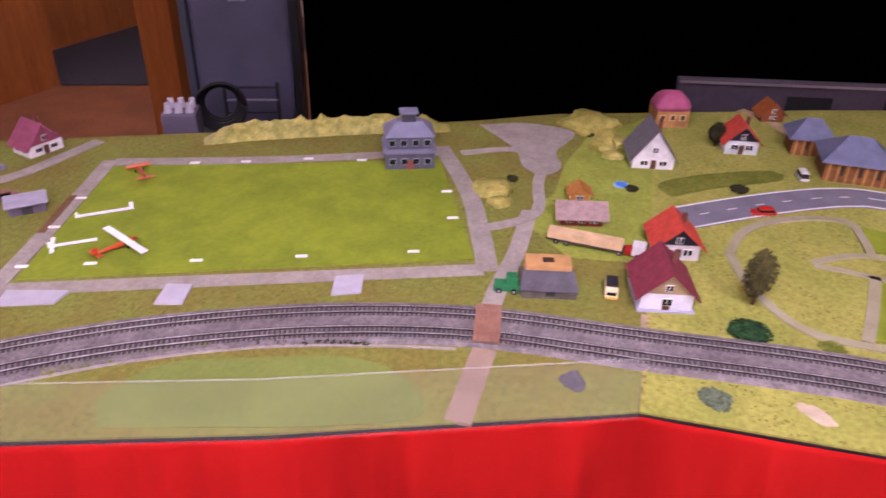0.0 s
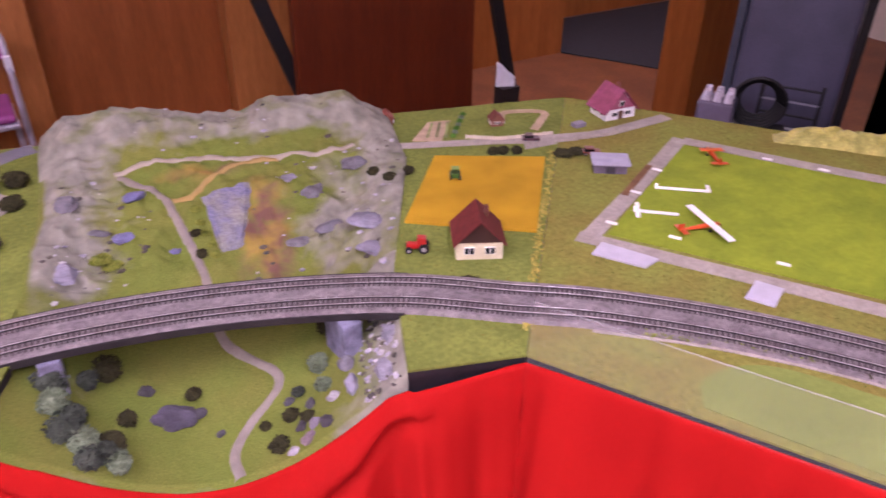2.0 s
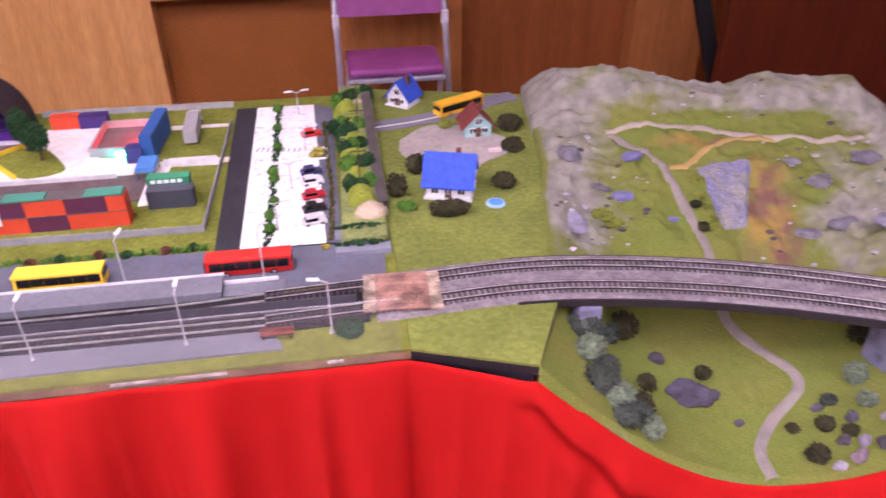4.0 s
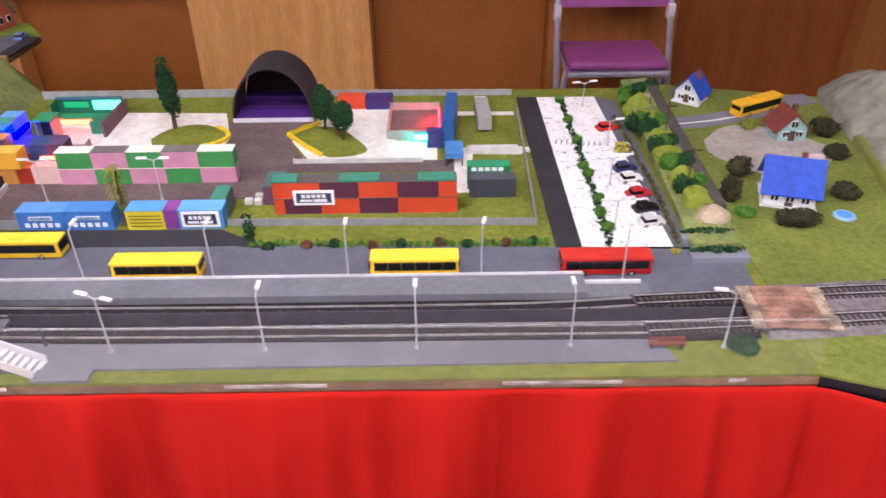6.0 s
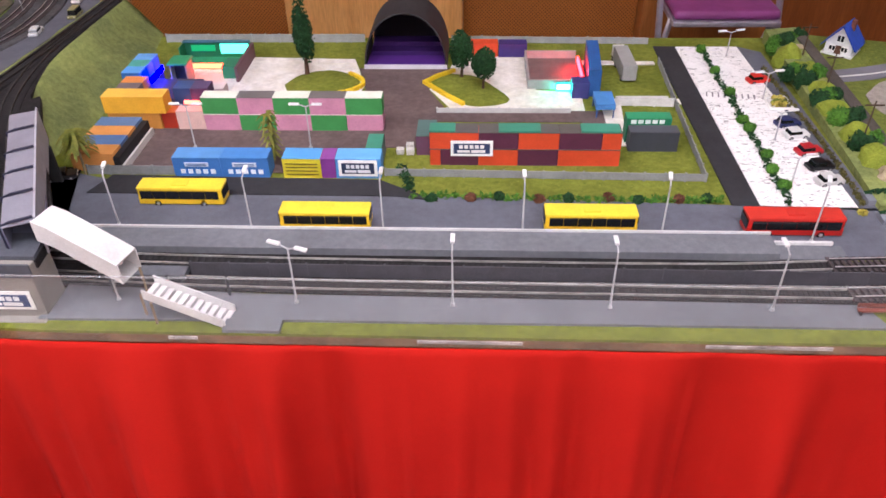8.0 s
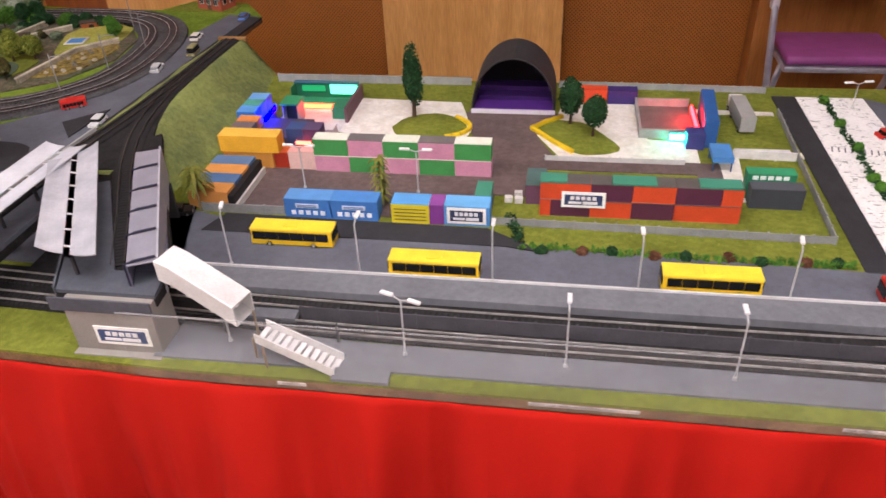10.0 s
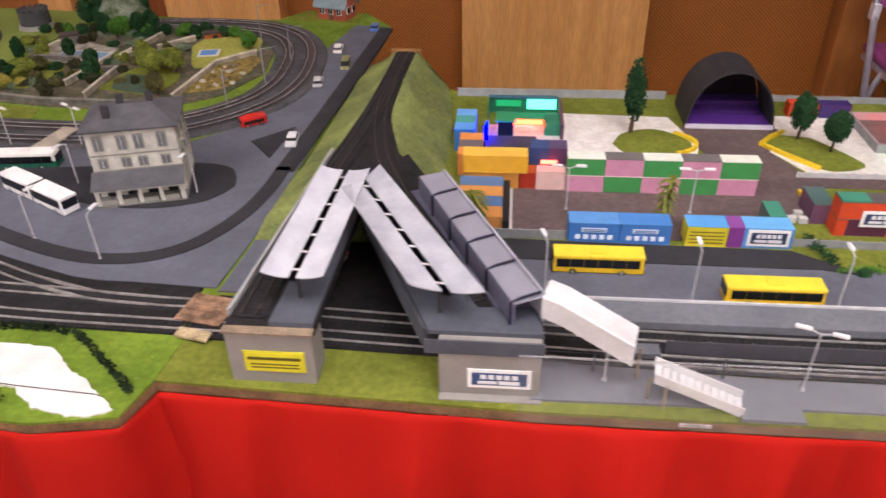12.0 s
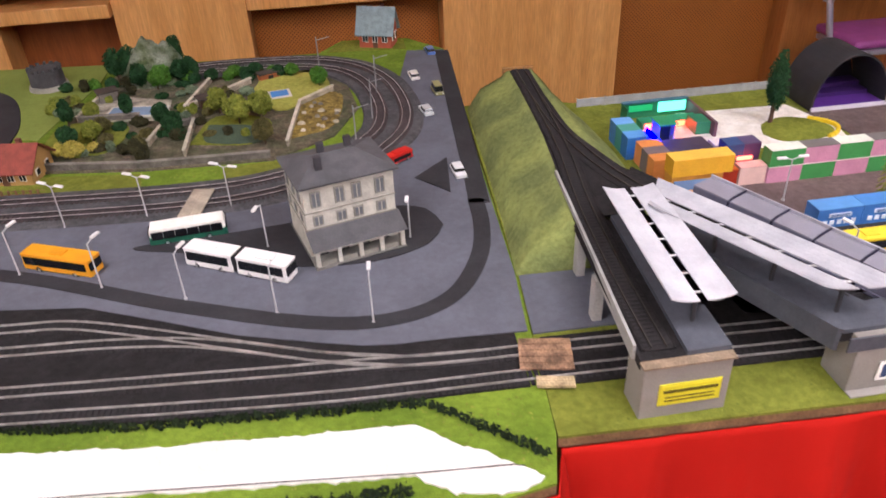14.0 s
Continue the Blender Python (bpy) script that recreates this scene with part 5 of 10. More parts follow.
    for x, y, r, lf in ((-2.952, 2.222, 0.017, "leaf_olive"), (-2.923, 2.226, 0.016, "leaf_yellow"), (-2.886, 2.212, 0.018, "leaf_olive"), (-2.862, 2.225, 0.012, "leaf_yellow"), (-2.80, 2.20, 0.013, "leaf_brown")):
        bush(x, y, r, r * 1.5, lf, T + 0.003, "ochre and olive scrub at the zoo entrance")
    tree(-2.766, 2.159, 0.05, 0.012, "leaf_brown", T + 0.002, label="slim brown tree beside the zoo wall", stem=0.3)
    fence([(-3.05, 2.074), (-2.98, 2.068), (-2.905, 2.060)], 0.012, "brown wooden fence before the low house", solid=False, col="7a5a3c", spacing=0.012)
    rs = random.Random(8)
    for k in range(14):
        x, y = -2.48 + 0.08 * rs.random(), 2.22 + 0.15 * rs.random()
        x += 0.18 * (y - 2.22)
        boulder(x, y, T + 0.005, 0.004 + 0.004 * rs.random(), 0.005, plain("bdb49c" if k % 3 else "7c7466", 0.9, 0.2), "small pale stone in the sandy enclosure", k, "stone")
    # hill
    bm = bmesh.new()
    n = 40
    grid = [[None] * (n + 1) for _ in range(n + 1)]
    for i in range(n + 1):
        for j in range(n + 1):
            x, y = -0.085 + 0.17 * i / n, -0.075 + 0.15 * j / n
            r = min(1, math.hypot(x / 0.082, y / 0.07))
            h = 0.088 * (1 - r ** 2.0) ** 0.85 * (1 + 0.40 * noise.noise(Vector((x * 26, y * 26, 2)))) + 0.026 * noise.noise(Vector((x * 60, y * 60, 5))) * (1 - r)
            grid[i][j] = bm.verts.new((x, y, max(0, h)))
    for i in range(n):
        for j in range(n):
            bm.faces.new((grid[i][j], grid[i + 1][j], grid[i + 1][j + 1], grid[i][j + 1]))
    hill = thing("rock_hill", "steep grey and green rocky hill of the zoo", "hill", pose(-2.805, 2.625, T + 0.002))
    part("rock", bm, M["hill_rock"], hill, smooth=True)
    for x, y, h, r, lf in ((-2.885, 2.60, 0.085, 0.024, "leaf_dark"), (-2.74, 2.57, 0.06, 0.02, "leaf_dark"), (-2.79, 2.545, 0.05, 0.016, "leaf_mid"), (-2.940, 2.362, 0.062, 0.014, "leaf_dark"), (-2.909, 2.245, 0.048, 0.020, "leaf_dark"), (-2.900, 2.392, 0.04, 0.016, "leaf_olive"), (-2.872, 2.272, 0.045, 0.020, "leaf_olive"), (-2.89, 2.20, 0.035, 0.02, "leaf_yellow"), (-2.824, 2.376, 0.058, 0.014, "leaf_dark"), (-2.746, 2.328, 0.048, 0.018, "leaf_dark"), (-2.714, 2.264, 0.050, 0.021, "leaf_dark"), (-2.634, 2.360, 0.058, 0.021, "leaf_olive"), (-2.589, 2.292, 0.066, 0.027, "leaf_olive"), (-2.544, 2.308, 0.064, 0.024, "leaf_olive"), (-2.533, 2.182, 0.052, 0.021, "leaf_moss"), (-2.424, 2.472, 0.045, 0.020, "leaf_mid"), (-2.57, 2.585, 0.03, 0.018, "leaf_dark"), (-2.62, 2.575, 0.03, 0.02, "leaf_mid"), (-2.67, 2.565, 0.03, 0.016, "leaf_dark"), (-2.485, 2.555, 0.03, 0.016, "leaf_mid"), (-2.752, 2.142, 0.042, 0.013, "leaf_brown"), (-2.86, 2.31, 0.035, 0.018, "leaf_moss")):
        tree(x, y, h, r, lf, T + 0.003, label="small zoo tree with a dense dark crown" if lf == "leaf_dark" else "small zoo tree with an olive crown", stem=0.2)
    rng = random.Random(12)
    for x, y, r, h, lf in ((-2.86, 2.62, 0.026, 0.085, "leaf_dark"), (-2.76, 2.65, 0.022, 0.095, "leaf_dark"), (-2.78, 2.565, 0.024, 0.05, "leaf_mid"), (-2.83, 2.565, 0.02, 0.06, "leaf_dark"), (-2.72, 2.60, 0.02, 0.055, "leaf_dark")):
        tree(x, y, h, r, lf, T + 0.003, label="dark tree growing on the rocky zoo hill", stem=0.12, taper=0.4)
    for k in range(88):
        a = rng.random()
        x, y = -3.0 + 0.56 * a + rng.gauss(0, 0.01), 2.20 + 0.36 * rng.random() + 0.03 * a
        if -2.93 < x < -2.735 and 2.35 < y < 2.48 or -2.56 < x < -2.40 and y > 2.30:
            continue
        bush(x, y, 0.008 + 0.010 * rng.random(), 0.008 + 0.016 * rng.random(), ("leaf_dark", "leaf_brown", "leaf_olive", "leaf_moss", "leaf_grey", "leaf_brown")[k % 6], T + 0.003, "small dark scrub in the zoo grounds", seed=k)
    for k in range(16):
        bush(-3.0 + 0.033 * k + rng.gauss(0, 0.006), 2.572 + 0.02 * rng.random() - 0.0015 * abs(k - 6), 0.011 + 0.006 * rng.random(), 0.018 + 0.014 * rng.random(), ("leaf_dark", "leaf_brown", "leaf_mid")[k % 3], T + 0.003, "dark shrub along the rear of the zoo", seed=k + 60)
    for x, y, w, d, h, c, lab in ((-2.66, 2.42, 0.05, 0.03, 0.018, "5c4638", "low brown zoo stable"), (-2.538, 2.553, 0.05, 0.02, 0.014, "b0653a", "small orange-brown zoo hut"), (-2.89, 2.50, 0.04, 0.03, 0.022, "77706a", "small grey zoo hut")):
        t = thing("zoo_hut", lab + " with a flat roof", "hut", pose(x, y, T + 0.003, 0, 0, 25))
        part("wall", boxed(-w / 2, w / 2, -d / 2, d / 2, 0, h), plain(c, 0.85, 0.15), t)
        part("roof", boxed(-w / 2 - 0.003, w / 2 + 0.003, -d / 2 - 0.003, d / 2 + 0.003, h, h + 0.003), plain("4c443e", 0.85, 0.15), t)
        part("door", boxed(-0.006, 0.006, -d / 2 - 0.001, -d / 2 + 0.001, 0, h * 0.7), plain("241f1c", 0.7), t)
    t = thing("round_tower", "squat grey stone tower with a crenellated top", "tower", pose(-3.050, 2.628, T + 0.002) @ Matrix.Scale(1.06, 4))
    part("wall", cyl(bmesh.new(), (0, 0, 0), (0, 0, 0.010), 0.042, 0.040, 28), plain("98968c", 0.9, 0.12), t)
    part("upper_wall", cyl(bmesh.new(), (0, 0, 0.010), (0, 0, 0.042), 0.036, 0.035, 28), plain("4a4a4c", 0.9, 0.15), t)
    for k in range(14):
        a = 2 * math.pi * k / 14
        part("merlon", boxed(-0.004, 0.004, -0.003, 0.003, 0.042, 0.048, Matrix.Rotation(a, 4, "Z") @ Matrix.Translation((0.032, 0, 0))), plain("4a4a4c", 0.9, 0.15), t)
    house(-2.985, 2.112, -8, 0.095, 0.085, 0.03, 0.062, "b08a52", "8a4236", "low brown house with a dull red roof", along="width", wins=4)
    house(-2.275, 2.715, -20, 0.085, 0.06, 0.045, 0.095, "a5523a", "7d8e92", "half-timbered red house with a grey-blue roof", along="width", wins=3)
    patch("ground_corner", [(-2.40, 2.712), (-2.20, 2.69), (-2.198, 2.772), (-2.36, 2.79)], M["grass_park"], h=0.001, label="mossy corner of the town board", category="ground")


town()


# ==== container park board ====
def container(x, y, z, l, w, h, col, rot=0, roof=None, label="", group="stacked containers"):
    t = thing("container", label or "painted model shipping container in the container park", "container", pose(x, y, z, 0, 0, rot), group)
    m = plain(col, 0.6, 0.06)
    bm = bmesh.new()
    box(bm, -l / 2, l / 2, -w / 2, w / 2, 0.0005, h - 0.001)
    side = [f for f in bm.faces if abs(f.normal.z) < 0.5]
    bm.normal_update()
    side = [f for f in bm.faces if abs(f.normal.z) < 0.5]
    bmesh.ops.inset_individual(bm, faces=side, thickness=0.0012, depth=-0.0004)
    part("body", bm, m, t)
    # a paler roof of the same hue puts light from above into the colour
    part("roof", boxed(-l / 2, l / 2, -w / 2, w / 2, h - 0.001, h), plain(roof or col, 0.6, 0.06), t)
    part("door", boxed(l / 2 - 0.0002, l / 2 + 0.0006, -w / 2 + 0.002, w / 2 - 0.002, 0.002, h - 0.003), m, t)
    return t


SIGN_BARS = [(0.16, 0.46, 0.26, 0.40), (0.49, 0.82, 0.24, 0.42)] + [(0.20 + 0.125 * k, 0.29 + 0.125 * k, 0.52, 0.74) for k in range(5)]


def sign(x, y, z, w, h, board, ink, bars, label, rot=0, frame="f2f2ee", edge=0.0045):
    t = thing("sign", label, "sign", pose(x, y, z, 0, 0, rot))
    part("board", boxed(-w / 2, w / 2, -0.0012, 0, 0, h), plain(frame, 0.6), t)
    part("face", boxed(-w / 2 + edge, w / 2 - edge, -0.0018, -0.001, edge, h - edge), plain(board, 0.6), t)
    for x0, x1, z0, z1 in bars:
        part("line", boxed(-w / 2 + x0 * w, -w / 2 + x1 * w, -0.0024, -0.0016, z0 * h, z1 * h), plain(ink, 0.6), t)
    return t


def led(name, col, power):
    return mat(name, "181818", 0.5, None, 10, 0, 100, 0, emit=col, power=power)


def flecked(name, col, fleck, scale):
    """Pale ground with scattered small dark marks."""
    m = mat(name, col, 0.9, None, 40, 0.04, 300, 0.2)
    nt = m.node_tree
    b = nt.nodes["Principled BSDF"]
    base = b.inputs["Base Color"].links[0].from_socket
    geo = next(n for n in nt.nodes if n.bl_idname == "ShaderNodeNewGeometry")
    mp = nt.nodes.new("ShaderNodeMapping")
    mp.inputs["Scale"].default_value = (0.55, 1.3, 1.0)
    nt.links.new(geo.outputs["Position"], mp.inputs["Vector"])
    tex = nt.nodes.new("ShaderNodeTexNoise")
    tex.inputs["Scale"].default_value, tex.inputs["Detail"].default_value, tex.inputs["Distortion"].default_value = scale, 2, 1.5
    nt.links.new(mp.outputs["Vector"], tex.inputs["Vector"])
    cut = nt.nodes.new("ShaderNodeMapRange")
    cut.inputs["From Min"].default_value, cut.inputs["From Max"].default_value = 0.588, 0.67
    cut.inputs["To Max"].default_value = 0.7
    nt.links.new(tex.outputs["Fac"], cut.inputs["Value"])
    mx = nt.nodes.new("ShaderNodeMix")
    mx.data_type = "RGBA"
    nt.links.new(cut.outputs[0], mx.inputs["Factor"])
    nt.links.new(base, mx.inputs["A"])
    mx.inputs["B"].default_value = (*lin(fleck), 1)
    nt.links.new(mx.outputs["Result"], b.inputs["Base Color"])
    return m


def park():
    A, AD = M["asphalt"], M["asphalt_dark"]
    patch("road_front", [(-1.90, 1.51), (-0.63, 1.49), (-0.625, 1.60), (-0.72, 1.607), (-0.88, 1.61), (-1.36, 1.628), (-1.80, 1.665), (-1.92, 1.70)], A, h=0.002, label="smooth grey bus road", category="road")
    patch("road_black", [(-1.82, 1.626), (-1.36, 1.624), (-1.30, 1.612), (-1.39, 1.668), (-1.80, 1.676)], AD, z=T + 0.002, h=0.0015, label="black asphalt bay in front of the shops", category="road")
    patch("road_park", [(-0.886, 1.608), (-0.848, 1.608), (-0.850, 2.19), (-0.893, 2.19)], AD, h=0.002, label="black asphalt lane beside the parking", category="road")
    patch("parking", [(-0.847, 1.61), (-0.714, 1.60), (-0.728, 2.188), (-0.849, 2.188)], flecked("gravel_white", "eceae8", "4c4a4c", 130), h=0.002, label="white parking ground with grey flecks", category="pavement")
    patch("path_park", [(-0.713, 1.60), (-0.690, 1.60), (-0.688, 2.16), (-0.727, 2.188)], A, h=0.002, label="grey footpath beside the planted bank", category="pavement")
    patch("platform_front", [(-1.76, 1.352), (-1.46, 1.356), (-0.775, 1.359), (-0.79, 1.398), (-1.5, 1.402), (-1.75, 1.415)], M["platform_grey"], h=0.0035, label="grey concrete station platform", category="platform")
    patch("track_bed_station", [(-2.19, 1.43), (-1.75, 1.412), (-0.80, 1.395), (-0.66, 1.40), (-0.66, 1.49), (-0.80, 1.478), (-1.8, 1.50), (-2.17, 1.515)], M["ballast_dark"], h=0.003, label="dark ballast of the station tracks", category="track bed")
    p = thing("platform", "raised grey station platform with a white rear edge", "platform")
    part("deck", boxed(-1.84, -0.862, 1.482, 1.524, T - 0.001, T + 0.014, bevel=0.001), M["platform_grey"], p)
    part("end_ramp", boxed(-0.861, -0.775, 1.482, 1.512, T - 0.001, T + 0.006, bevel=0.001), M["platform_grey"], p)
    part("edge_wall", boxed(-1.84, -0.862, 1.524, 1.5265, T - 0.001, T + 0.017), plain("d0d0d0", 0.7, 0.1), p, "white edge wall")
    part("end_wall", boxed(-0.861, -0.785, 1.512, 1.516, T - 0.001, T + 0.010), plain("d9d9d8", 0.7, 0.1), p, "white edge wall")
    fence([(-1.60, 1.4375), (-0.675, 1.4345)], 0.021, "grey panel fence between the station tracks", col="4b4a50", spacing=0.05, z=T + 0.002)
    slab("island_platform", -1.672, -1.607, 1.428, 1.447, T, T + 0.010, M["platform_grey"], "narrow grey island platform between the station tracks", "platform", 0.001)
    bush(-0.690, 1.386, 0.022, 0.008, "leaf_dark", label="flat dark green plant at the end of the platform")
    fence([(-1.76, 1.404), (-1.47, 1.398)], 0.030, "dark thin handrail along the platform", solid=False, col="4c4c50", spacing=0.07)
    fence([(-1.84, 1.682), (-1.705, 1.682)], 0.016, "grey fence beside the shops", col="8a8c8c")
    fence([(-1.383, 1.684), (-0.908, 1.675), (-0.898, 2.11)], 0.013, "grey concrete panel fence round the park")
    fence([(-1.90, 2.215), (-1.48, 2.215)], 0.018, "grey panel fence at the rear of the park", col="9c9e9c")
    fence([(-1.30, 2.215), (-0.90, 2.205)], 0.014, "grey panel fence at the rear of the park", col="9c9e9c")
    fence([(-1.005, 1.925), (-0.905, 1.92)], 0.016, "white low fence in the park", col="d8d6d2")
    slab("kerb_block", -1.000, -0.912, 1.926, 1.944, T, T + 0.010, plain("d4d4d2", 0.7, 0.1), "low white concrete block beside the fence", "block", 0.0012)
    fence([(-1.315, 1.893), (-1.085, 1.893)], 0.010, "white and grey low fence above the stage yard", col="c8c8c4", spacing=0.018)
    fence([(-1.66, 1.872), (-1.475, 1.872)], 0.008, "white and grey low fence above the container row", col="c8c8c4", spacing=0.014)
    # yards
    PB = M["paving_brown"]
    patch("ground_court", [(-1.83, 1.69), (-1.39, 1.69), (-1.39, 1.83), (-1.83, 1.83)], PB, h=0.0012, label="brown paved yard between the containers", category="pavement")
    patch("ground_stage", [(-1.475, 1.77), (-1.33, 1.77), (-1.315, 1.86), (-1.07, 1.86), (-1.07, 1.80), (-1.03, 1.80), (-1.03, 1.90), (-1.30, 1.905), (-1.335, 1.985), (-1.295, 2.08), (-1.475, 2.08), (-1.45, 1.98)], PB, h=0.0016, label="brown paved promenade before the stage", category="pavement")
    patch("ground_sand", [(-1.71, 1.98), (-1.475, 1.90), (-1.455, 2.0), (-1.475, 2.075), (-1.49, 2.125), (-1.72, 2.135)], M["sand_white"], h=0.0014, label="white sand area beside the stage", category="ground")
    patch("ground_sand_right", [(-1.30, 2.075), (-1.335, 1.99), (-1.29, 1.905), (-1.06, 1.90), (-1.06, 1.97), (-1.14, 1.985), (-1.135, 2.14), (-1.29, 2.14)], M["sand_white"], h=0.0014, label="white sand area beside the stage", category="ground")
    patch("ground_sand_strip", [(-1.045, 2.10), (-0.905, 2.10), (-0.905, 2.115), (-1.045, 2.12)], M["sand_white"], h=0.0014, label="narrow white path in the park", category="pavement")
    patch("ground_sand_walk", [(-1.03, 1.78), (-1.005, 1.78), (-0.995, 1.93), (-0.86, 1.93), (-0.86, 1.95), (-1.03, 1.95)], M["sand_white"], h=0.0014, label="narrow white path in the park", category="pavement")
    for outline, kerb in (
            ([(-1.608, 2.005), (-1.585, 2.050), (-1.53, 2.072), (-1.485, 2.050), (-1.462, 2.012), (-1.480, 1.975), (-1.54, 1.958), (-1.59, 1.968)], [(-1.490, 2.050), (-1.464, 2.025), (-1.458, 2.000), (-1.474, 1.976), (-1.500, 1.962)]),
            ([(-1.300, 2.058), (-1.338, 2.012), (-1.298, 1.958), (-1.258, 1.916), (-1.205, 1.922), (-1.186, 1.945), (-1.212, 1.995), (-1.25, 2.045)], [(-1.292, 2.064), (-1.320, 2.040), (-1.344, 2.011), (-1.302, 1.956), (-1.262, 1.912)])):
        ring = smooth_line([*outline, outline[0]], 0.012)[:-1]
        mid = sum(ring, Vector((0, 0))) / len(ring)
        bm = bmesh.new()
        rings = []
        for f, z in ((1.0, 0.0005), (0.88, 0.004), (0.6, 0.007), (0.25, 0.0085)):
            rings.append([bm.verts.new((*(mid + (p - mid) * f), T + z + (0.0012 * noise.noise(Vector((p.x * 60, p.y * 60, f))) if f < 1 else 0))) for p in ring])
        for r, q in zip(rings, rings[1:]):
            for k in range(len(ring)):
                bm.faces.new((r[k], r[(k + 1) % len(ring)], q[(k + 1) % len(ring)], q[k]))
        bm.faces.new(rings[-1])
        bmesh.ops.recalc_face_normals(bm, faces=bm.faces[:])
        structure(part("ground_mound", bm, M["grass_park"], smooth=True), "low grassy mound with a tree", "ground")
        t = thing("kerb", "bright yellow kerb round the grass mound", "kerb")
        line = smooth_line(kerb, 0.011) if len(kerb) != 5 or kerb[0][0] < -1.4 else [q for a, b in zip(kerb, kerb[1:]) for q in [Vector(a).lerp(Vector(b), s / 5) for s in range(5)]]
        for a, b in zip(line, line[1:]):
            d = b - a
            part("kerb_stone", boxed(-0.0062, 0.0062, -0.0034, 0.0034, 0, 0.007, Matrix.Translation((*((a + b) / 2), T + 0.001)) @ Matrix.Rotation(math.atan2(d.y, d.x), 4, "Z"), bevel=0.0006), plain("e6c418", 0.6), t)
    tree(-1.570, 2.045, 0.138, 0.0225, "leaf_dark", T + 0.004, label="slender dark green tree on a grass mound", stem=0.2, slim=1.1, taper=0.8)
    tree(-1.276, 2.03, 0.092, 0.022, "leaf_dark", T + 0.004, label="dark green tree on a grass mound", stem=0.26)
    tree(-1.236, 1.978, 0.080, 0.024, "leaf_dark", T + 0.005, label="dark green round tree on a grass mound", stem=0.3)
    for x, y, h in ((-1.846, 1.682, 0.080), (-1.563, 1.722, 0.092)):
        t = thing("palm_tree", "yellow-green model palm on a thin stem", "palm tree", pose(x, y, T), "palms")
        part("trunk", cyl(bmesh.new(), (0, 0, 0), (0.003, 0, h * 0.8), 0.002, 0.0014, 7), plain("9a8a66", 0.8, 0.15), t)
        rng = random.Random(int(h * 1e4))
        b = bmesh.new()
        low = 0.55 if x < -1.7 else 0.12
        for k in range(64):
            a = k * 0.7 + rng.random() * 0.4
            z0 = h * (low + (0.95 - low) * k / 63)
            p = Vector((0.002, 0, z0))
            d = Vector((math.cos(a), math.sin(a), 0.25))
            prev = p
            for s in range(4):
                nx = prev + d * (0.0068 if x < -1.7 else 0.0042)
                side = Vector((-math.sin(a), math.cos(a), 0)) * 0.0034 * (1.1 - s * 0.22)
                b.faces.new([b.verts.new(prev + side), b.verts.new(prev - side), b.verts.new(nx - side * 0.8), b.verts.new(nx + side * 0.8)])
                prev, d = nx, d + Vector((0, 0, -0.42))
        part("fronds", b, mat("palm_leaf", "7d7c2c", 0.7, "5c6422", 80, 0.15, 500, 0.1, island=0.2), t)
    # band shell
    t = thing("band_shell", "black arched stage shell with a purple floor", "stage", pose(-1.385, 2.08, T + 0.001))
    bm = bmesh.new()
    n = 24
    for k in range(n):
        a0, a1 = math.pi * k / n, math.pi * (k + 1) / n
        q = []
        for r0, y in ((0.0, 0.0), (0.003, 0.0), (0.003, 0.11), (0.0, 0.11)):
            for a in (a0, a1):
                q.append(bm.verts.new(((0.077 + r0) * math.cos(a), y, (0.106 + r0) * max(0.0, math.sin(a)) ** 0.92)))
        for f in ((0, 1, 3, 2), (2, 3, 5, 4), (4, 5, 7, 6), (6, 7, 1, 0)):
            bm.faces.new([q[i] for i in f])
    bmesh.ops.remove_doubles(bm, verts=bm.verts[:], dist=1e-5)
    bmesh.ops.recalc_face_normals(bm, faces=bm.faces[:])
    part("shell", bm, plain("2c2c2f", 0.7, 0.1), t, "dark grey arched shell")
    bm = bmesh.new()
    arch = [bm.verts.new((0.076 * math.cos(math.pi * k / n), 0.108, 0.105 * math.sin(math.pi * k / n))) for k in range(n + 1)]
    bm.faces.new(arch)
    part("back_wall", bm, plain("140d1c", 0.8), t)
    part("stage_floor", boxed(-0.075, 0.075, 0.002, 0.107, 0, 0.008), plain("4a1f74", 0.7), t, "purple stage floor")
    for k in range(2):
        part("step", boxed(-0.070, 0.070, 0.045 + 0.03 * k, 0.107, 0.008 + 0.008 * k, 0.016 + 0.008 * k), plain("3a1a5e", 0.7), t)
    part("front_edge", boxed(-0.080, 0.080, -0.004, 0.001, 0, 0.008), plain("cfcad4", 0.6), t, "white front edge")
    # checkered rows
    G, P, O, V = "3f8f4c", "c98ba4", "cf4a24", "56283e"
    L = 0.0596
    for row in range(2):
        for k in range(5):
            c = (P, G)[(k + row) % 2]
            # grey roofs above pink columns stand in for the dark recess behind them
            container(-1.699 + L / 2 + k * L, 1.838, T + row * 0.0305, L, 0.026, 0.0303, c, roof=("dfe4d4" if c == G else "6f6b69") if row else "e7d9d4", label="pink painted container in a checkered row" if c == P else "green painted container in a checkered row")
    cells = [-1.317, -1.243, -1.183, -1.122, -1.058, -1.029]
    for row, xs, cs in ((0, [-1.317, -1.301, -1.243, -1.183, -1.122, -1.029], (O, V, O, V, O)), (1, cells, (O, V, O, V, O))):
        for a, b, c in zip(xs, xs[1:], cs):
            container((a + b) / 2, 1.732, T + row * 0.0285, b - a - 0.0006, 0.030, 0.0283, c, roof="5b5754", label="orange painted container of the checkered hall" if c == O else "dark purple container of the checkered hall")
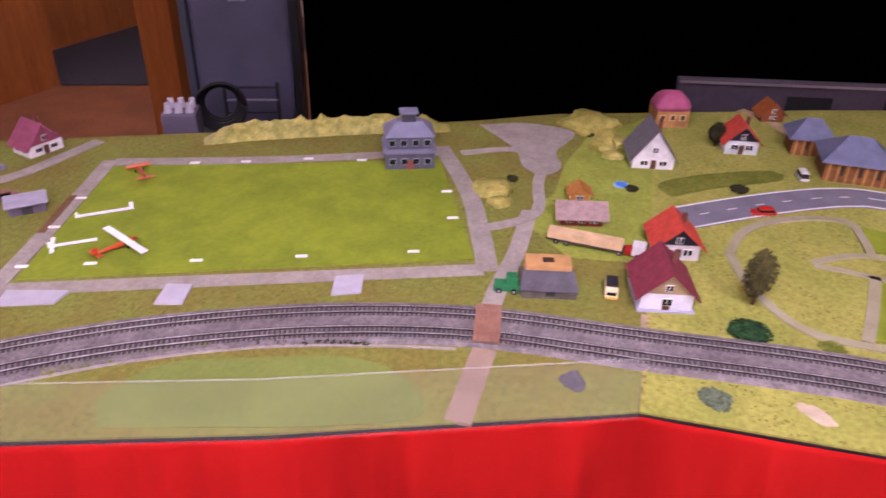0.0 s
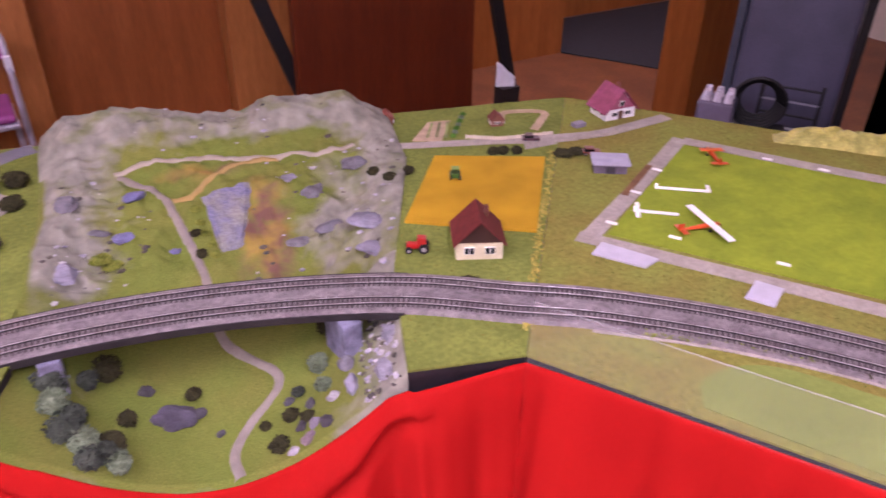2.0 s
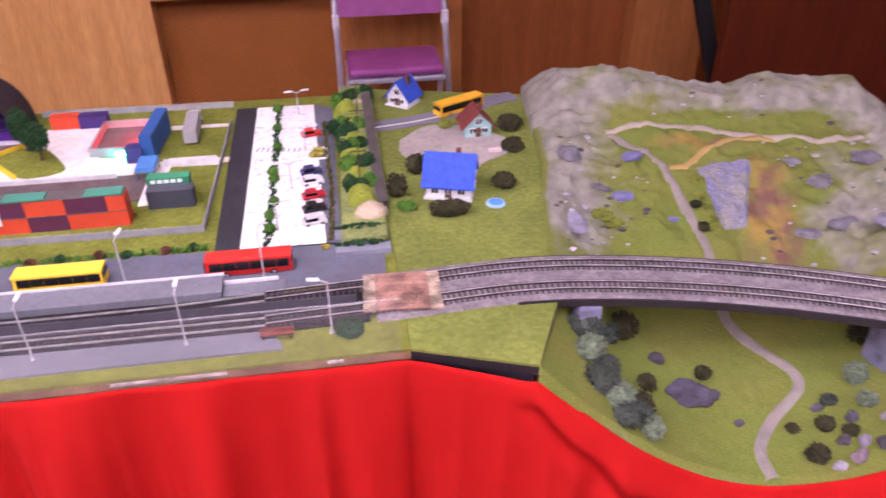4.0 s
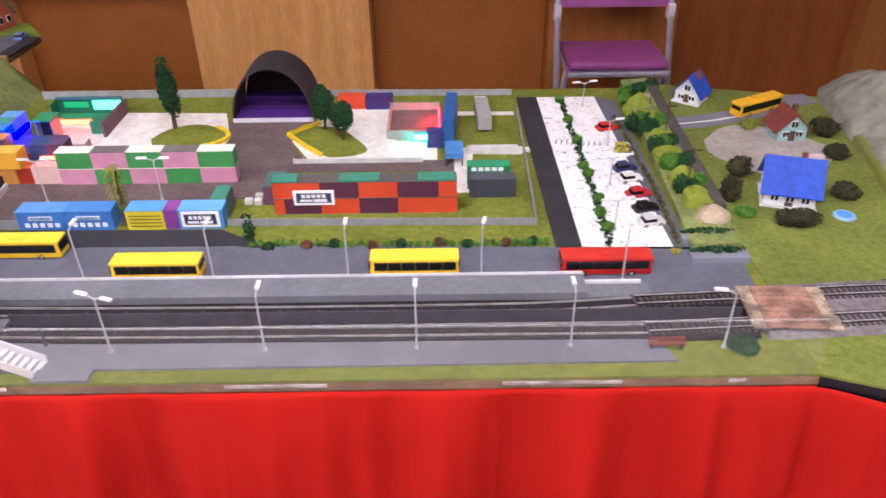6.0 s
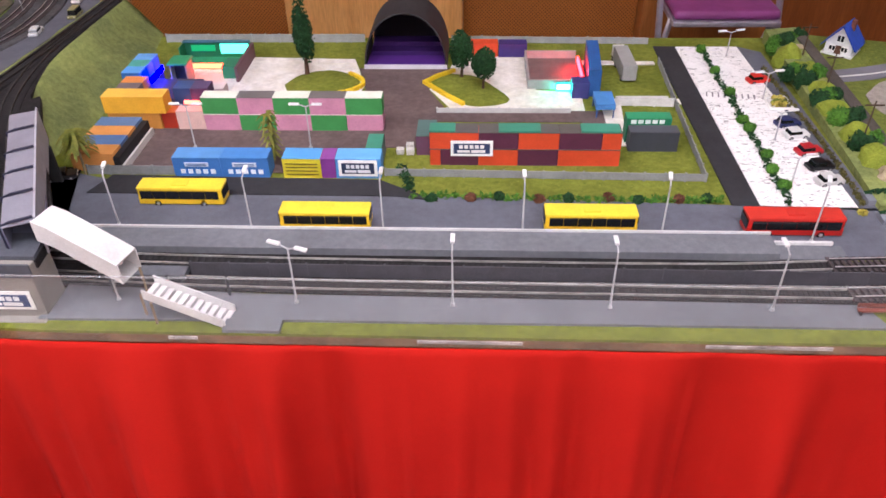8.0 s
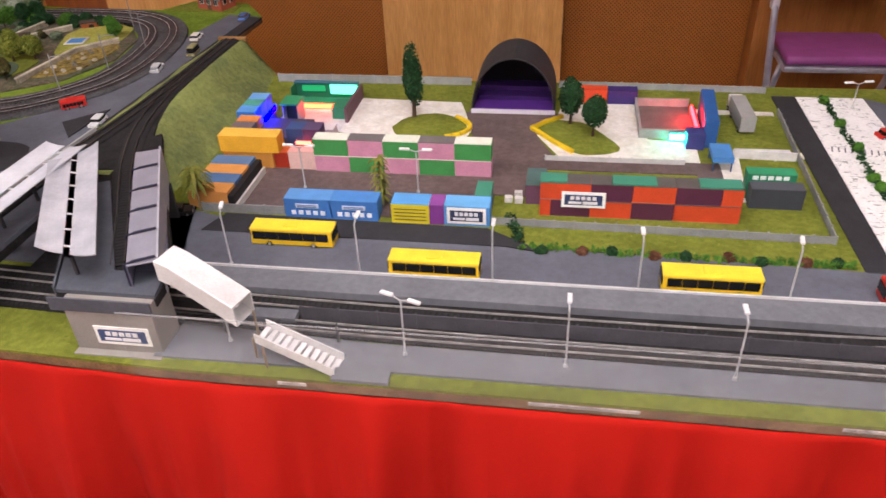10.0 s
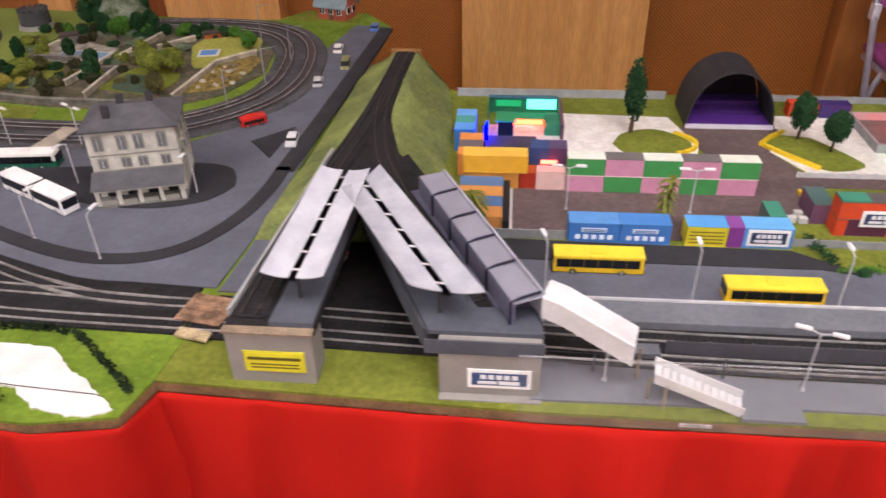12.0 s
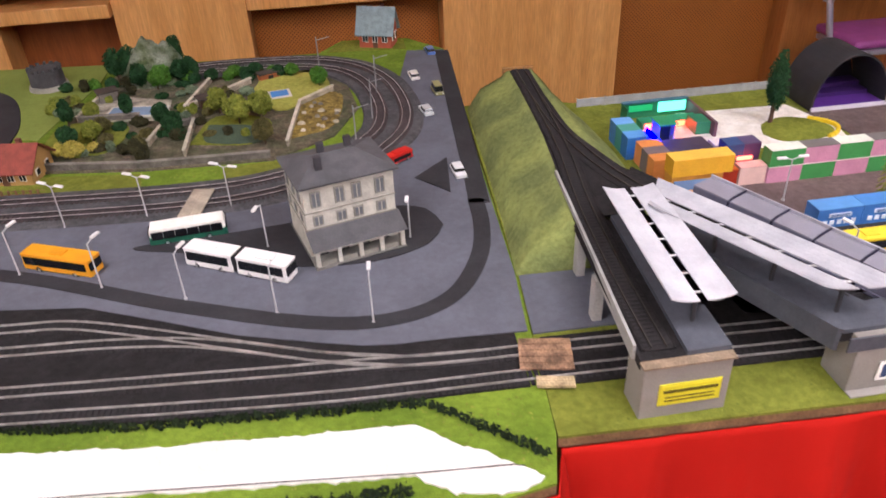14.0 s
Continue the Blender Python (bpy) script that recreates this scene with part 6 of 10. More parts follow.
    for a, b in ((-1.317, -1.278), (-1.213, -1.150), (-1.090, -1.032)):
        slab("roof_plate", a, b, 1.7165, 1.742, T + 0.0572, T + 0.0602, plain("3f8a72", 0.6), "flat teal plate on the roof of the checkered hall", "roof plate", 0.0004)
    for k, (x, y) in enumerate(((-1.366, 1.752), (-1.350, 1.750), (-1.352, 1.768))):
        slab("crate", x - 0.006, x + 0.006, y - 0.005, y + 0.005, T + 0.001, T + 0.010, plain("d6d4ce", 0.7, 0.15), "small white crate beside the container hall", "crate")
    slab("barrier", -1.331, -1.326, 1.815, 1.840, T + 0.001, T + 0.009, plain("e0bc1c", 0.6), "short yellow barrier block beside the hall", "barrier")
    container(-1.325, 1.775, T, 0.03, 0.055, 0.034, "6b4a62", roof="4f6a66", label="purple and grey container behind the hall")
    sign(-1.253, 1.7155, T + 0.018, 0.064, 0.026, "2b3a5e", "e8e8e8", SIGN_BARS, "white framed blue sign on the orange container hall")
    # container court on the left
    def block(x0, x1, y0, y1, z0, z1, c, roof, lab):
        return container((x0 + x1) / 2, (y0 + y1) / 2, T + z0, x1 - x0, y1 - y0, z1 - z0, c, roof=roof, label=lab + " in the container court")
    block(-1.866, -1.762, 1.826, 1.858, 0.0305, 0.061, "dca428", "e6b648", "yellow container stacked on another")
    block(-1.864, -1.776, 1.829, 1.858, 0.0, 0.030, "cf9040", "cf9040", "tan-yellow container on the ground")
    block(-1.774, -1.748, 1.832, 1.858, 0.0, 0.030, "a8321c", "d06428", "dark red container")
    block(-1.747, -1.7005, 1.828, 1.850, 0.0, 0.034, "dcb8ae", "e0b0a8", "salmon pink kiosk container")
    block(-1.757, -1.728, 1.861, 1.892, 0.0305, 0.060, "27406e", "38507c", "navy blue container")
    block(-1.7275, -1.698, 1.861, 1.892, 0.0305, 0.060, "54345a", "5a4a6a", "purple container")
    block(-1.757, -1.698, 1.861, 1.892, 0.0, 0.030, "5c4c5c", "5c4c5c", "dull violet container")
    patch("ground_court_floor", [(-1.832, 1.976), (-1.70, 1.976), (-1.70, 2.074), (-1.832, 2.074)], plain("d9d4cc", 0.8, 0.1), h=0.002, label="pale paved floor of the container court", category="pavement")
    block(-1.834, -1.745, 1.894, 1.975, 0.0, 0.026, "4c4250", "463e4a", "low dark violet container with a flat roof")
    block(-1.744, -1.695, 1.925, 1.952, 0.0, 0.030, "b8a0a4", "dfd2d2", "pale pink low container")
    for k, (c, lab) in enumerate((("d98a48", "orange"), ("6f6468", "mauve grey"), ("d98a48", "orange"))):
        block(-1.878, -1.838, 1.872 + 0.028 * k, 1.899 + 0.028 * k, 0.0, 0.040, c, c, lab + " container of the side row")
    # roof tones are the side colours brightened for light from above
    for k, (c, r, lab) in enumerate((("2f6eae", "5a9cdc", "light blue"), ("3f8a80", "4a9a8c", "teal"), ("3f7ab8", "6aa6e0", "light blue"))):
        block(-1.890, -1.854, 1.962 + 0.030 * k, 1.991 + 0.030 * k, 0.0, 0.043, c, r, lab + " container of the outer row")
    t = thing("kiosk", "green-roofed kiosk with a dark open front", "kiosk", pose(-1.800, 2.012, T))
    part("back_wall", boxed(-0.015, 0.015, 0.022, 0.024, 0, 0.042), plain("2f7a55", 0.6), t)
    for s in (-0.015, 0.0135):
        part("side_wall", boxed(s, s + 0.0015, -0.012, 0.022, 0, 0.042), plain("8f9494", 0.6), t)
    part("counter", boxed(-0.0135, 0.0135, -0.012, -0.010, 0, 0.012), plain("b8bcbc", 0.6), t)
    part("interior", boxed(-0.0133, 0.0133, 0.004, 0.0215, 0.001, 0.040), plain("1a2438", 0.7), t)
    part("roof", boxed(-0.018, 0.018, -0.016, 0.026, 0.042, 0.045), plain("2f9060", 0.6), t, "green flat roof")
    # bar with lit back
    t = thing("bar_stall", "long green bar stall with glowing teal back light", "stall", pose(-1.760, 2.075, T))
    gm = plain("22724e", 0.6)
    part("counter", boxed(-0.055, 0.060, 0, 0.030, 0, 0.014), plain("2c8a5e", 0.6), t)
    part("back_wall", boxed(-0.075, 0.060, 0.062, 0.065, 0, 0.032), gm, t)
    part("side_wall", boxed(-0.075, -0.073, 0.031, 0.061, 0, 0.032), gm, t)
    part("side_wall", boxed(0.0605, 0.066, -0.06, 0.065, 0, 0.030), plain("6a4a52", 0.6), t, "dark red side wall")
    part("roof_beam", boxed(-0.075, 0.060, 0.056, 0.066, 0.032, 0.035), plain("3c6a78", 0.6), t)
    part("light_strip", boxed(0.000, 0.056, 0.057, 0.060, 0.010, 0.029), led("led_teal", (0.10, 1.0, 0.62), 3.2), t, "glowing teal light strip")
    part("dim_strip", boxed(-0.060, -0.012, 0.0590, 0.0612, 0.014, 0.026), led("led_green", (0.0, 0.7, 0.2), 0.7), t, "faint green light strip")
    part("red_strip", boxed(-0.050, 0.030, -0.0025, -0.0004, 0.004, 0.013), led("led_red", (1.0, 0.022, 0.005), 45), t, "glowing red light strip")
    part("side_block", boxed(0.032, 0.060, -0.045, -0.004, 0, 0.026), plain("2c7a5a", 0.6), t)
    t = thing("light_bar", "blue light bar standing in the court", "light", pose(-1.838, 1.985, T))
    part("foot", boxed(-0.003, 0.003, -0.030, 0.030, 0, 0.027), plain("1c2a6a", 0.6), t)
    part("tube", boxed(0.0032, 0.0052, -0.030, 0.030, 0.027, 0.036), led("led_blue", (0.0, 0.001, 1.0), 75), t, "glowing blue tube")
    t = thing("light_bar", "red light bar over the salmon kiosk", "light", pose(-1.724, 1.856, T + 0.0345))
    part("tube", boxed(-0.016, 0.010, -0.002, 0.002, 0, 0.005), led("led_red_dim", (1.0, 0.12, 0.06), 8), t, "glowing red tube")
    # striped side row
    for k, (c, lab) in enumerate((("cf8f4c", "orange"), ("4c6c94", "dusty blue"), ("cf8f4c", "orange"), ("54749a", "dusty blue"))):
        container(-1.834, 1.707 + 0.031 * k, T, 0.068, 0.0304, 0.030, c, label=lab + " painted container in the side row")
    # right part of the park
    t = thing("light_bar", "teal light bar on the court wall", "light", pose(-1.082, 1.984, T))
    part("rail", boxed(-0.022, 0.022, 0, 0.0025, 0.002, 0.016), plain("2c6a66", 0.6), t)
    part("tube", boxed(-0.021, 0.021, -0.0032, -0.0004, 0.004, 0.013), led("led_aqua", (0.004, 1.0, 0.62), 130), t, "glowing teal tube")
    container(-1.035, 2.03, T, 0.022, 0.14, 0.05, "2a5c9a", rot=-4, label="tall blue container row in the park")
    t = thing("light_bar", "red light bar on the blue container", "light", pose(-1.052, 2.04, T))
    part("rail", boxed(-0.002, 0.0015, -0.05, 0.05, 0.0, 0.020), plain("5a2428", 0.6), t)
    part("tube", boxed(-0.0052, -0.0024, -0.05, 0.05, 0.012, 0.022), led("led_crimson", (1.0, 0.006, 0.005), 80), t, "glowing red tube")
    container(-1.064, 1.965, T, 0.03, 0.03, 0.03, "3a3c78", label="dark blue container in the park")
    container(-1.030, 1.90, T + 0.0165, 0.032, 0.052, 0.010, "4a86c4", label="bright blue canopy on posts in the park")
    for x, y in ((-1.044, 1.876), (-1.016, 1.876), (-1.044, 1.924), (-1.016, 1.924)):
        tagged(part("canopy_post", boxed(x - 0.001, x + 0.001, y - 0.001, y + 0.001, T, T + 0.017), plain("2c4a78", 0.6)), "thin blue post under the canopy", "post", "canopy posts")
    t = thing("walled_yard", "grey walled court with an open top", "yard", pose(-1.105, 2.06, T))
    for a in ((-0.05, 0.05, -0.07, -0.066), (-0.05, 0.05, 0.066, 0.07), (-0.05, -0.046, -0.066, 0.066)):
        part("wall", boxed(*a, 0, 0.018), plain("9a9a98", 0.85, 0.1), t)
    part("floor", boxed(-0.046, 0.05, -0.066, 0.066, 0, 0.003), plain("66605e", 0.85, 0.1), t)
    container(-0.970, 1.775, T, 0.076, 0.024, 0.034, "3c4048", roof="4c5058", label="dark grey container beside the hall")
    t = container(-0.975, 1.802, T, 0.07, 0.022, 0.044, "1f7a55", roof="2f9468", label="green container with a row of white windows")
    for k in range(5):
        part("window", boxed(-0.028 + k * 0.011, -0.020 + k * 0.011, -0.0118, -0.0108, 0.035, 0.041), plain("e4f0ea", 0.4), t)
    for c, x, y in (("cf4a24", -1.235, 2.150), ("3a2a6a", -1.178, 2.147)):
        container(x, y, T, 0.055, 0.026, 0.028, c, label="orange container at the rear of the park" if c == "cf4a24" else "purple container at the rear of the park")
    t = thing("truck", "grey and white lorry parked on the grass", "truck", pose(-0.970, 2.06, T, 0, 0, 272))
    part("box_body", boxed(-0.055, 0.045, -0.013, 0.013, 0.006, 0.034, bevel=0.001), plain("9a9a98", 0.6), t)
    part("cab", boxed(-0.075, -0.056, -0.012, 0.012, 0.005, 0.028, bevel=0.002), plain("e6e4e0", 0.4), t)
    part("windscreen", boxed(-0.0757, -0.0745, -0.010, 0.010, 0.015, 0.025), GLASS, t)
    for sx in (-0.062, -0.03, 0.03):
        for sy in (-0.011, 0.011):
            wheel(t, sx, sy, 0.005)
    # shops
    # same-hue roofs are brightened side colours, standing for light on top
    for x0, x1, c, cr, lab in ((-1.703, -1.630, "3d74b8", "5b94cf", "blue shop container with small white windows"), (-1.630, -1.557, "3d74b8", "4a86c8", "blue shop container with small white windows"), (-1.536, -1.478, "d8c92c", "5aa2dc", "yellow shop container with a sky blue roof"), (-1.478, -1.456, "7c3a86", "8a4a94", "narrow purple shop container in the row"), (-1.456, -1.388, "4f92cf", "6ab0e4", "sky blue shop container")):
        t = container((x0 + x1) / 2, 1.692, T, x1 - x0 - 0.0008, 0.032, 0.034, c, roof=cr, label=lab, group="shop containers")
        if c == "3d74b8":
            for k in range(5):
                part("window", boxed(-0.026 + k * 0.0115, -0.019 + k * 0.0115, -0.0166, -0.0155, 0.007, 0.014), plain("e8f0f6", 0.4), t)
            part("name_board", boxed(-0.018, 0.018, -0.0168, -0.0158, 0.019, 0.026), plain("c9d6e4", 0.6), t)
            for k in range(2):
                part("line", boxed(-0.015, 0.015, -0.0174, -0.0166, 0.0205 + k * 0.0026, 0.0216 + k * 0.0026), plain("3a5a8a", 0.6), t)
        if c == "d8c92c":
            for k in range(4):
                part("line", boxed(-0.024, 0.024, -0.0166, -0.0158, 0.006 + k * 0.006, 0.0072 + k * 0.006), plain("4a4420", 0.6), t)
    sign(-1.422, 1.6755, T + 0.005, 0.058, 0.027, "24324e", "e4e6ea", SIGN_BARS, "dark blue sign board on a shop container")
    container(-1.402, 1.732, T, 0.024, 0.045, 0.034, "5a6a66", roof="3f8a72", label="grey-green container at the yard entrance")
    t = thing("ramp", "black loading bay wall with a white kerb board", "ramp", pose(-1.793, 1.750, T))
    part("deck", boxed(-0.0065, 0.004, -0.062, 0.062, 0, 0.026, bevel=0.001), plain("1c1c1f", 0.7), t)
    part("side", boxed(0.0046, 0.0085, -0.066, 0.062, 0, 0.012), plain("c9c6c0", 0.7), t)
    # vehicles on the road
    Y = "e8c022"
    bus(-1.666, 1.610, 0, Y, length=0.123, h=0.031, label="yellow city bus at the shops", group="yellow buses", roof="f0d63c")
    bus(-1.449, 1.552, 180, Y, length=0.123, h=0.031, label="yellow city bus behind the platform", group="yellow buses", roof="f0d63c")
    bus(-1.092, 1.553, 180, Y, length=0.123, h=0.031, label="yellow city bus behind the platform", group="yellow buses", roof="f0d63c")
    bus(-0.827, 1.550, 180, "c4251c", h=0.031, length=0.125, roof="c8382c", label="red city bus at the end of the platform", low="b02018")
    car(-1.877, 1.668, 20, "141416", "black car under the embankment")
    for (x, y), c, lab in zip(((-0.734, 2.022), (-0.735, 1.852), (-0.734, 1.813), (-0.732, 1.760), (-0.731, 1.714), (-0.732, 1.672)), ("c8281e", "28305a", "d8d8d6", "a8222a", "18191c", "c4c4c2"), ("bright red", "dark blue", "white", "wine red", "black", "silver")):
        car(x, y, 12, c, f"{lab} car parked on the white ground", group="parked cars", length=0.040)
    for x, y, r in ((-1.74, 1.548, 15), (-1.551, 1.540, 0), (-1.37, 1.538, 0), (-1.183, 1.534, 0), (-1.000, 1.531, -10), (-0.806, 1.527, -20)):
        street_lamp(x, y, r, 0.083)
    for x in (-1.271, -1.086, -0.899):
        street_lamp(x, 1.387, 0, 0.082, z=T + 0.003)
    street_lamp(-1.458, 1.387, 70, 0.082, True, z=T + 0.003)
    street_lamp(-0.712, 1.385, 80, 0.082)
    street_lamp(-1.676, 1.388, 70, 0.060, True, z=T + 0.003)
    for x in (-1.701, -1.512):
        street_lamp(x, 1.768, 90, 0.074, True)
    for x, y in ((-0.79, 1.66), (-0.76, 2.14), (-0.745, 1.95), (-0.77, 1.80)):
        street_lamp(x, y, 100, 0.05, True)
    t = thing("bench", "brown wooden platform bench", "bench", pose(-0.783, 1.382, T + 0.003))
    part("seat", boxed(-0.022, 0.022, -0.003, 0.003, 0.006, 0.008), plain("7a3c2c", 0.7), t)
    part("backrest", boxed(-0.022, 0.022, 0.003, 0.0042, 0.009, 0.014), plain("7a3c2c", 0.7), t)
    for s in (-0.018, 0.018):
        part("leg", boxed(s - 0.001, s + 0.001, -0.003, 0.003, 0, 0.0062), plain("333336", 0.6), t)
    # planting
    hedge([(-1.334, 1.624), (-1.20, 1.621), (-1.05, 1.619), (-0.90, 1.618)], 0.014, 0.011, "leaf_mid", "low clumpy hedge with red tufts along the bus road")
    hedge([(-1.36, 1.70), (-1.34, 1.64)], 0.02, 0.016, "leaf_dark", "dark green shrubs at the yard corner")
    hedge([(-0.800, 2.186), (-0.802, 2.0), (-0.803, 1.78), (-0.808, 1.615)], 0.014, 0.010, "leaf_dark", "narrow green planting strip in the parking")
    for k, y in enumerate((2.16, 2.06, 1.965, 1.86, 1.83, 1.745, 1.70, 1.655)):
        bush(-0.802 + 0.003 * (k % 3 - 1), y, 0.009, 0.015, "leaf_mid", T + 0.001, "fresh green clump in the planting strip", seed=k)
    hedge([(-0.708, 2.08), (-0.703, 1.885), (-0.701, 1.79), (-0.702, 1.706), (-0.706, 1.615)], 0.009, 0.009, "leaf_moss", "narrow olive hedge along the parking cars")
    bush(-0.716, 1.592, 0.006, 0.006, "leaf_yellow", T + 0.001, "small orange flowering shrub at the parking corner")
    for k in range(9):
        bush(-1.31 + 0.049 * k + 0.008 * (k % 2), 1.616 + 0.003 * (k % 3), 0.008, 0.010, "leaf_rust" if k % 2 else "leaf_dark", T + 0.001, "red-brown tuft in the low hedge" if k % 2 else "dark green tuft in the low hedge", seed=k)
    for k in range(9):
        structure(part("bay_line", boxed(-0.0012, 0.0012, -0.009, 0.009, T + 0.0015, T + 0.0026, pose(-0.838 + 0.010 * k, 1.968 - 0.0015 * k, 0, 0, 0, -12)), plain("77757a", 0.8)), "thin grey line of a parking bay", "road marking")
    t = thing("flower_bed", "small yellow-green flower bed with a white kerb", "flower bed", pose(-0.724, 1.932, T + 0.002))
    for x0, x1, y0, y1 in ((-0.020, 0.020, -0.024, -0.021), (-0.020, 0.020, 0.021, 0.024), (-0.020, -0.017, -0.0208, 0.0208), (0.017, 0.020, -0.0208, 0.0208)):
        part("kerb", boxed(x0, x1, y0, y1, 0, 0.003), plain("e6e4e0", 0.7), t)
    for k, y in enumerate((-0.012, 0.0, 0.012)):
        part("shrub", leaves(bmesh.new(), (0.003 * (k - 1), y, 0.003), (0.014, 0.007, 0.005), 60, 0.004, random.Random(5 + k)), M["leaf_yellow" if k != 1 else "leaf_olive"], t)
    # planted bank
    bm = bmesh.new()
    prism(bm, [(-0.690, 1.60), (-0.618, 1.60), (-0.608, 2.22), (-0.668, 2.22)], T - 0.001, [T + 0.010, T + 0.012, T + 0.03, T + 0.026])
    structure(part("ground_bank_right", bm, M["grass_bank"]), "raised planted bank beside the parking", "ground")
    bm = prism(bmesh.new(), [(-0.628, 1.70), (-0.608, 1.70), (-0.604, 2.19), (-0.624, 2.19)], T, [T + 0.0165, T + 0.0168, T + 0.0325, T + 0.0318])
    structure(part("path_bank", bm, mat("path_umber", "57514c", 0.9, "4a4540", 30, 0.2, 600, 0.4)), "dark earth path along the planted bank", "path")
    lime = mat("moss_lime", "8d9a38", 0.95, "7a8630", 40, 0.2, 500, 0.8, spec=0.1, dist=0.003)
    rng = random.Random(8)
    for k, (x, y) in enumerate(((-0.660, 2.094), (-0.650, 2.035), (-0.650, 1.948), (-0.652, 1.872), (-0.654, 1.790), (-0.652, 1.716))):
        boulder(x, y, T + 0.006, 0.024 + 0.004 * rng.random(), 0.026 + 0.008 * rng.random(), lime, "lime-green mossy hummock on the planted bank", k, "hummock", 1.1, 0)
    for k, (x, y) in enumerate(((-0.682, 2.012), (-0.672, 2.134), (-0.664, 1.985), (-0.664, 1.905), (-0.660, 1.828), (-0.660, 1.750), (-0.640, 2.165))):
        for d in range(3):
            bush(x + 0.016 * d - 0.006, y + 0.008 * d + rng.gauss(0, 0.003), 0.014 + 0.005 * rng.random(), 0.026 + 0.010 * rng.random(), ("leaf_dark", "leaf_mid", "leaf_dark")[(k + d) % 3], T + 0.008, "dark green shrub on the planted bank", seed=k * 3 + d)
    for x, y, r in ((-0.640, 1.676, 0.026), (-0.628, 2.125, 0.022)):
        boulder(x, y, T + 0.008, r, 0.022, plain("b8a78c", 0.9, 0.15), "beige boulder on the planted bank")
    for x, y in ((-0.636, 2.09), (-0.642, 1.95), (-0.650, 1.77)):
        t = thing("power_pole", "thin dark wooden power pole", "pole", pose(x, y, T + 0.02), "power poles")
        part("pole", cyl(bmesh.new(), (0, 0, 0), (0, 0, 0.065), 0.0014, 0.0011, 6), plain("4a3a2c", 0.8), t)
        part("crossarm", boxed(-0.014, 0.014, -0.0008, 0.0008, 0.057, 0.059), plain("4a3a2c", 0.8), t)
    for y0 in (1.575, 1.625):
        t = thing("planter", "low grey planter box with dark hedge", "planter", pose(-0.658, y0, T))
        part("box", boxed(-0.042, 0.042, -0.012, 0.012, 0, 0.010), plain("7e828c", 0.8), t)
        part("hedge", leaves(bmesh.new(), (0, 0.006, 0.013), (0.04, 0.006, 0.006), 160, 0.0035, random.Random(3)), M["leaf_dark"], t)
    # level crossing on the seam
    c = thing("level_crossing", "brown planked level crossing with pale ends over both tracks", "crossing", pose(-0.612, 1.448, T + 0.0105, 0, 0, -3))
    for k in range(8):
        part("plank", boxed(-0.037, 0.037, -0.043 + k * 0.0108, -0.0330 + k * 0.0108, 0, 0.0026), plain("a87f6c", 0.85, 0.3), c)
    for s in (-1, 1):
        part("end_board", boxed(s * 0.046 - 0.0085, s * 0.046 + 0.0085, -0.045, 0.043, 0, 0.0022), plain("c0ab92", 0.85, 0.35), c, "pale scuffed end board")
    c = thing("level_crossing", "brown planked level crossing with a pale front strip", "crossing", pose(-2.170, 1.474, T + 0.0064, 0, 0, -11))
    for k in range(5):
        part("plank", boxed(-0.036, 0.028, -0.024 + k * 0.0112, -0.0136 + k * 0.0112, 0, 0.0022), plain("b08a6c", 0.85, 0.35), c)
    for k in range(2):
        part("front_plank", boxed(-0.018, 0.026, -0.052 + k * 0.0085, -0.0442 + k * 0.0085, -0.002, 0.002), plain("cdb78e", 0.8, 0.3), c, "pale worn front plank")


park()


# ==== acrylic screens ====
def acrylic_screens():
    """Clear sheets along the front of two boards; a pale tone stands for haze."""
    sheet = mat("hazed_acrylic", "c9c9cc", 0.35, None, 6, 0.05, 200, 0.0, spec=0.3)
    # low alpha over pale grey paints the milky reflection haze
    sheet.node_tree.nodes["Principled BSDF"].inputs["Alpha"].default_value = 0.045
    cut = mat("acrylic_edge", "d0d0d2", 0.3, None, 20, 0.05, 200, 0.0, spec=0.4)
    cut.node_tree.nodes["Principled BSDF"].inputs["Alpha"].default_value = 0.22
    for a, b, h in (((-1.775, 1.3315), (-1.20, 1.3315), 0.084), ((-1.198, 1.3315), (-0.625, 1.3315), 0.084), ((0.240, 1.047), (0.469, 0.639), 0.098), ((0.470, 0.637), (0.745, 0.202), 0.098)):
        p, q = Vector((*a, T)), Vector((*b, T))
        d = q - p
        t = thing("acrylic_screen", "clear acrylic sheet along the front of the board, haze put in as a pale tone", "screen", Matrix.Translation(p) @ Matrix.Rotation(math.atan2(d.y, d.x), 4, "Z"), "acrylic screens")
        part("sheet", boxed(0, d.length, -0.001, 0.001, -0.010, h), sheet, t).visible_shadow = False
        part("top_edge", boxed(0, d.length, -0.001, 0.001, h + 0.0002, h + 0.0014), cut, t, "bright cut top edge")


acrylic_screens()


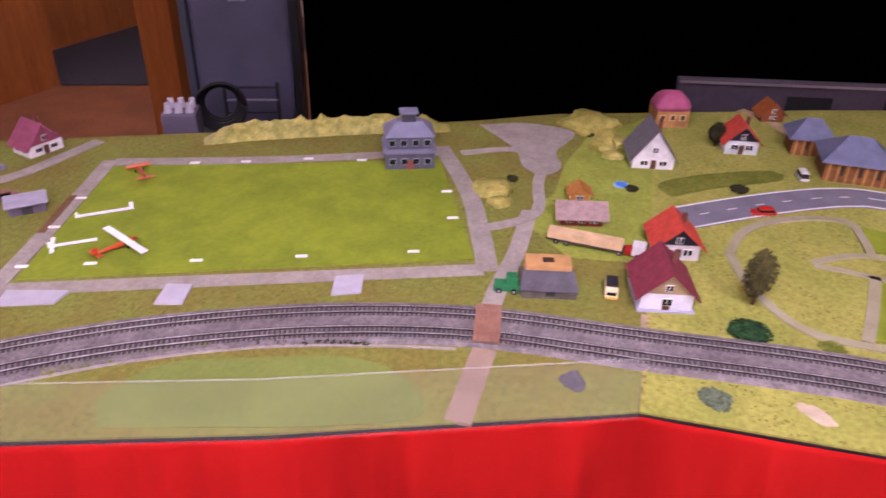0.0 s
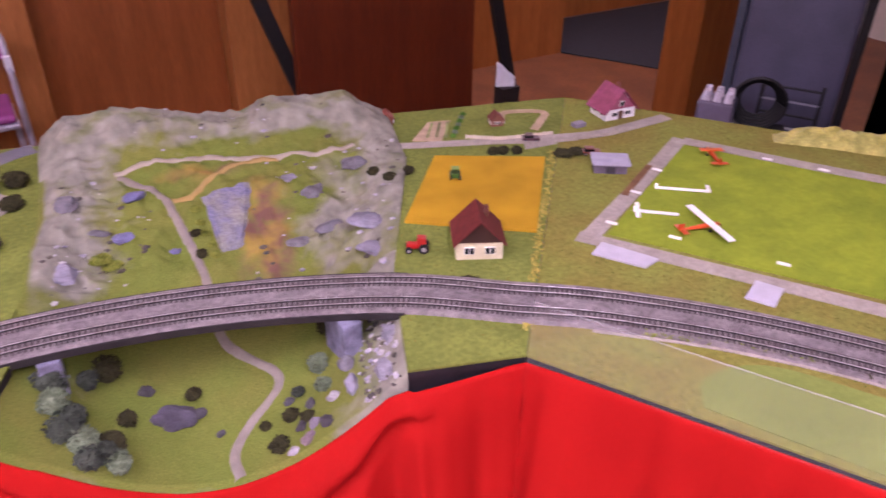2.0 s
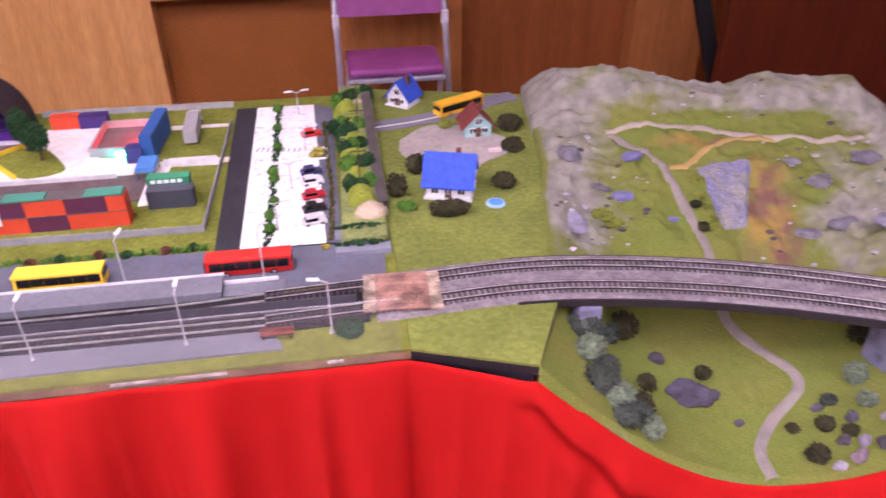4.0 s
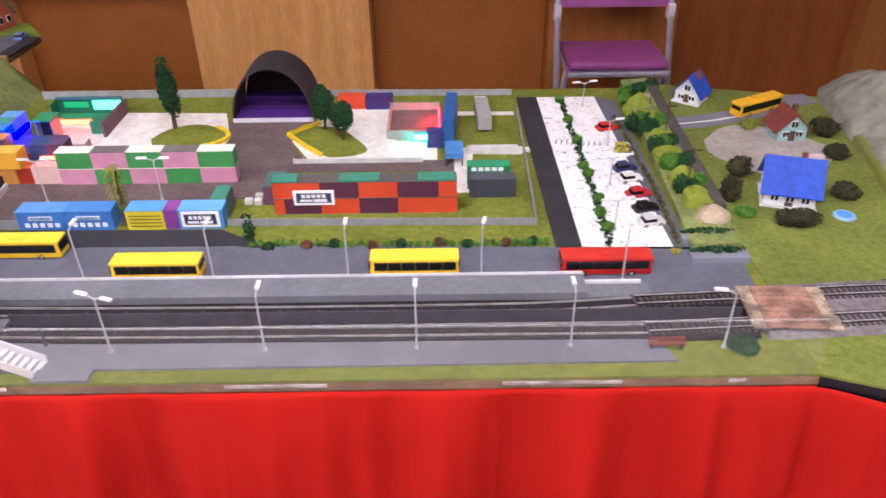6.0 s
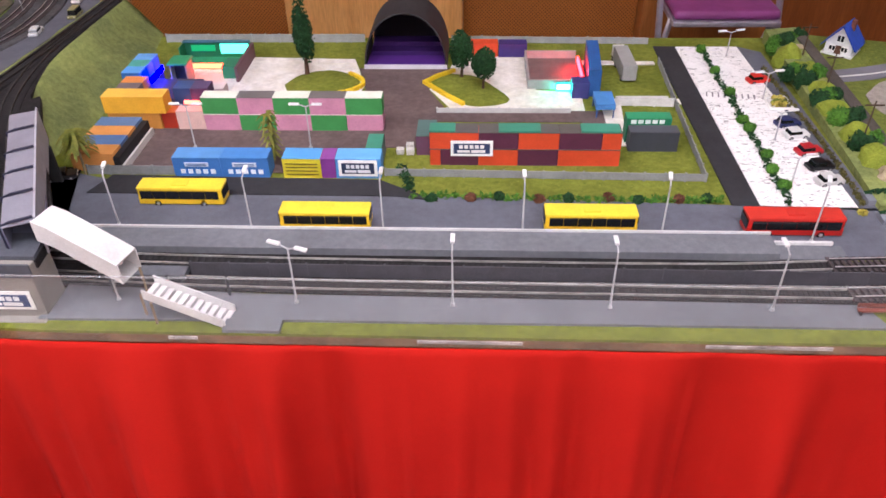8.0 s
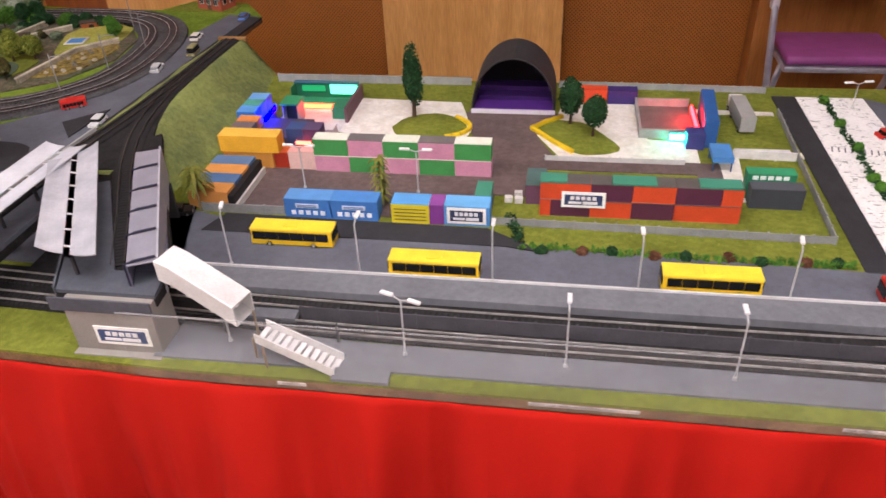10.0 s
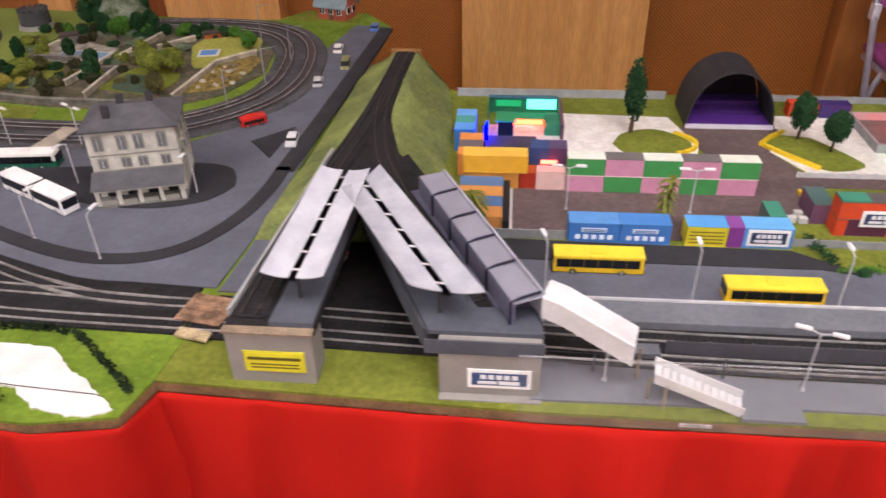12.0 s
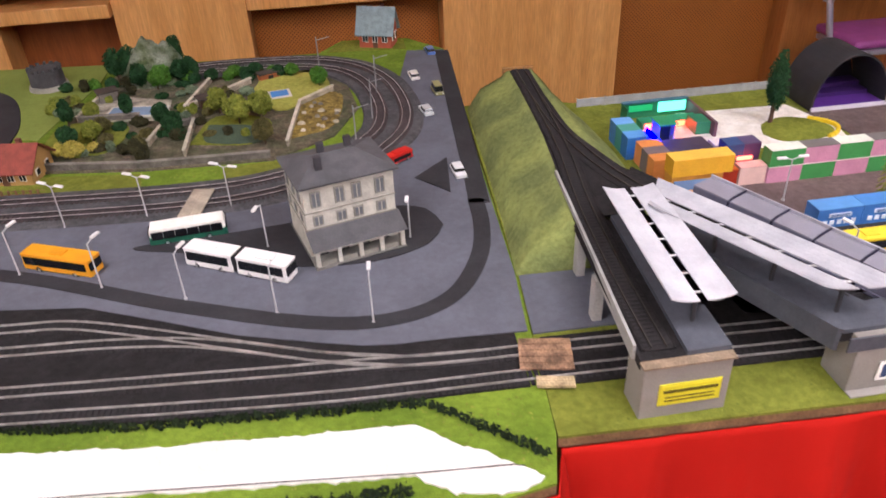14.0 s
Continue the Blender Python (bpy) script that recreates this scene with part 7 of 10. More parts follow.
# ==== raised line over the station ====
def viaduct():
    CB = M["cardboard"]
    D = T + 0.075
    # embankment
    prof = []
    ys = [1.655, 1.80, 2.0, 2.15, 2.262]
    left = [-2.166, -2.152, -2.138, -2.130, -2.122]
    right = [-1.935, -1.905, -1.898, -1.908, -1.925]
    tl = [-2.090, -2.072, -2.052, -2.044, -2.038]
    tr = [-1.965, -1.972, -1.984, -1.986, -1.988]
    bm = bmesh.new()
    rows = []
    for i in range(41):
        y = ys[0] + (ys[-1] - ys[0]) * i / 40
        f = lambda a: float(np.interp(y, ys, a))
        n = [noise.noise(Vector((y * (14 if k < 2 else 24), k * 3.1, 1))) * (0.006 if k < 2 else 0.014) for k in range(4)]
        row = [(f(left), y, T), (f(left) * 0.68 + f(tl) * 0.32 + n[0], y, T + 0.042), (f(tl) - 0.012 + n[1] * 0.6, y, D - 0.012), (f(tl), y, D), (f(tr), y, D), (f(tr) + 0.016 + n[2], y, D - 0.022), (f(right) * 0.75 + f(tr) * 0.25 + n[3], y, T + 0.016), (f(right), y, T)]
        rows.append([bm.verts.new(p) for p in row])
    for r, q in zip(rows, rows[1:]):
        for k in range(7):
            bm.faces.new((r[k], r[k + 1], q[k + 1], q[k]))
    bm.faces.new(rows[0])
    bm.faces.new(rows[-1][::-1])
    bmesh.ops.recalc_face_normals(bm, faces=bm.faces[:])
    structure(part("ground_embankment", bm, M["grass_bank"], smooth=True), "tall flocked green railway embankment", "ground")
    patch("road_underpass", [(-2.176, 1.525), (-2.03, 1.522), (-2.03, 1.648), (-2.163, 1.652)], M["asphalt"], h=0.002, label="grey road leading under the viaduct", category="road")
    # dark patch puts the shade under the junction into the ground colour
    patch("ground_underpass_shade", [(-2.03, 1.498), (-1.80, 1.490), (-1.86, 1.70), (-2.03, 1.70)], M["ballast_dark"], h=0.002, label="ground under the viaduct junction, darkened for the shade there", category="ground")
    # left branch
    v = thing("viaduct", "grey card railway viaduct with dark track bed and platform", "viaduct")
    part("deck", prism(bmesh.new(), [(-2.103, 1.372), (-2.002, 1.372), (-1.993, 1.66), (-1.975, 1.80), (-2.064, 1.83), (-2.085, 1.66)], D - 0.012, D), M["ballast_dark"], v, "dark ballasted bridge deck")
    part("platform", prism(bmesh.new(), [(-2.052, 1.372), (-2.002, 1.372), (-1.995, 1.655), (-2.035, 1.655)], D, D + 0.006), M["platform_slate_shaded"], v, "grey platform slab, darkened for roof shade")
    part("abutment", boxed(-2.102, -2.003, 1.362, 1.405, T - 0.001, D - 0.001, bevel=0.0015), CB, v, "grey card abutment")
    part("edge_strip", boxed(-2.104, -2.001, 1.3595, 1.372, D - 0.003, D - 0.0005), plain("a08c74", 0.8, 0.2), v, "torn brown card edge")
    for x, y in ((-2.090, 1.541), (-2.080, 1.64), ):
        part("pier", boxed(x - 0.006, x + 0.006, y - 0.008, y + 0.008, T - 0.001, D - 0.011), plain("b0aeaa", 0.8, 0.1), v)
    part("parapet", prism(bmesh.new(), [(-2.105, 1.39), (-2.1015, 1.39), (-2.068, 1.80), (-2.0715, 1.80)], D - 0.012, D + 0.007), plain("a8a9a6", 0.7, 0.1), v, "pale side parapet")
    part("junction", prism(bmesh.new(), [(-2.078, 1.662), (-1.905, 1.672), (-1.925, 1.735), (-1.965, 1.80), (-1.985, 1.88), (-2.000, 1.95), (-2.050, 1.95), (-2.066, 1.80)], D - 0.014, D + 0.0008), M["ballast_dark"], v, "dark junction deck")
    part("end_board", boxed(-2.045, -1.982, 2.263, 2.272, T, D + 0.004), plain("a87d4a", 0.75, 0.15), v, "bare wooden end board")
    # right branch
    v2 = thing("viaduct", "grey card railway viaduct branch with a wide platform", "viaduct")
    part("deck", prism(bmesh.new(), [(-1.876, 1.372), (-1.748, 1.372), (-1.752, 1.43), (-1.895, 1.69), (-1.95, 1.80), (-1.992, 1.74), (-1.99, 1.62)], D - 0.012, D - 0.0005), M["ballast_dark"], v2, "dark ballasted bridge deck")
    part("platform", prism(bmesh.new(), [(-1.874, 1.372), (-1.748, 1.372), (-1.756, 1.42), (-1.822, 1.415), (-1.948, 1.63), (-1.98, 1.615)], D - 0.0005, D + 0.0045), M["platform_slate_shaded"], v2, "grey platform slab, darkened for roof shade")
    part("abutment", boxed(-1.862, -1.750, 1.358, 1.405, T - 0.001, D - 0.001, bevel=0.0015), CB, v2, "grey card abutment")
    # pier and rear panel are near-black to stand in for shade below the deck
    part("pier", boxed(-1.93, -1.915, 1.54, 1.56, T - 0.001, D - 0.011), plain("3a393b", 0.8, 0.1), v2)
    part("back_wall", boxed(-2.00, -1.87, 1.655, 1.660, T - 0.001, D - 0.013), plain("2a292b", 0.9, 0.1), v2, "near-black rear panel put in for shade under the junction")
    part("fascia", boxed(-1.877, -1.747, 1.3555, 1.3578, D - 0.014, D + 0.0046), M["platform_slate_shaded"], v2, "slate-grey front face of the platform")
    part("parapet", prism(bmesh.new(), [(-1.880, 1.374), (-1.876, 1.372), (-1.984, 1.61), (-1.988, 1.612)], D - 0.024, D + 0.006), plain("50545c", 0.7, 0.1), v2, "grey side parapet")
    # platform roofs
    def roof(p0, p1, q0, q1, label, skin="roof_white"):
        """Two pale canopy leaves with a dark slot between them; p and q: front and back, left and right."""
        t = thing("platform_roof", label, "roof")
        z = T + 0.126
        p0, p1, q0, q1 = (Vector((*p, z)) for p in (p0, p1, q0, q1))
        for a, b in ((0.0, 0.44), (0.56, 1.0)):
            bm = bmesh.new()
            rows = []
            for i in range(9):
                s = i / 8
                l, r = p0.lerp(q0, s), p1.lerp(q1, s)
                row = []
                for j in range(5):
                    u = a + (b - a) * j / 4
                    lift = 0.006 * abs(u - 0.5) * 2 - 0.004 * (1 - abs((j - 2) / 2) ** 2) * 0.5
                    pt = l.lerp(r, u)
                    row.append(bm.verts.new((pt.x, pt.y, pt.z - 0.004 + lift)))
                rows.append(row)
            for r0, r1 in zip(rows, rows[1:]):
                for j in range(4):
                    bm.faces.new((r0[j], r0[j + 1], r1[j + 1], r1[j]))
            bmesh.ops.recalc_face_normals(bm, faces=bm.faces[:])
            bmesh.ops.solidify(bm, geom=bm.faces[:], thickness=0.0015)
            part("canopy", bm, M[skin], t, smooth=False)
        bm = bmesh.new()
        l0, l1 = p0.lerp(p1, 0.5), q0.lerp(q1, 0.5)
        wv = (p1 - p0) * 0.065
        vs = [bm.verts.new(c + o + Vector((0, 0, -0.009))) for c, o in ((l0, -wv), (l0, wv), (l1, wv), (l1, -wv))]
        f = bm.faces.new(vs)
        bmesh.ops.solidify(bm, geom=[f], thickness=0.002)
        part("gutter", bm, plain("3a3a40", 0.7), t, "dark gutter between the canopy leaves")
        for i in range(7):
            s = (i + 0.5) / 7
            c = l0.lerp(l1, s)
            d = (p1 - p0).normalized()
            rot = math.atan2(d.y, d.x)
            part("crossbar", boxed(-0.008, 0.008, -0.0008, 0.0008, -0.0065, -0.0045, Matrix.Translation(c) @ Matrix.Rotation(rot, 4, "Z")), plain("d8d8da", 0.6), t)
            if i % 2 == 0:
                part("post", boxed(c.x - 0.0018, c.x + 0.0018, c.y - 0.0018, c.y + 0.0018, D + 0.0045, c.z - 0.009), plain("3a3a3e", 0.6), t)
        return t
    roof((-2.063, 1.402), (-1.991, 1.399), (-2.050, 1.655), (-1.982, 1.650), "white two-leaf platform roof on dark posts")
    # greyer skin on this white canopy stands for its shading
    roof((-1.896, 1.391), (-1.812, 1.381), (-2.010, 1.598), (-1.970, 1.662), "white two-leaf platform roof on dark posts, greyed for shading", "roof_white_shaded")
    # tracks on top
    track("track", [(-2.078, 1.385), (-2.072, 1.52), (-2.058, 1.70), (-2.035, 1.88), (-2.020, 2.10), (-2.013, 2.255)], "raised single track on dark ballast", z=D - 0.001, bed=0.018, light=False, bed_h=0.004, dark=True, rail="rail_rust")
    track("track", [(-1.826, 1.43), (-1.884, 1.55), (-1.948, 1.68), (-1.992, 1.80), (-2.017, 1.95), (-2.018, 2.10)], "raised branch track on dark ballast", z=D - 0.002, bed=0.018, light=False, bed_h=0.004, dark=True, rail="rail_rust")
    # covered way and stairs
    w = thing("footbridge", "white card footway with a sloping run and stairs", "footbridge")
    lav = plain("6c6c80", 0.7, 0.08)
    pale = plain("a4a4ae", 0.6, 0.08)
    part("walk_floor", prism(bmesh.new(), [(-1.796, 1.408), (-1.754, 1.425), (-1.900, 1.69), (-1.930, 1.675)], D - 0.002, D + 0.004), lav, w, "dark violet walkway floor")
    lo0, lo1 = Vector((-1.752, 1.399, D)), Vector((-1.886, 1.677, D))
    across = Vector((-(lo1 - lo0).y, (lo1 - lo0).x, 0)).normalized()
    def screen(name, d0, d1, z0, z1, m, label):
        part(name, prism(bmesh.new(), [((p + across * d).x, (p + across * d).y) for p, d in ((lo0, d0), (lo0, d1), (lo1, d1), (lo1, d0))][::-1], D + z0, D + z1), m, w, label)
    screen("outer_wall", -0.0045, -0.0020, -0.012, 0.0395, pale, "pale outer wall of the covered way")
    screen("cover", -0.0018, 0.0330, 0.0335, 0.0350, mat("card_violet", "8f8e99", 0.2, "868590", 20, 0.06, 500, 0.03, spec=0.7), "smooth violet-grey cover of the walkway")
    screen("inner_face", 0.0318, 0.0333, 0.0042, 0.0332, lav, "violet inner face of the walkway")
    for y in (1.403, 1.462, 1.515, 1.567, 1.625):
        p = lo0.lerp(lo1, (y - lo0.y) / (lo1.y - lo0.y))
        up = Vector((0, 0, 0.0385))
        foot = p + across * 0.0350 + Vector((0, 0, 0.004))
        part("frame_rib", tube(bmesh.new(), [p - across * 0.001 + up, p + across * 0.024 + up * 0.97, p + across * 0.0350 + up * 0.90, foot], 0.0018, 6), plain("1c1c34", 0.6), w, "dark navy portal frame")
    # sloping run: two white side boards and floor
    a, b = Vector((-1.746, 1.410, D + 0.010)), Vector((-1.648, 1.385, T + 0.043))
    dv = (b - a)
    side = Vector((-dv.y, dv.x, 0)).normalized() * 0.017
    bm = bmesh.new()
    def board(p, q, h, th=0.0018):
        nrm = Vector((-(q - p).y, (q - p).x, 0)).normalized() * th
        vs = [bm.verts.new(c) for c in (p, q, q + Vector((0, 0, h)), p + Vector((0, 0, h)), p + nrm, q + nrm, q + nrm + Vector((0, 0, h)), p + nrm + Vector((0, 0, h)))]
        for f in ((0, 1, 2, 3), (7, 6, 5, 4), (0, 4, 5, 1), (1, 5, 6, 2), (2, 6, 7, 3), (3, 7, 4, 0)):
            bm.faces.new([vs[i] for i in f])
    k0 = a.lerp(b, 0.20)
    k0.z = a.z - 0.005
    for s in (-1, 1):
        bm = bmesh.new()
        board(a + side * s, k0 + side * s, 0.026)
        board(k0 + side * s, b + side * s, 0.026)
        bmesh.ops.recalc_face_normals(bm, faces=bm.faces[:])
        part("side_board", bm, M["board_white"], w)
    bm = bmesh.new()
    vs = [bm.verts.new(c) for c in (a - side, k0 - side, b - side, b + side, k0 + side, a + side)]
    bm.faces.new((vs[0], vs[1], vs[4], vs[5]))
    bm.faces.new((vs[1], vs[2], vs[3], vs[4]))
    bmesh.ops.solidify(bm, geom=bm.faces[:], thickness=0.002)
    part("run_floor", bm, M["board_white"], w)
    bm = bmesh.new()
    for q0, q1 in ((a, k0), (k0, b)):
        vs = [bm.verts.new(c + side * e + Vector((0, 0, h))) for h in (0.0262, 0.0280) for c, e in ((q0, -1.02), (q1, -1.02), (q1, 1.08), (q0, 1.08))]
        for f in ((3, 2, 1, 0), (4, 5, 6, 7), (0, 1, 5, 4), (1, 2, 6, 5), (2, 3, 7, 6), (3, 0, 4, 7)):
            bm.faces.new([vs[n] for n in f])
    bmesh.ops.recalc_face_normals(bm, faces=bm.faces[:])
    part("run_roof", bm, M["board_white"], w, "white roof of the sloping run")
    for q0, q1 in ((a, k0), (k0, b)):
        part("top_edge", tube(bmesh.new(), [q0 - side + Vector((0, 0, 0.0284)), q1 - side + Vector((0, 0, 0.0284))], 0.0011, 6), plain("f0f0f2", 0.5), w, "bright folded edge of the card")
    bm = bmesh.new()
    board(a - side, a + side, 0.0268)
    bmesh.ops.recalc_face_normals(bm, faces=bm.faces[:])
    part("end_board", bm, M["board_white"], w)
    # stairs
    p, q = Vector((-1.626, 1.372, T + 0.034)), Vector((-1.530, 1.356, T + 0.002))
    n = 11
    d = (q - p) / n
    ang = math.atan2(d.y, d.x)
    for k in range(n):
        c = p + d * (k + 0.5)
        part("step", boxed(-0.0036, 0.0036, -0.0125, 0.0125, -0.003, 0.0015, Matrix.Translation(c) @ Matrix.Rotation(ang, 4, "Z")), M["board_white"], w)
    for s in (-1, 1):
        bm = bmesh.new()
        o = Vector((-math.sin(ang), math.cos(ang), 0)) * s * 0.0138
        board(p + o - Vector((0, 0, 0.004)), q + o - Vector((0, 0, 0.002)), 0.013)
        bmesh.ops.recalc_face_normals(bm, faces=bm.faces[:])
        part("string_board", bm, M["board_white"], w)
    for x, y, h in ((-1.632, 1.362, 0.034), (-1.616, 1.350, 0.032), (-1.640, 1.392, 0.05)):
        part("support_post", cyl(bmesh.new(), (x, y, T - 0.001), (x, y, T + h), 0.0016, n=6), plain("8f7d66", 0.7), w)
    slab("stair_landing", -1.535, -1.468, 1.336, 1.356, T, T + 0.005, plain("6f7276", 0.8), "grey slab at the foot of the stairs", "slab")
    slab("card_edge", -1.862, -1.748, 1.3465, 1.3575, T, T + 0.002, plain("8f8a84", 0.8), "loose strip of grey card before the abutment", "card")
    sign(-2.048, 1.3612, T + 0.018, 0.070, 0.030, "dcd32c", "5a5418", [(0.06, 0.94, 0.60, 0.74), (0.10, 0.90, 0.36, 0.42), (0.10, 0.90, 0.20, 0.26)], "yellow notice with printed lines on the abutment", frame="d4cc30", edge=0.002)
    sign(-1.795, 1.3572, T + 0.013, 0.070, 0.027, "33466e", "e6e8ea", SIGN_BARS, "white framed blue sign on the abutment")
    car(-2.03, 1.60, 80, "b02820", "red car under the viaduct")


viaduct()


# ==== hamlet board ====
def hamlet():
    strip("road_hamlet", [(-0.604, 2.045), (-0.52, 2.062), (-0.42, 2.098), (-0.33, 2.150), (-0.28, 2.165)], 0.050, mat("asphalt_violet", "77767f", 0.85, "6c6b74", 20, 0.08, 800, 0.2), label="grey model road through the hamlet", category="road", h=0.002)
    strip("road_line", [(-0.604, 2.038), (-0.52, 2.055), (-0.46, 2.075)], 0.003, plain("d8d8d6", 0.7), z=T + 0.002, label="white painted road line", category="road marking")
    patch("ground_gravel", [(-0.56, 1.97), (-0.50, 2.03), (-0.42, 2.02), (-0.345, 1.94), (-0.36, 1.88), (-0.42, 1.84), (-0.455, 1.75), (-0.475, 1.80), (-0.56, 1.90)], M["gravel_path"], smooth=True, label="pale gravel yard of the hamlet", category="ground")
    house(-0.503, 1.718, -17, 0.076, 0.068, 0.031, 0.070, "e4e4e2", "2f52b8", "white house with a bright blue roof", along="width", wins=3, base="c8cac6")
    house(-0.545, 2.150, -38, 0.050, 0.048, 0.024, 0.056, "e4e4e4", "2c4fb4", "small white gabled house with a blue roof", wins=2, base="d8dad8")
    house(-0.402, 1.962, 2, 0.054, 0.050, 0.026, 0.053, "9cc9c4", "7a3a34", "turquoise house with a red-brown roof", wins=2)
    bus(-0.418, 2.100, 27, "e6ae22", label="yellow city bus on the hamlet road", length=0.115, h=0.031)
    bush(-0.348, 1.895, 0.024, 0.026, "leaf_brown", label="dark brown bush on the green")
    bush(-0.396, 1.753, 0.024, 0.022, "leaf_brown", label="dark brown bush on the green")
    bush(-0.330, 1.990, 0.026, 0.034, "leaf_brown", label="dark brown bush beside the turquoise house")
    bush(-0.508, 1.668, 0.036, 0.026, "leaf_brown", label="wide dark bush before the blue-roofed house", ry=0.02)
    bush(-0.588, 1.745, 0.018, 0.045, "leaf_brown", label="tall dark bush beside the blue-roofed house")
    bush(-0.545, 1.83, 0.02, 0.04, "leaf_brown", label="dark bush behind the blue-roofed house")
    bush(-0.577, 1.700, 0.016, 0.012, "leaf_mid", label="low blue-green plant by the house wall")
    bush(-0.46, 2.02, 0.014, 0.02, "leaf_olive", label="olive shrub at the gravel yard")
    t = thing("pond", "tiny pale blue plastic pond on the grass", "pond", pose(-0.425, 1.690, T))
    part("rim", cyl(bmesh.new(), (0, 0, 0), (0, 0, 0.003), 0.017, 0.015, 20), plain("8ab4d8", 0.4), t)
    part("water", cyl(bmesh.new(), (0, 0, 0.002), (0, 0, 0.0036), 0.012, 0.012, 20), plain("5c9ae0", 0.1), t)
    slab("garden_table", -0.395, -0.370, 1.885, 1.897, T, T + 0.006, plain("d8c8c4", 0.7), "small pale garden table on gravel", "table")


hamlet()


# ==== valley ====
def drape(name, uv, w, material, label, category, lift=0.003):
    """A strip of ground cover that follows the valley's surface."""
    line = smooth_line(uv, 0.012)
    bm = bmesh.new()
    rows = []
    for i, p in enumerate(line):
        a, b = line[max(0, i - 1)], line[min(len(line) - 1, i + 1)]
        wa, wb = Vector(canyon_xy(*a)), Vector(canyon_xy(*b))
        c = Vector(canyon_xy(*p))
        d = (wb - wa).normalized()
        row = []
        for s in (-1, -0.5, 0.5, 1):
            q = c + Vector((-d.y, d.x)) * s * w / 2
            row.append(bm.verts.new((q.x, q.y, surface(q.x, q.y) + (lift if abs(s) < 1 else -0.002))))
        rows.append(row)
    for r, q in zip(rows, rows[1:]):
        for k in range(3):
            bm.faces.new((r[k], r[k + 1], q[k + 1], q[k]))
    bmesh.ops.recalc_face_normals(bm, faces=bm.faces[:])
    return structure(part(name, bm, material, smooth=True), label, category)


def valley_uv(x, y):
    u, v = 0.5, 0.5
    for _ in range(40):
        px, py = canyon_xy(u, v)
        ex, ey = x - px, y - py
        ax = [(b - a) / 0.01 for a, b in zip(canyon_xy(u, v), canyon_xy(u + 0.01, v))]
        ay = [(b - a) / 0.01 for a, b in zip(canyon_xy(u, v), canyon_xy(u, v + 0.01))]
        det = ax[0] * ay[1] - ax[1] * ay[0]
        u += 0.8 * (ex * ay[1] - ey * ay[0]) / det
        v += 0.8 * (ey * ax[0] - ex * ax[1]) / det
        u, v = min(1, max(0, u)), min(1, max(0, v))
    return u, v


def surface(x, y):
    return canyon_point(*valley_uv(x, y)).z


def rock_at(u, v, r, h, col, label, flat=1.0, rot=0, seed=0):
    p = canyon_point(u, v)
    return boulder(p.x, p.y, p.z, r, h, plain(col, 0.9, 0.2), label, seed, "rock", flat, rot)


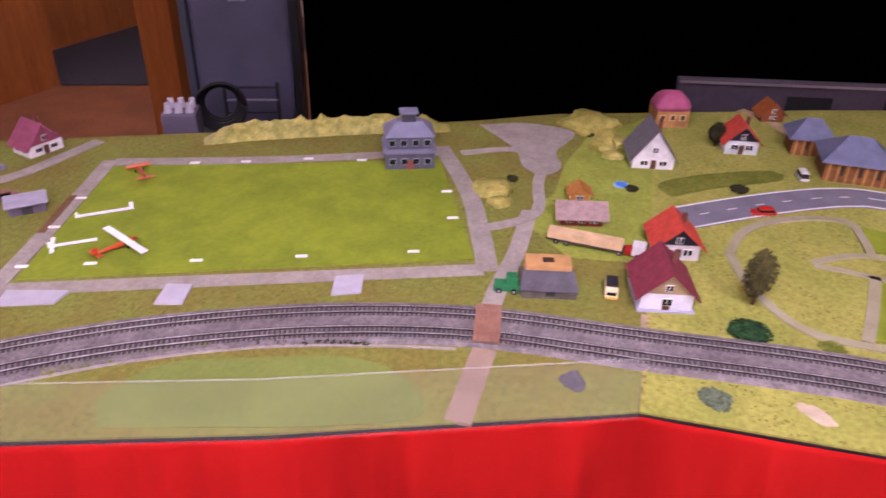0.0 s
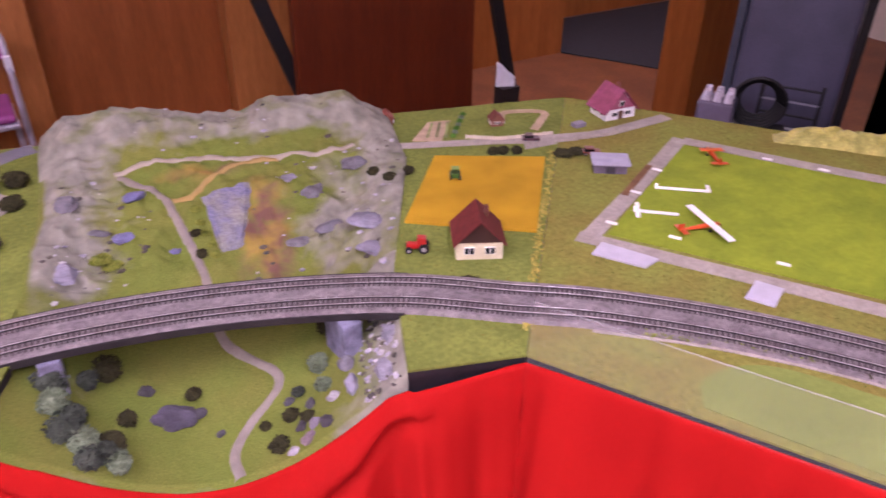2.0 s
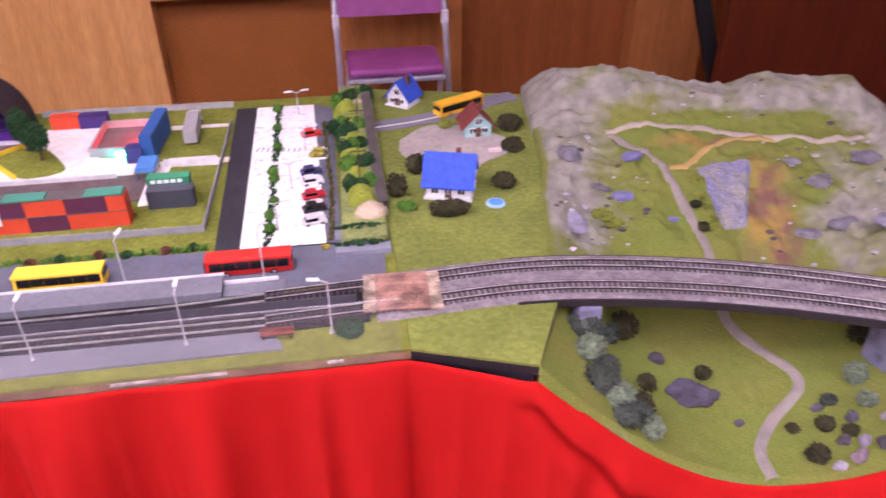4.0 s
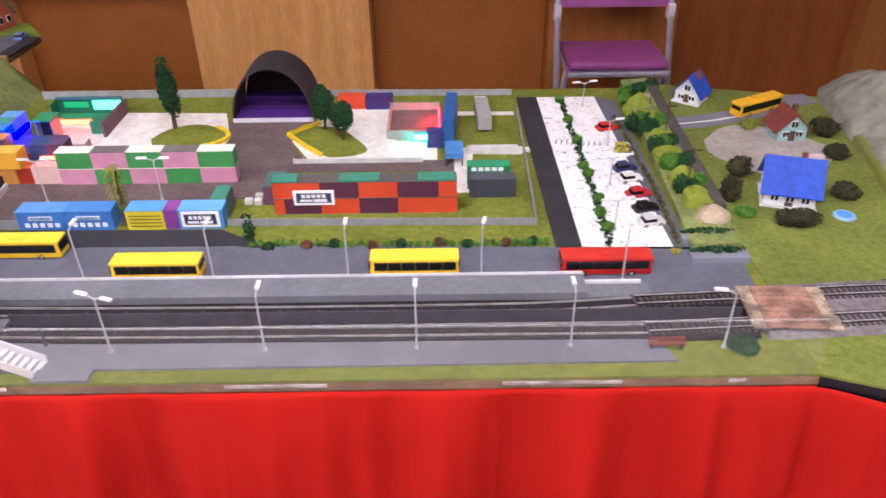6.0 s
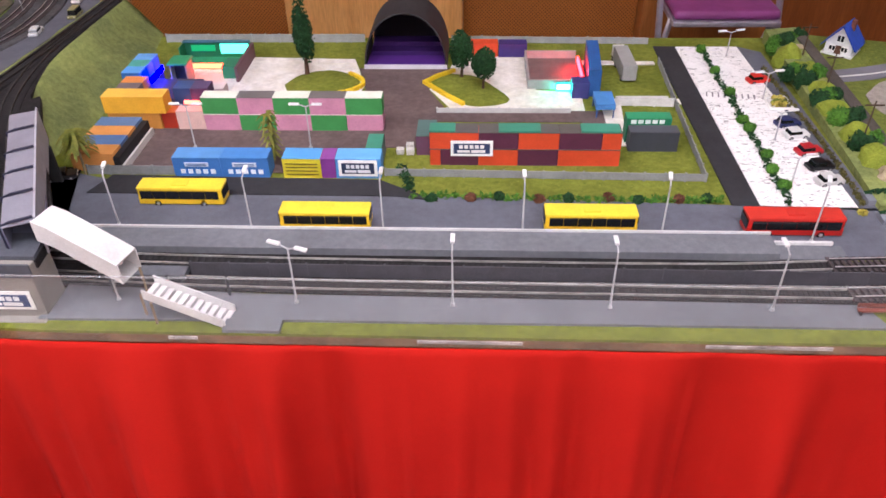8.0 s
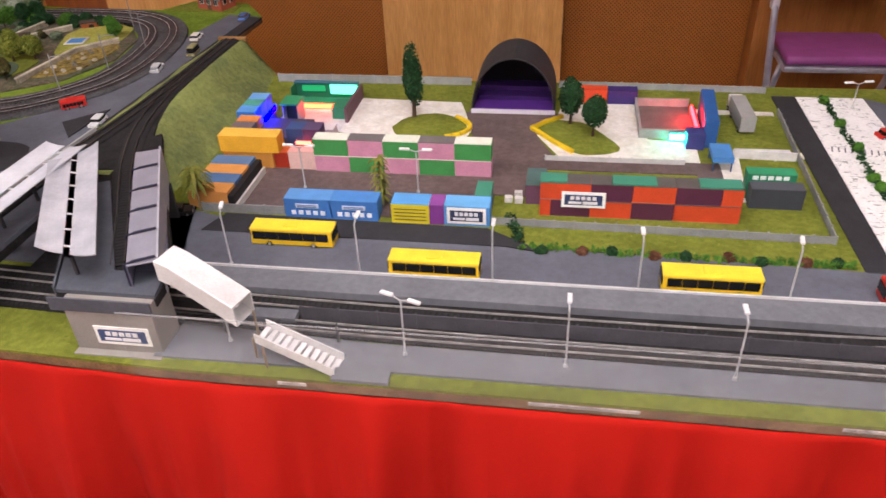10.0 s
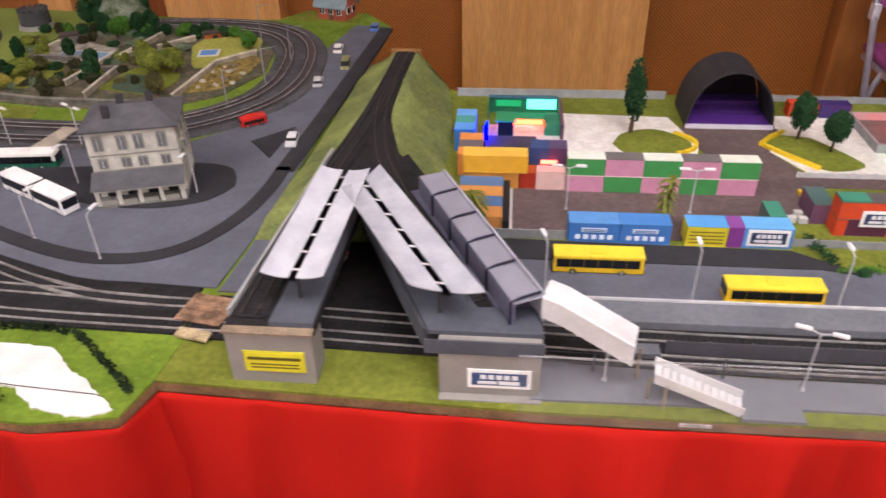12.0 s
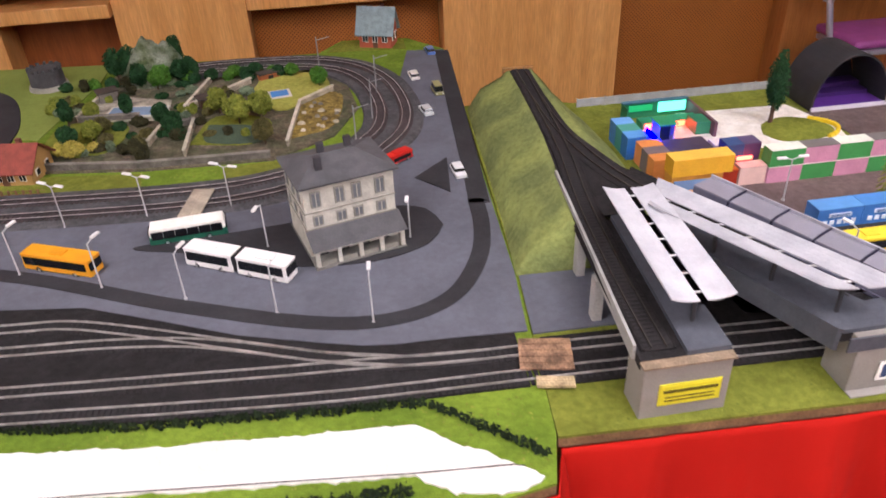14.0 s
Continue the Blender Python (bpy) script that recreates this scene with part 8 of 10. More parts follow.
def valley():
    path = mat("valley_path", "8d857c", 0.95, "7d766e", 30, 0.12, 600, 0.3)
    drape("path_valley", VALLEY_PATH_LOW, 0.020, path, "pale footpath winding down the valley", "path")
    drape("path_pass", VALLEY_PATH_TOP, 0.016, mat("path_sand", "a39a8c", 0.95, "938a7c", 30, 0.12, 600, 0.3), "pale gravel footpath over the pass", "path")
    drape("path_fork", VALLEY_PATH_FORK, 0.016, mat("path_ochre", "ad8f52", 0.95, "9c8450", 30, 0.12, 600, 0.3), "ochre footpath fork below the pass", "path")
    for u, v, r, h, c, f, rot, s in VALLEY_ROCKS:
        rock_at(u, v, r, h, c, "grey-violet rock set in the valley side" if c in ("8a8896", "807d92") else "dark weathered rock in the valley", f, rot, s)
    for u, v, r, h, lf in VALLEY_BUSHES:
        p = canyon_point(u, v)
        bush(p.x, p.y, r, h, lf, p.z - 0.002, "grey-green bush on the valley floor" if lf in ("leaf_grey", "leaf_slate") else "dark bush in the valley", seed=int(u * 100))
    rng = random.Random(31)
    for cols, lab, n in ((("b4b0b0", "8d8a9c"), "pale and lavender stones strewn on the valley flanks", 130), (("4a4846", "5c5648"), "dark stones strewn on the valley flanks", 110)):
        bm = bmesh.new()
        for k in range(n):
            sidew = rng.random()
            u = (0.03 + 0.25 * rng.random()) if sidew < 0.4 else (0.55 + 0.43 * rng.random() if sidew < 0.85 else 0.2 + 0.6 * rng.random())
            v = 0.30 + 0.42 * rng.random() if sidew < 0.85 else 0.72 + 0.25 * rng.random()
            if rng.random() < 0.45:
                u, v = 0.88 + 0.11 * rng.random(), 0.22 * rng.random()
            p = canyon_point(u, v)
            r = 0.0022 + 0.0045 * rng.random() ** 2
            made = bmesh.ops.create_icosphere(bm, subdivisions=1, radius=r)
            q = Vector((rng.random() * 9, rng.random() * 9, 0))
            for w in made["verts"]:
                f = 1 + 0.5 * noise.noise(w.co * 300 + q)
                w.co = p + Vector((w.co.x * f * 1.5, w.co.y * f, w.co.z * f * 0.7))
        tagged(part("stones", bm, mat("stone_" + cols[0], cols[0], 0.9, cols[1], 60, 0.2, 400, 0.3, island=0.25)), lab, "stones", kind="stuff")
    # smooth plaster face beside the path
    bm = bmesh.new()
    rows = []
    for j in range(13):
        s = j / 12
        ua, ub, vv = 0.395 + 0.075 * s, 0.545 - 0.010 * s, 0.60 - 0.15 * s
        row = []
        for i in range(9):
            p = canyon_point(ua + (ub - ua) * i / 8, vv + 0.012 * i / 8)
            inner = min(i, 8 - i, j, 12 - j)
            row.append(bm.verts.new(p + Vector((0, -0.002, 0.006 if inner > 0 else -0.003))))
        rows.append(row)
    for r0, r1 in zip(rows, rows[1:]):
        for i in range(8):
            bm.faces.new((r0[i], r0[i + 1], r1[i + 1], r1[i]))
    bmesh.ops.recalc_face_normals(bm, faces=bm.faces[:])
    tagged(part("rock", bm, mat("plaster_lavender", "70708c", 0.9, "86867e", 22, 0.25, 300, 0.5), smooth=False), "lavender-grey plaster rock face beside the footpath", "rock")
    for u, v in ((0.395, 0.55), (0.41, 0.525), (0.425, 0.50), (0.445, 0.475), (0.46, 0.45)):
        p = canyon_point(u, v)
        bush(p.x, p.y, 0.009, 0.010, "leaf_olive", p.z - 0.002, "dark olive grass clump beside the footpath", seed=int(v * 500))
    # bridge
    b = thing("railway_bridge", "dark edged railway bridge deck over the valley on grey piers", "bridge")
    seg = [p for p in smooth_line(MAIN, 0.015) if -0.47 < p.x < 0.17]
    part("girder", ribbon(bmesh.new(), seg, -0.055, 0.055, T - 0.010, T - 0.0032), plain("2c2a2c", 0.7, 0.1), b, "dark bridge girder")
    for s in (-0.0555, 0.0555):
        part("edge_rail", ribbon(bmesh.new(), seg, s - 0.0015, s + 0.0015, T - 0.008, T + 0.003), plain("2a2628", 0.7, 0.15), b)
    for (x, y) in ((-0.352, 1.43), (0.060, 1.292)):
        z = surface(x, y)
        part("pier", boxed(x - 0.016, x + 0.016, y - 0.04, y + 0.04, min(z, T - 0.09) - 0.02, T - 0.0095, bevel=0.004), plain("82829a", 0.9, 0.25), b, "rough lavender-grey pier")


VALLEY_PATH_LOW = [(0.56, 0.0), (0.54, 0.05), (0.58, 0.11), (0.65, 0.17), (0.64, 0.215), (0.56, 0.26), (0.49, 0.30), (0.45, 0.38), (0.395, 0.47), (0.34, 0.55), (0.32, 0.585), (0.27, 0.65), (0.20, 0.715)]
VALLEY_PATH_TOP = [(0.19, 0.725), (0.30, 0.745), (0.41, 0.745), (0.54, 0.725), (0.66, 0.705), (0.76, 0.69), (0.86, 0.71)]
VALLEY_PATH_FORK = [(0.33, 0.59), (0.38, 0.605), (0.46, 0.66), (0.55, 0.695), (0.63, 0.70)]
VALLEY_ROCKS = [(0.235, 0.605, 0.022, 0.012, "6c6c92", 0.6, 20, 1), (0.215, 0.515, 0.022, 0.009, "75759a", 0.7, 0, 2), (0.15, 0.53, 0.022, 0.007, "6d6c72", 0.45, -25, 3), (0.345, 0.48, 0.012, 0.006, "75759a", 0.6, 0, 5), (0.72, 0.56, 0.026, 0.012, "77757c", 0.7, 30, 6), (0.64, 0.60, 0.022, 0.010, "8a8896", 0.6, 10, 7), (0.78, 0.47, 0.030, 0.010, "77757c", 0.5, 20, 8), (0.90, 0.43, 0.030, 0.012, "8a8896", 1.2, 40, 11), (0.69, 0.45, 0.024, 0.008, "77757c", 0.6, -10, 12), (0.93, 0.36, 0.024, 0.010, "8a8896", 1.3, 30, 13), (0.84, 0.62, 0.030, 0.012, "77757c", 0.8, 20, 14), (0.08, 0.42, 0.022, 0.010, "8a8896", 1.5, 0, 15), (0.07, 0.60, 0.022, 0.012, "77757c", 1.4, 0, 16), (0.375, 0.14, 0.036, 0.026, "54505e", 0.5, -18, 9), (0.44, 0.15, 0.012, 0.010, "55535c", 0.7, 0, 17), (0.74, 0.02, 0.014, 0.010, "8a7880", 0.7, 30, 10), (0.70, 0.01, 0.010, 0.008, "b0aab4", 0.7, 0, 18), (0.86, 0.07, 0.012, 0.012, "8a8896", 1.8, -20, 19), (0.85, 0.13, 0.014, 0.016, "77757c", 1.2, 10, 20), (0.95, 0.05, 0.016, 0.010, "8f8d98", 1.6, -30, 21), (0.97, 0.12, 0.014, 0.010, "8f8d98", 1.6, -20, 22), (0.72, 0.055, 0.010, 0.010, "4e4a50", 0.8, 10, 23), (0.755, 0.045, 0.011, 0.009, "8a8290", 0.7, 40, 24), (0.79, 0.03, 0.012, 0.010, "4e4a50", 0.9, 0, 25), (0.745, 0.095, 0.010, 0.012, "55535c", 0.8, 60, 26), (0.81, 0.075, 0.012, 0.011, "a8a4a8", 0.7, -30, 27), (0.685, 0.13, 0.009, 0.008, "55535c", 0.8, 0, 28), (0.30, 0.20, 0.012, 0.012, "4e4c50", 0.9, 0, 29), (0.50, 0.10, 0.008, 0.006, "55535c", 0.8, 20, 30)]
VALLEY_BUSHES = [(0.105, 0.155, 0.025, 0.042, "leaf_slate"), (0.12, 0.115, 0.024, 0.038, "leaf_grey"), (0.165, 0.10, 0.022, 0.036, "leaf_slate"), (0.15, 0.066, 0.025, 0.036, "leaf_slate"), (0.195, 0.052, 0.024, 0.034, "leaf_grey"), (0.24, 0.042, 0.021, 0.032, "leaf_slate"), (0.21, 0.022, 0.021, 0.030, "leaf_slate"), (0.275, 0.028, 0.020, 0.030, "leaf_grey"), (0.25, 0.070, 0.021, 0.030, "leaf_brown"), (0.21, 0.22, 0.022, 0.046, "leaf_brown"), (0.42, 0.19, 0.014, 0.014, "leaf_brown"), (0.40, 0.50, 0.010, 0.012, "leaf_brown"), (0.42, 0.455, 0.010, 0.014, "leaf_brown"), (0.69, 0.09, 0.014, 0.018, "leaf_brown"), (0.66, 0.035, 0.016, 0.020, "leaf_brown"), (0.77, 0.17, 0.018, 0.028, "leaf_grey"), (0.78, 0.12, 0.014, 0.02, "leaf_grey"), (0.16, 0.47, 0.020, 0.008, "leaf_olive"), (0.19, 0.46, 0.020, 0.008, "leaf_olive"), (0.80, 0.25, 0.02, 0.03, "leaf_brown"), (0.27, 0.13, 0.015, 0.026, "leaf_brown"), (0.17, 0.19, 0.016, 0.032, "leaf_slate"), (0.71, 0.14, 0.011, 0.014, "leaf_slate"), (0.735, 0.07, 0.011, 0.016, "leaf_brown"), (0.62, 0.09, 0.009, 0.010, "leaf_brown")]
valley()


# ==== farm ====
def farm():
    patch("field_crop", [(0.462, 1.685), (0.668, 1.560), (0.462, 1.318), (0.270, 1.470)], mat("straw", "c69a1e", 0.95, "ae861c", 9, 0.14, 500, 0.8, spec=0.1, dist=0.003), h=0.006, label="thick golden yellow straw field", category="field")
    house(0.322, 1.297, -27, 0.080, 0.074, 0.033, 0.074, "d9cfae", "6e2a26", "cream farmhouse with a steep dark red roof", wins=2, gable="3d241c", over=0.006, upper=0, door=False)
    t = thing("tractor", "small red farm tractor with black wheels", "tractor", pose(0.245, 1.375, T, 0, 0, 150))
    part("body", boxed(-0.010, 0.020, -0.006, 0.006, 0.007, 0.016, bevel=0.0015), plain("b0241c", 0.4), t)
    part("cabin", boxed(-0.014, 0.002, -0.008, 0.008, 0.014, 0.028, bevel=0.0015), plain("a8281e", 0.4), t)
    for sx, r in ((-0.010, 0.009), (0.016, 0.006)):
        for sy in (-0.010, 0.010):
            wheel(t, sx, sy, r, 0.005)
    t = thing("tractor", "small green harvester standing on the straw field", "tractor", pose(0.443, 1.570, T + 0.006, 0, 0, 60))
    part("body", boxed(-0.012, 0.014, -0.008, 0.008, 0.005, 0.014, bevel=0.0012), plain("3f6a2a", 0.5), t)
    part("cabin", boxed(-0.008, 0.004, -0.007, 0.007, 0.013, 0.024, bevel=0.0012), plain("2c4426", 0.4), t)
    part("roof", boxed(-0.009, 0.005, -0.008, 0.008, 0.0235, 0.0255), plain("7a9a4c", 0.5), t)
    for sx in (-0.008, 0.010):
        for sy in (-0.009, 0.009):
            wheel(t, sx, sy, 0.006, 0.004)
    gp = M["gravel_path"]
    strip("path_farm", [(0.425, 1.775), (0.52, 1.735), (0.615, 1.695), (0.72, 1.645), (0.80, 1.615)], 0.030, gp, label="pale gravel lane behind the field", category="path")
    patch("path_junction", [(0.66, 1.62), (0.74, 1.61), (0.76, 1.66), (0.70, 1.69)], gp, label="widened gravel lane", category="path", z=T + 0.0012)
    strip("path_lane", [(0.72, 1.65), (0.86, 1.605), (0.98, 1.60), (1.075, 1.60)], 0.034, gp, label="grey gravel lane to the white house", category="path", z=T + 0.0008)
    fence([(0.577, 1.738), (0.64, 1.690), (0.70, 1.672), (0.765, 1.655)], 0.009, "low white garden fence along the lane", col="d2c6b0", spacing=0.02)
    # allotments behind the lane
    for x, y, c in ((0.455, 1.895, "8a4a3c"), (0.680, 1.760, "7a4438")):
        house(x, y, -20, 0.030, 0.026, 0.016, 0.030, "8a5a48", c, "tiny red-brown garden hut", wins=1, chimney=False, over=0.003, upper=0, door=False)
    sand = plain("b9a184", 0.9, 0.15)
    patch("garden_sand", [(0.462, 1.785), (0.548, 1.861), (0.600, 1.845), (0.520, 1.752)], sand, label="sandy allotment plot", category="garden bed", z=T + 0.001)
    for k in range(3):
        strip("garden_bed", [(0.500 + 0.020 * k, 1.782 - 0.008 * k), (0.553 + 0.018 * k, 1.850 - 0.006 * k)], 0.006, plain("8c9a5c" if k != 1 else "6f7a48", 0.9, 0.2), label="narrow planted allotment bed", category="garden bed", h=0.0035)
    for k in range(7):
        s = k / 6
        bush(0.556 + 0.09 * s, 1.760 + 0.10 * s, 0.006, 0.007, ("leaf_mid", "leaf_grey")[k % 2], T, "small leafy vegetable plant in a row", seed=k + 7)
    strip("path_allotment", [(0.700, 1.775), (0.745, 1.822), (0.830, 1.778), (0.790, 1.735), (0.745, 1.70)], 0.020, sand, label="sandy allotment path", category="path")
    car(0.700, 1.655, -30, "4a3038", "dark maroon car on the gravel lane", length=0.04)
    for x, y, r in ((0.311, 1.678, 0.013), (0.327, 1.640, 0.016), (0.376, 1.648, 0.012), (0.585, 1.640, 0.014), (0.606, 1.632, 0.016), (0.632, 1.616, 0.014)):
        bush(x, y, r, 0.016, "leaf_brown", label="dark low bush at the field edge")
    hedge([(0.245, 1.27), (0.285, 1.25)], 0.01, 0.006, "leaf_brown", "dark low hedge before the farmhouse")
    # pale ground seam to the airfield board
    hedge([(0.28, 1.10), (0.45, 1.30), (0.60, 1.46), (0.70, 1.58)], 0.02, 0.004, "leaf_yellow", "dry yellow grass tufts along the board seam", dens=3000)


farm()


# ==== airfield ====
def airfield():
    gp = M["gravel_path"]
    patch("runway_lawn", [(0.985, 1.458), (1.375, 0.825), (1.010, 0.572), (0.572, 1.248)], M["grass_lawn"], h=0.002, label="bright green mown landing field", category="ground")
    strip("path_rear", [(1.005, 1.478), (1.20, 1.155), (1.43, 0.835)], 0.036, gp, label="pale grey gravel path round the landing field", category="path")
    strip("path_front", [(0.52, 1.272), (0.73, 0.945), (0.985, 0.545)], 0.036, gp, label="pale grey gravel path round the landing field", category="path")
    strip("path_left", [(0.53, 1.255), (0.75, 1.36), (1.005, 1.488)], 0.034, gp, label="pale grey gravel path round the landing field", category="path", z=T + 0.0006)
    strip("path_right", [(1.45, 0.86), (1.26, 0.70), (1.10, 0.60), (0.985, 0.535)], 0.040, gp, label="pale grey gravel path round the landing field", category="path", z=T + 0.0006)
    strip("path_brown", [(0.70, 1.345), (0.84, 1.418)], 0.014, plain("7d5a3c", 0.9, 0.15), label="brown trodden earth path", category="path", z=T + 0.002)
    patch("path_apron", [(1.63, 0.835), (1.70, 0.73), (1.70, 0.60), (1.56, 0.60), (1.48, 0.56), (1.42, 0.58), (1.44, 0.64), (1.53, 0.70)], gp, smooth=True, label="wide pale gravel junction", category="path")
    strip("path_loop", [(1.44, 0.80), (1.52, 0.70), (1.50, 0.62)], 0.026, gp, label="pale gravel loop path", category="path", z=T + 0.0004)
    strip("path_loop_low", [(1.11, 0.62), (1.20, 0.545), (1.27, 0.54), (1.36, 0.575), (1.46, 0.60)], 0.026, gp, label="pale gravel loop path", category="path", z=T + 0.0008)
    strip("path_crossing", [(1.24, 0.55), (1.08, 0.515), (0.93, 0.495), (0.84, 0.475)], 0.034, gp, label="pale gravel lane to the level crossing", category="path")
    strip("path_crossing_front", [(0.775, 0.450), (0.69, 0.435), (0.612, 0.420)], 0.038, mat("lane_brown", "a08a78", 0.95, "8f7a68", 20, 0.12, 700, 0.3), label="brown gravel lane before the tracks", category="path")
    d = thing("level_crossing", "reddish planked level crossing over both tracks", "crossing", pose(0.827, 0.468, T + 0.0105, 0, 0, 20))
    for k in range(5):
        part("plank", boxed(-0.050, 0.050, -0.021 + k * 0.0086, -0.0130 + k * 0.0086, 0, 0.0026), M["crossing"], d)
    patch("lawn_front", [(0.38, 0.845), (0.425, 0.885), (0.52, 0.86), (0.60, 0.74), (0.66, 0.625), (0.66, 0.53), (0.60, 0.47), (0.52, 0.58), (0.45, 0.71)], M["grass_pale"], smooth=True, label="pale smooth lawn before the tracks", category="ground")
    for pts in ([(0.626, 0.985), (0.648, 0.944), (0.700, 0.968), (0.680, 1.008)], [(0.786, 0.741), (0.816, 0.700), (0.866, 0.725), (0.838, 0.766)], [(0.50, 1.21), (0.55, 1.13), (0.588, 1.137), (0.54, 1.23)]):
        ob = part("concrete_slab", prism(bmesh.new(), pts, T - 0.001, T + 0.004), plain("b9b7c4", 0.7, 0.06))
        tagged(ob, "pale lilac-grey slab beside the gravel path", "slab", "concrete slabs")
    # white runway marks
    for x, y in ((0.602, 1.273), (0.666, 1.175), (0.763, 1.017), (0.865, 0.858), (0.978, 0.684), (1.234, 0.739), (1.132, 0.676), (1.087, 1.311), (1.148, 1.214), (1.231, 1.098), (1.285, 0.985), (0.839, 1.394), (0.728, 1.341)):
        tagged(part("marker", boxed(-0.0035, 0.0035, -0.011, 0.011, 0, 0.003, pose(x, y, T + 0.0015, 0, 0, 32), bevel=0.0006), plain("f0f0ee", 0.6)), "small white field marker", "marker", "field markers")

    def plane(x, y, rot, wing, body, label, span=0.13, name="aeroplane"):
        t = thing(name, label, "aeroplane", pose(x, y, T + 0.002, 0, 0, rot))
        bm = bmesh.new()
        prof = [(-0.050, 0.0015), (-0.03, 0.003), (0.0, 0.005), (0.022, 0.005), (0.034, 0.003)]
        rings = [[bm.verts.new((px, r * math.cos(a), 0.010 + r * math.sin(a))) for a in [2 * math.pi * i / 10 for i in range(10)]] for px, r in prof]
        for r0, r1 in zip(rings, rings[1:]):
            for i in range(10):
                bm.faces.new((r0[i], r0[(i + 1) % 10], r1[(i + 1) % 10], r1[i]))
        bm.faces.new(rings[0][::-1])
        bm.faces.new(rings[-1])
        part("fuselage", bm, plain(body, 0.4), t, smooth=True)
        part("wing", boxed(0.006, 0.020, -span / 2, span / 2, 0.0145, 0.0168, bevel=0.0008), plain(wing, 0.4), t)
        part("tailplane", boxed(-0.050, -0.040, -0.018, 0.018, 0.010, 0.0115), plain(body, 0.4), t)
        bm = bmesh.new()
        prism(bm, [(-0.052, -0.0006), (-0.040, -0.0006), (-0.040, 0.0006), (-0.052, 0.0006)], 0.010, 0.022)
        part("fin", bm, plain(body, 0.4), t)
        part("propeller", boxed(0.034, 0.0352, -0.008, 0.008, 0.0092, 0.0108), plain("3a2c24", 0.5), t)
        for sy in (-0.008, 0.008):
            part("wheel", cyl(bmesh.new(), (0.012, sy - 0.001, 0.003), (0.012, sy + 0.001, 0.003), 0.003, n=10), TYRE, t)
        return t
    plane(0.728, 1.168, -14, "f2f2f2", "c8501e", "white-winged orange model aeroplane on the field", 0.136)
    plane(0.985, 1.375, 60, "d86018", "c8501e", "small orange model aeroplane on the field", 0.05)
    for (x, y, r, L) in ((0.815, 1.300, -40, 0.11), (0.700, 1.258, -42, 0.085)):
        t = thing("glider", "slim white model glider lying on the grass", "glider", pose(x, y, T + 0.002, 0, 0, r))
        part("fuselage", boxed(-L / 2, L / 2, -0.003, 0.003, 0.001, 0.005, bevel=0.001), plain("f2f2f0", 0.4), t)
        part("wing", boxed(-L / 2 + 0.004, -L / 2 + 0.012, -0.03, 0.03, 0.004, 0.0055, bevel=0.0005) if L < 0.1 else boxed(L / 2 - 0.008, L / 2, -0.002, 0.024, 0.004, 0.0055, bevel=0.0005), plain("f2f2f0", 0.4), t)
        part("fin", boxed(-L / 2, -L / 2 + 0.006, -0.0006, 0.0006, 0.004, 0.012), plain("f2f2f0", 0.4), t)
    # stepped grey hall
    t = thing("hangar_house", "grey stepped airfield house with two dark window rows", "house", pose(1.297, 0.863, T, 0, 0, -57.5))
    g1, g2 = plain("5a5c6a", 0.8, 0.1), plain("80829a", 0.8, 0.08)
    part("ground_floor", boxed(-0.056, 0.056, 0, 0.085, 0, 0.042), g1, t)
    part("ledge", boxed(-0.061, 0.061, -0.006, 0.090, 0.042, 0.047), g2, t)
    part("upper_floor", boxed(-0.050, 0.050, 0.010, 0.082, 0.047, 0.078), g1, t)
    b = bmesh.new()
    lo = [b.verts.new(p) for p in ((-0.058, 0.002, 0.078), (0.058, 0.002, 0.078), (0.058, 0.09, 0.078), (-0.058, 0.09, 0.078))]
    hi = [b.verts.new(p) for p in ((-0.030, 0.035, 0.104), (0.030, 0.035, 0.104), (0.030, 0.06, 0.104), (-0.030, 0.06, 0.104))]
    b.faces.new(lo[::-1])
    b.faces.new(hi)
    for i in range(4):
        b.faces.new((lo[i], lo[(i + 1) % 4], hi[(i + 1) % 4], hi[i]))
    part("roof", b, g2, t)
    part("cupola", boxed(-0.016, 0.016, 0.034, 0.060, 0.100, 0.122), plain("3c3c46", 0.7), t, "dark glazed cupola")
    part("cupola_roof", boxed(-0.021, 0.021, 0.028, 0.066, 0.122, 0.127, bevel=0.002), g2, t)
    for zz in (0.021, 0.062):
        for k in range(4):
            cx = -0.040 + k * 0.0266
            y0 = 0 if zz < 0.04 else 0.010
            f = part("window", boxed(cx - 0.008, cx + 0.008, y0 - 0.0016, y0 + 0.0004, zz - 0.007, zz + 0.008), plain("8f90a0", 0.7), t)
            part("pane", boxed(cx - 0.0065, cx + 0.0065, y0 - 0.0024, y0 - 0.0012, zz - 0.0055, zz + 0.0065), plain("22232a", 0.25), f)
    part("door", boxed(-0.008, 0.008, -0.0022, 0.0004, 0.001, 0.024), plain("8a4a44", 0.6), t)
    # rocky foil ridge at the rear
    pts = [(1.20, 1.385), (1.28, 1.30), (1.38, 1.175), (1.48, 1.04), (1.57, 0.895)]
    line = smooth_line(pts, 0.012)
    ns = normals(line)
    bm = bmesh.new()
    rows = []
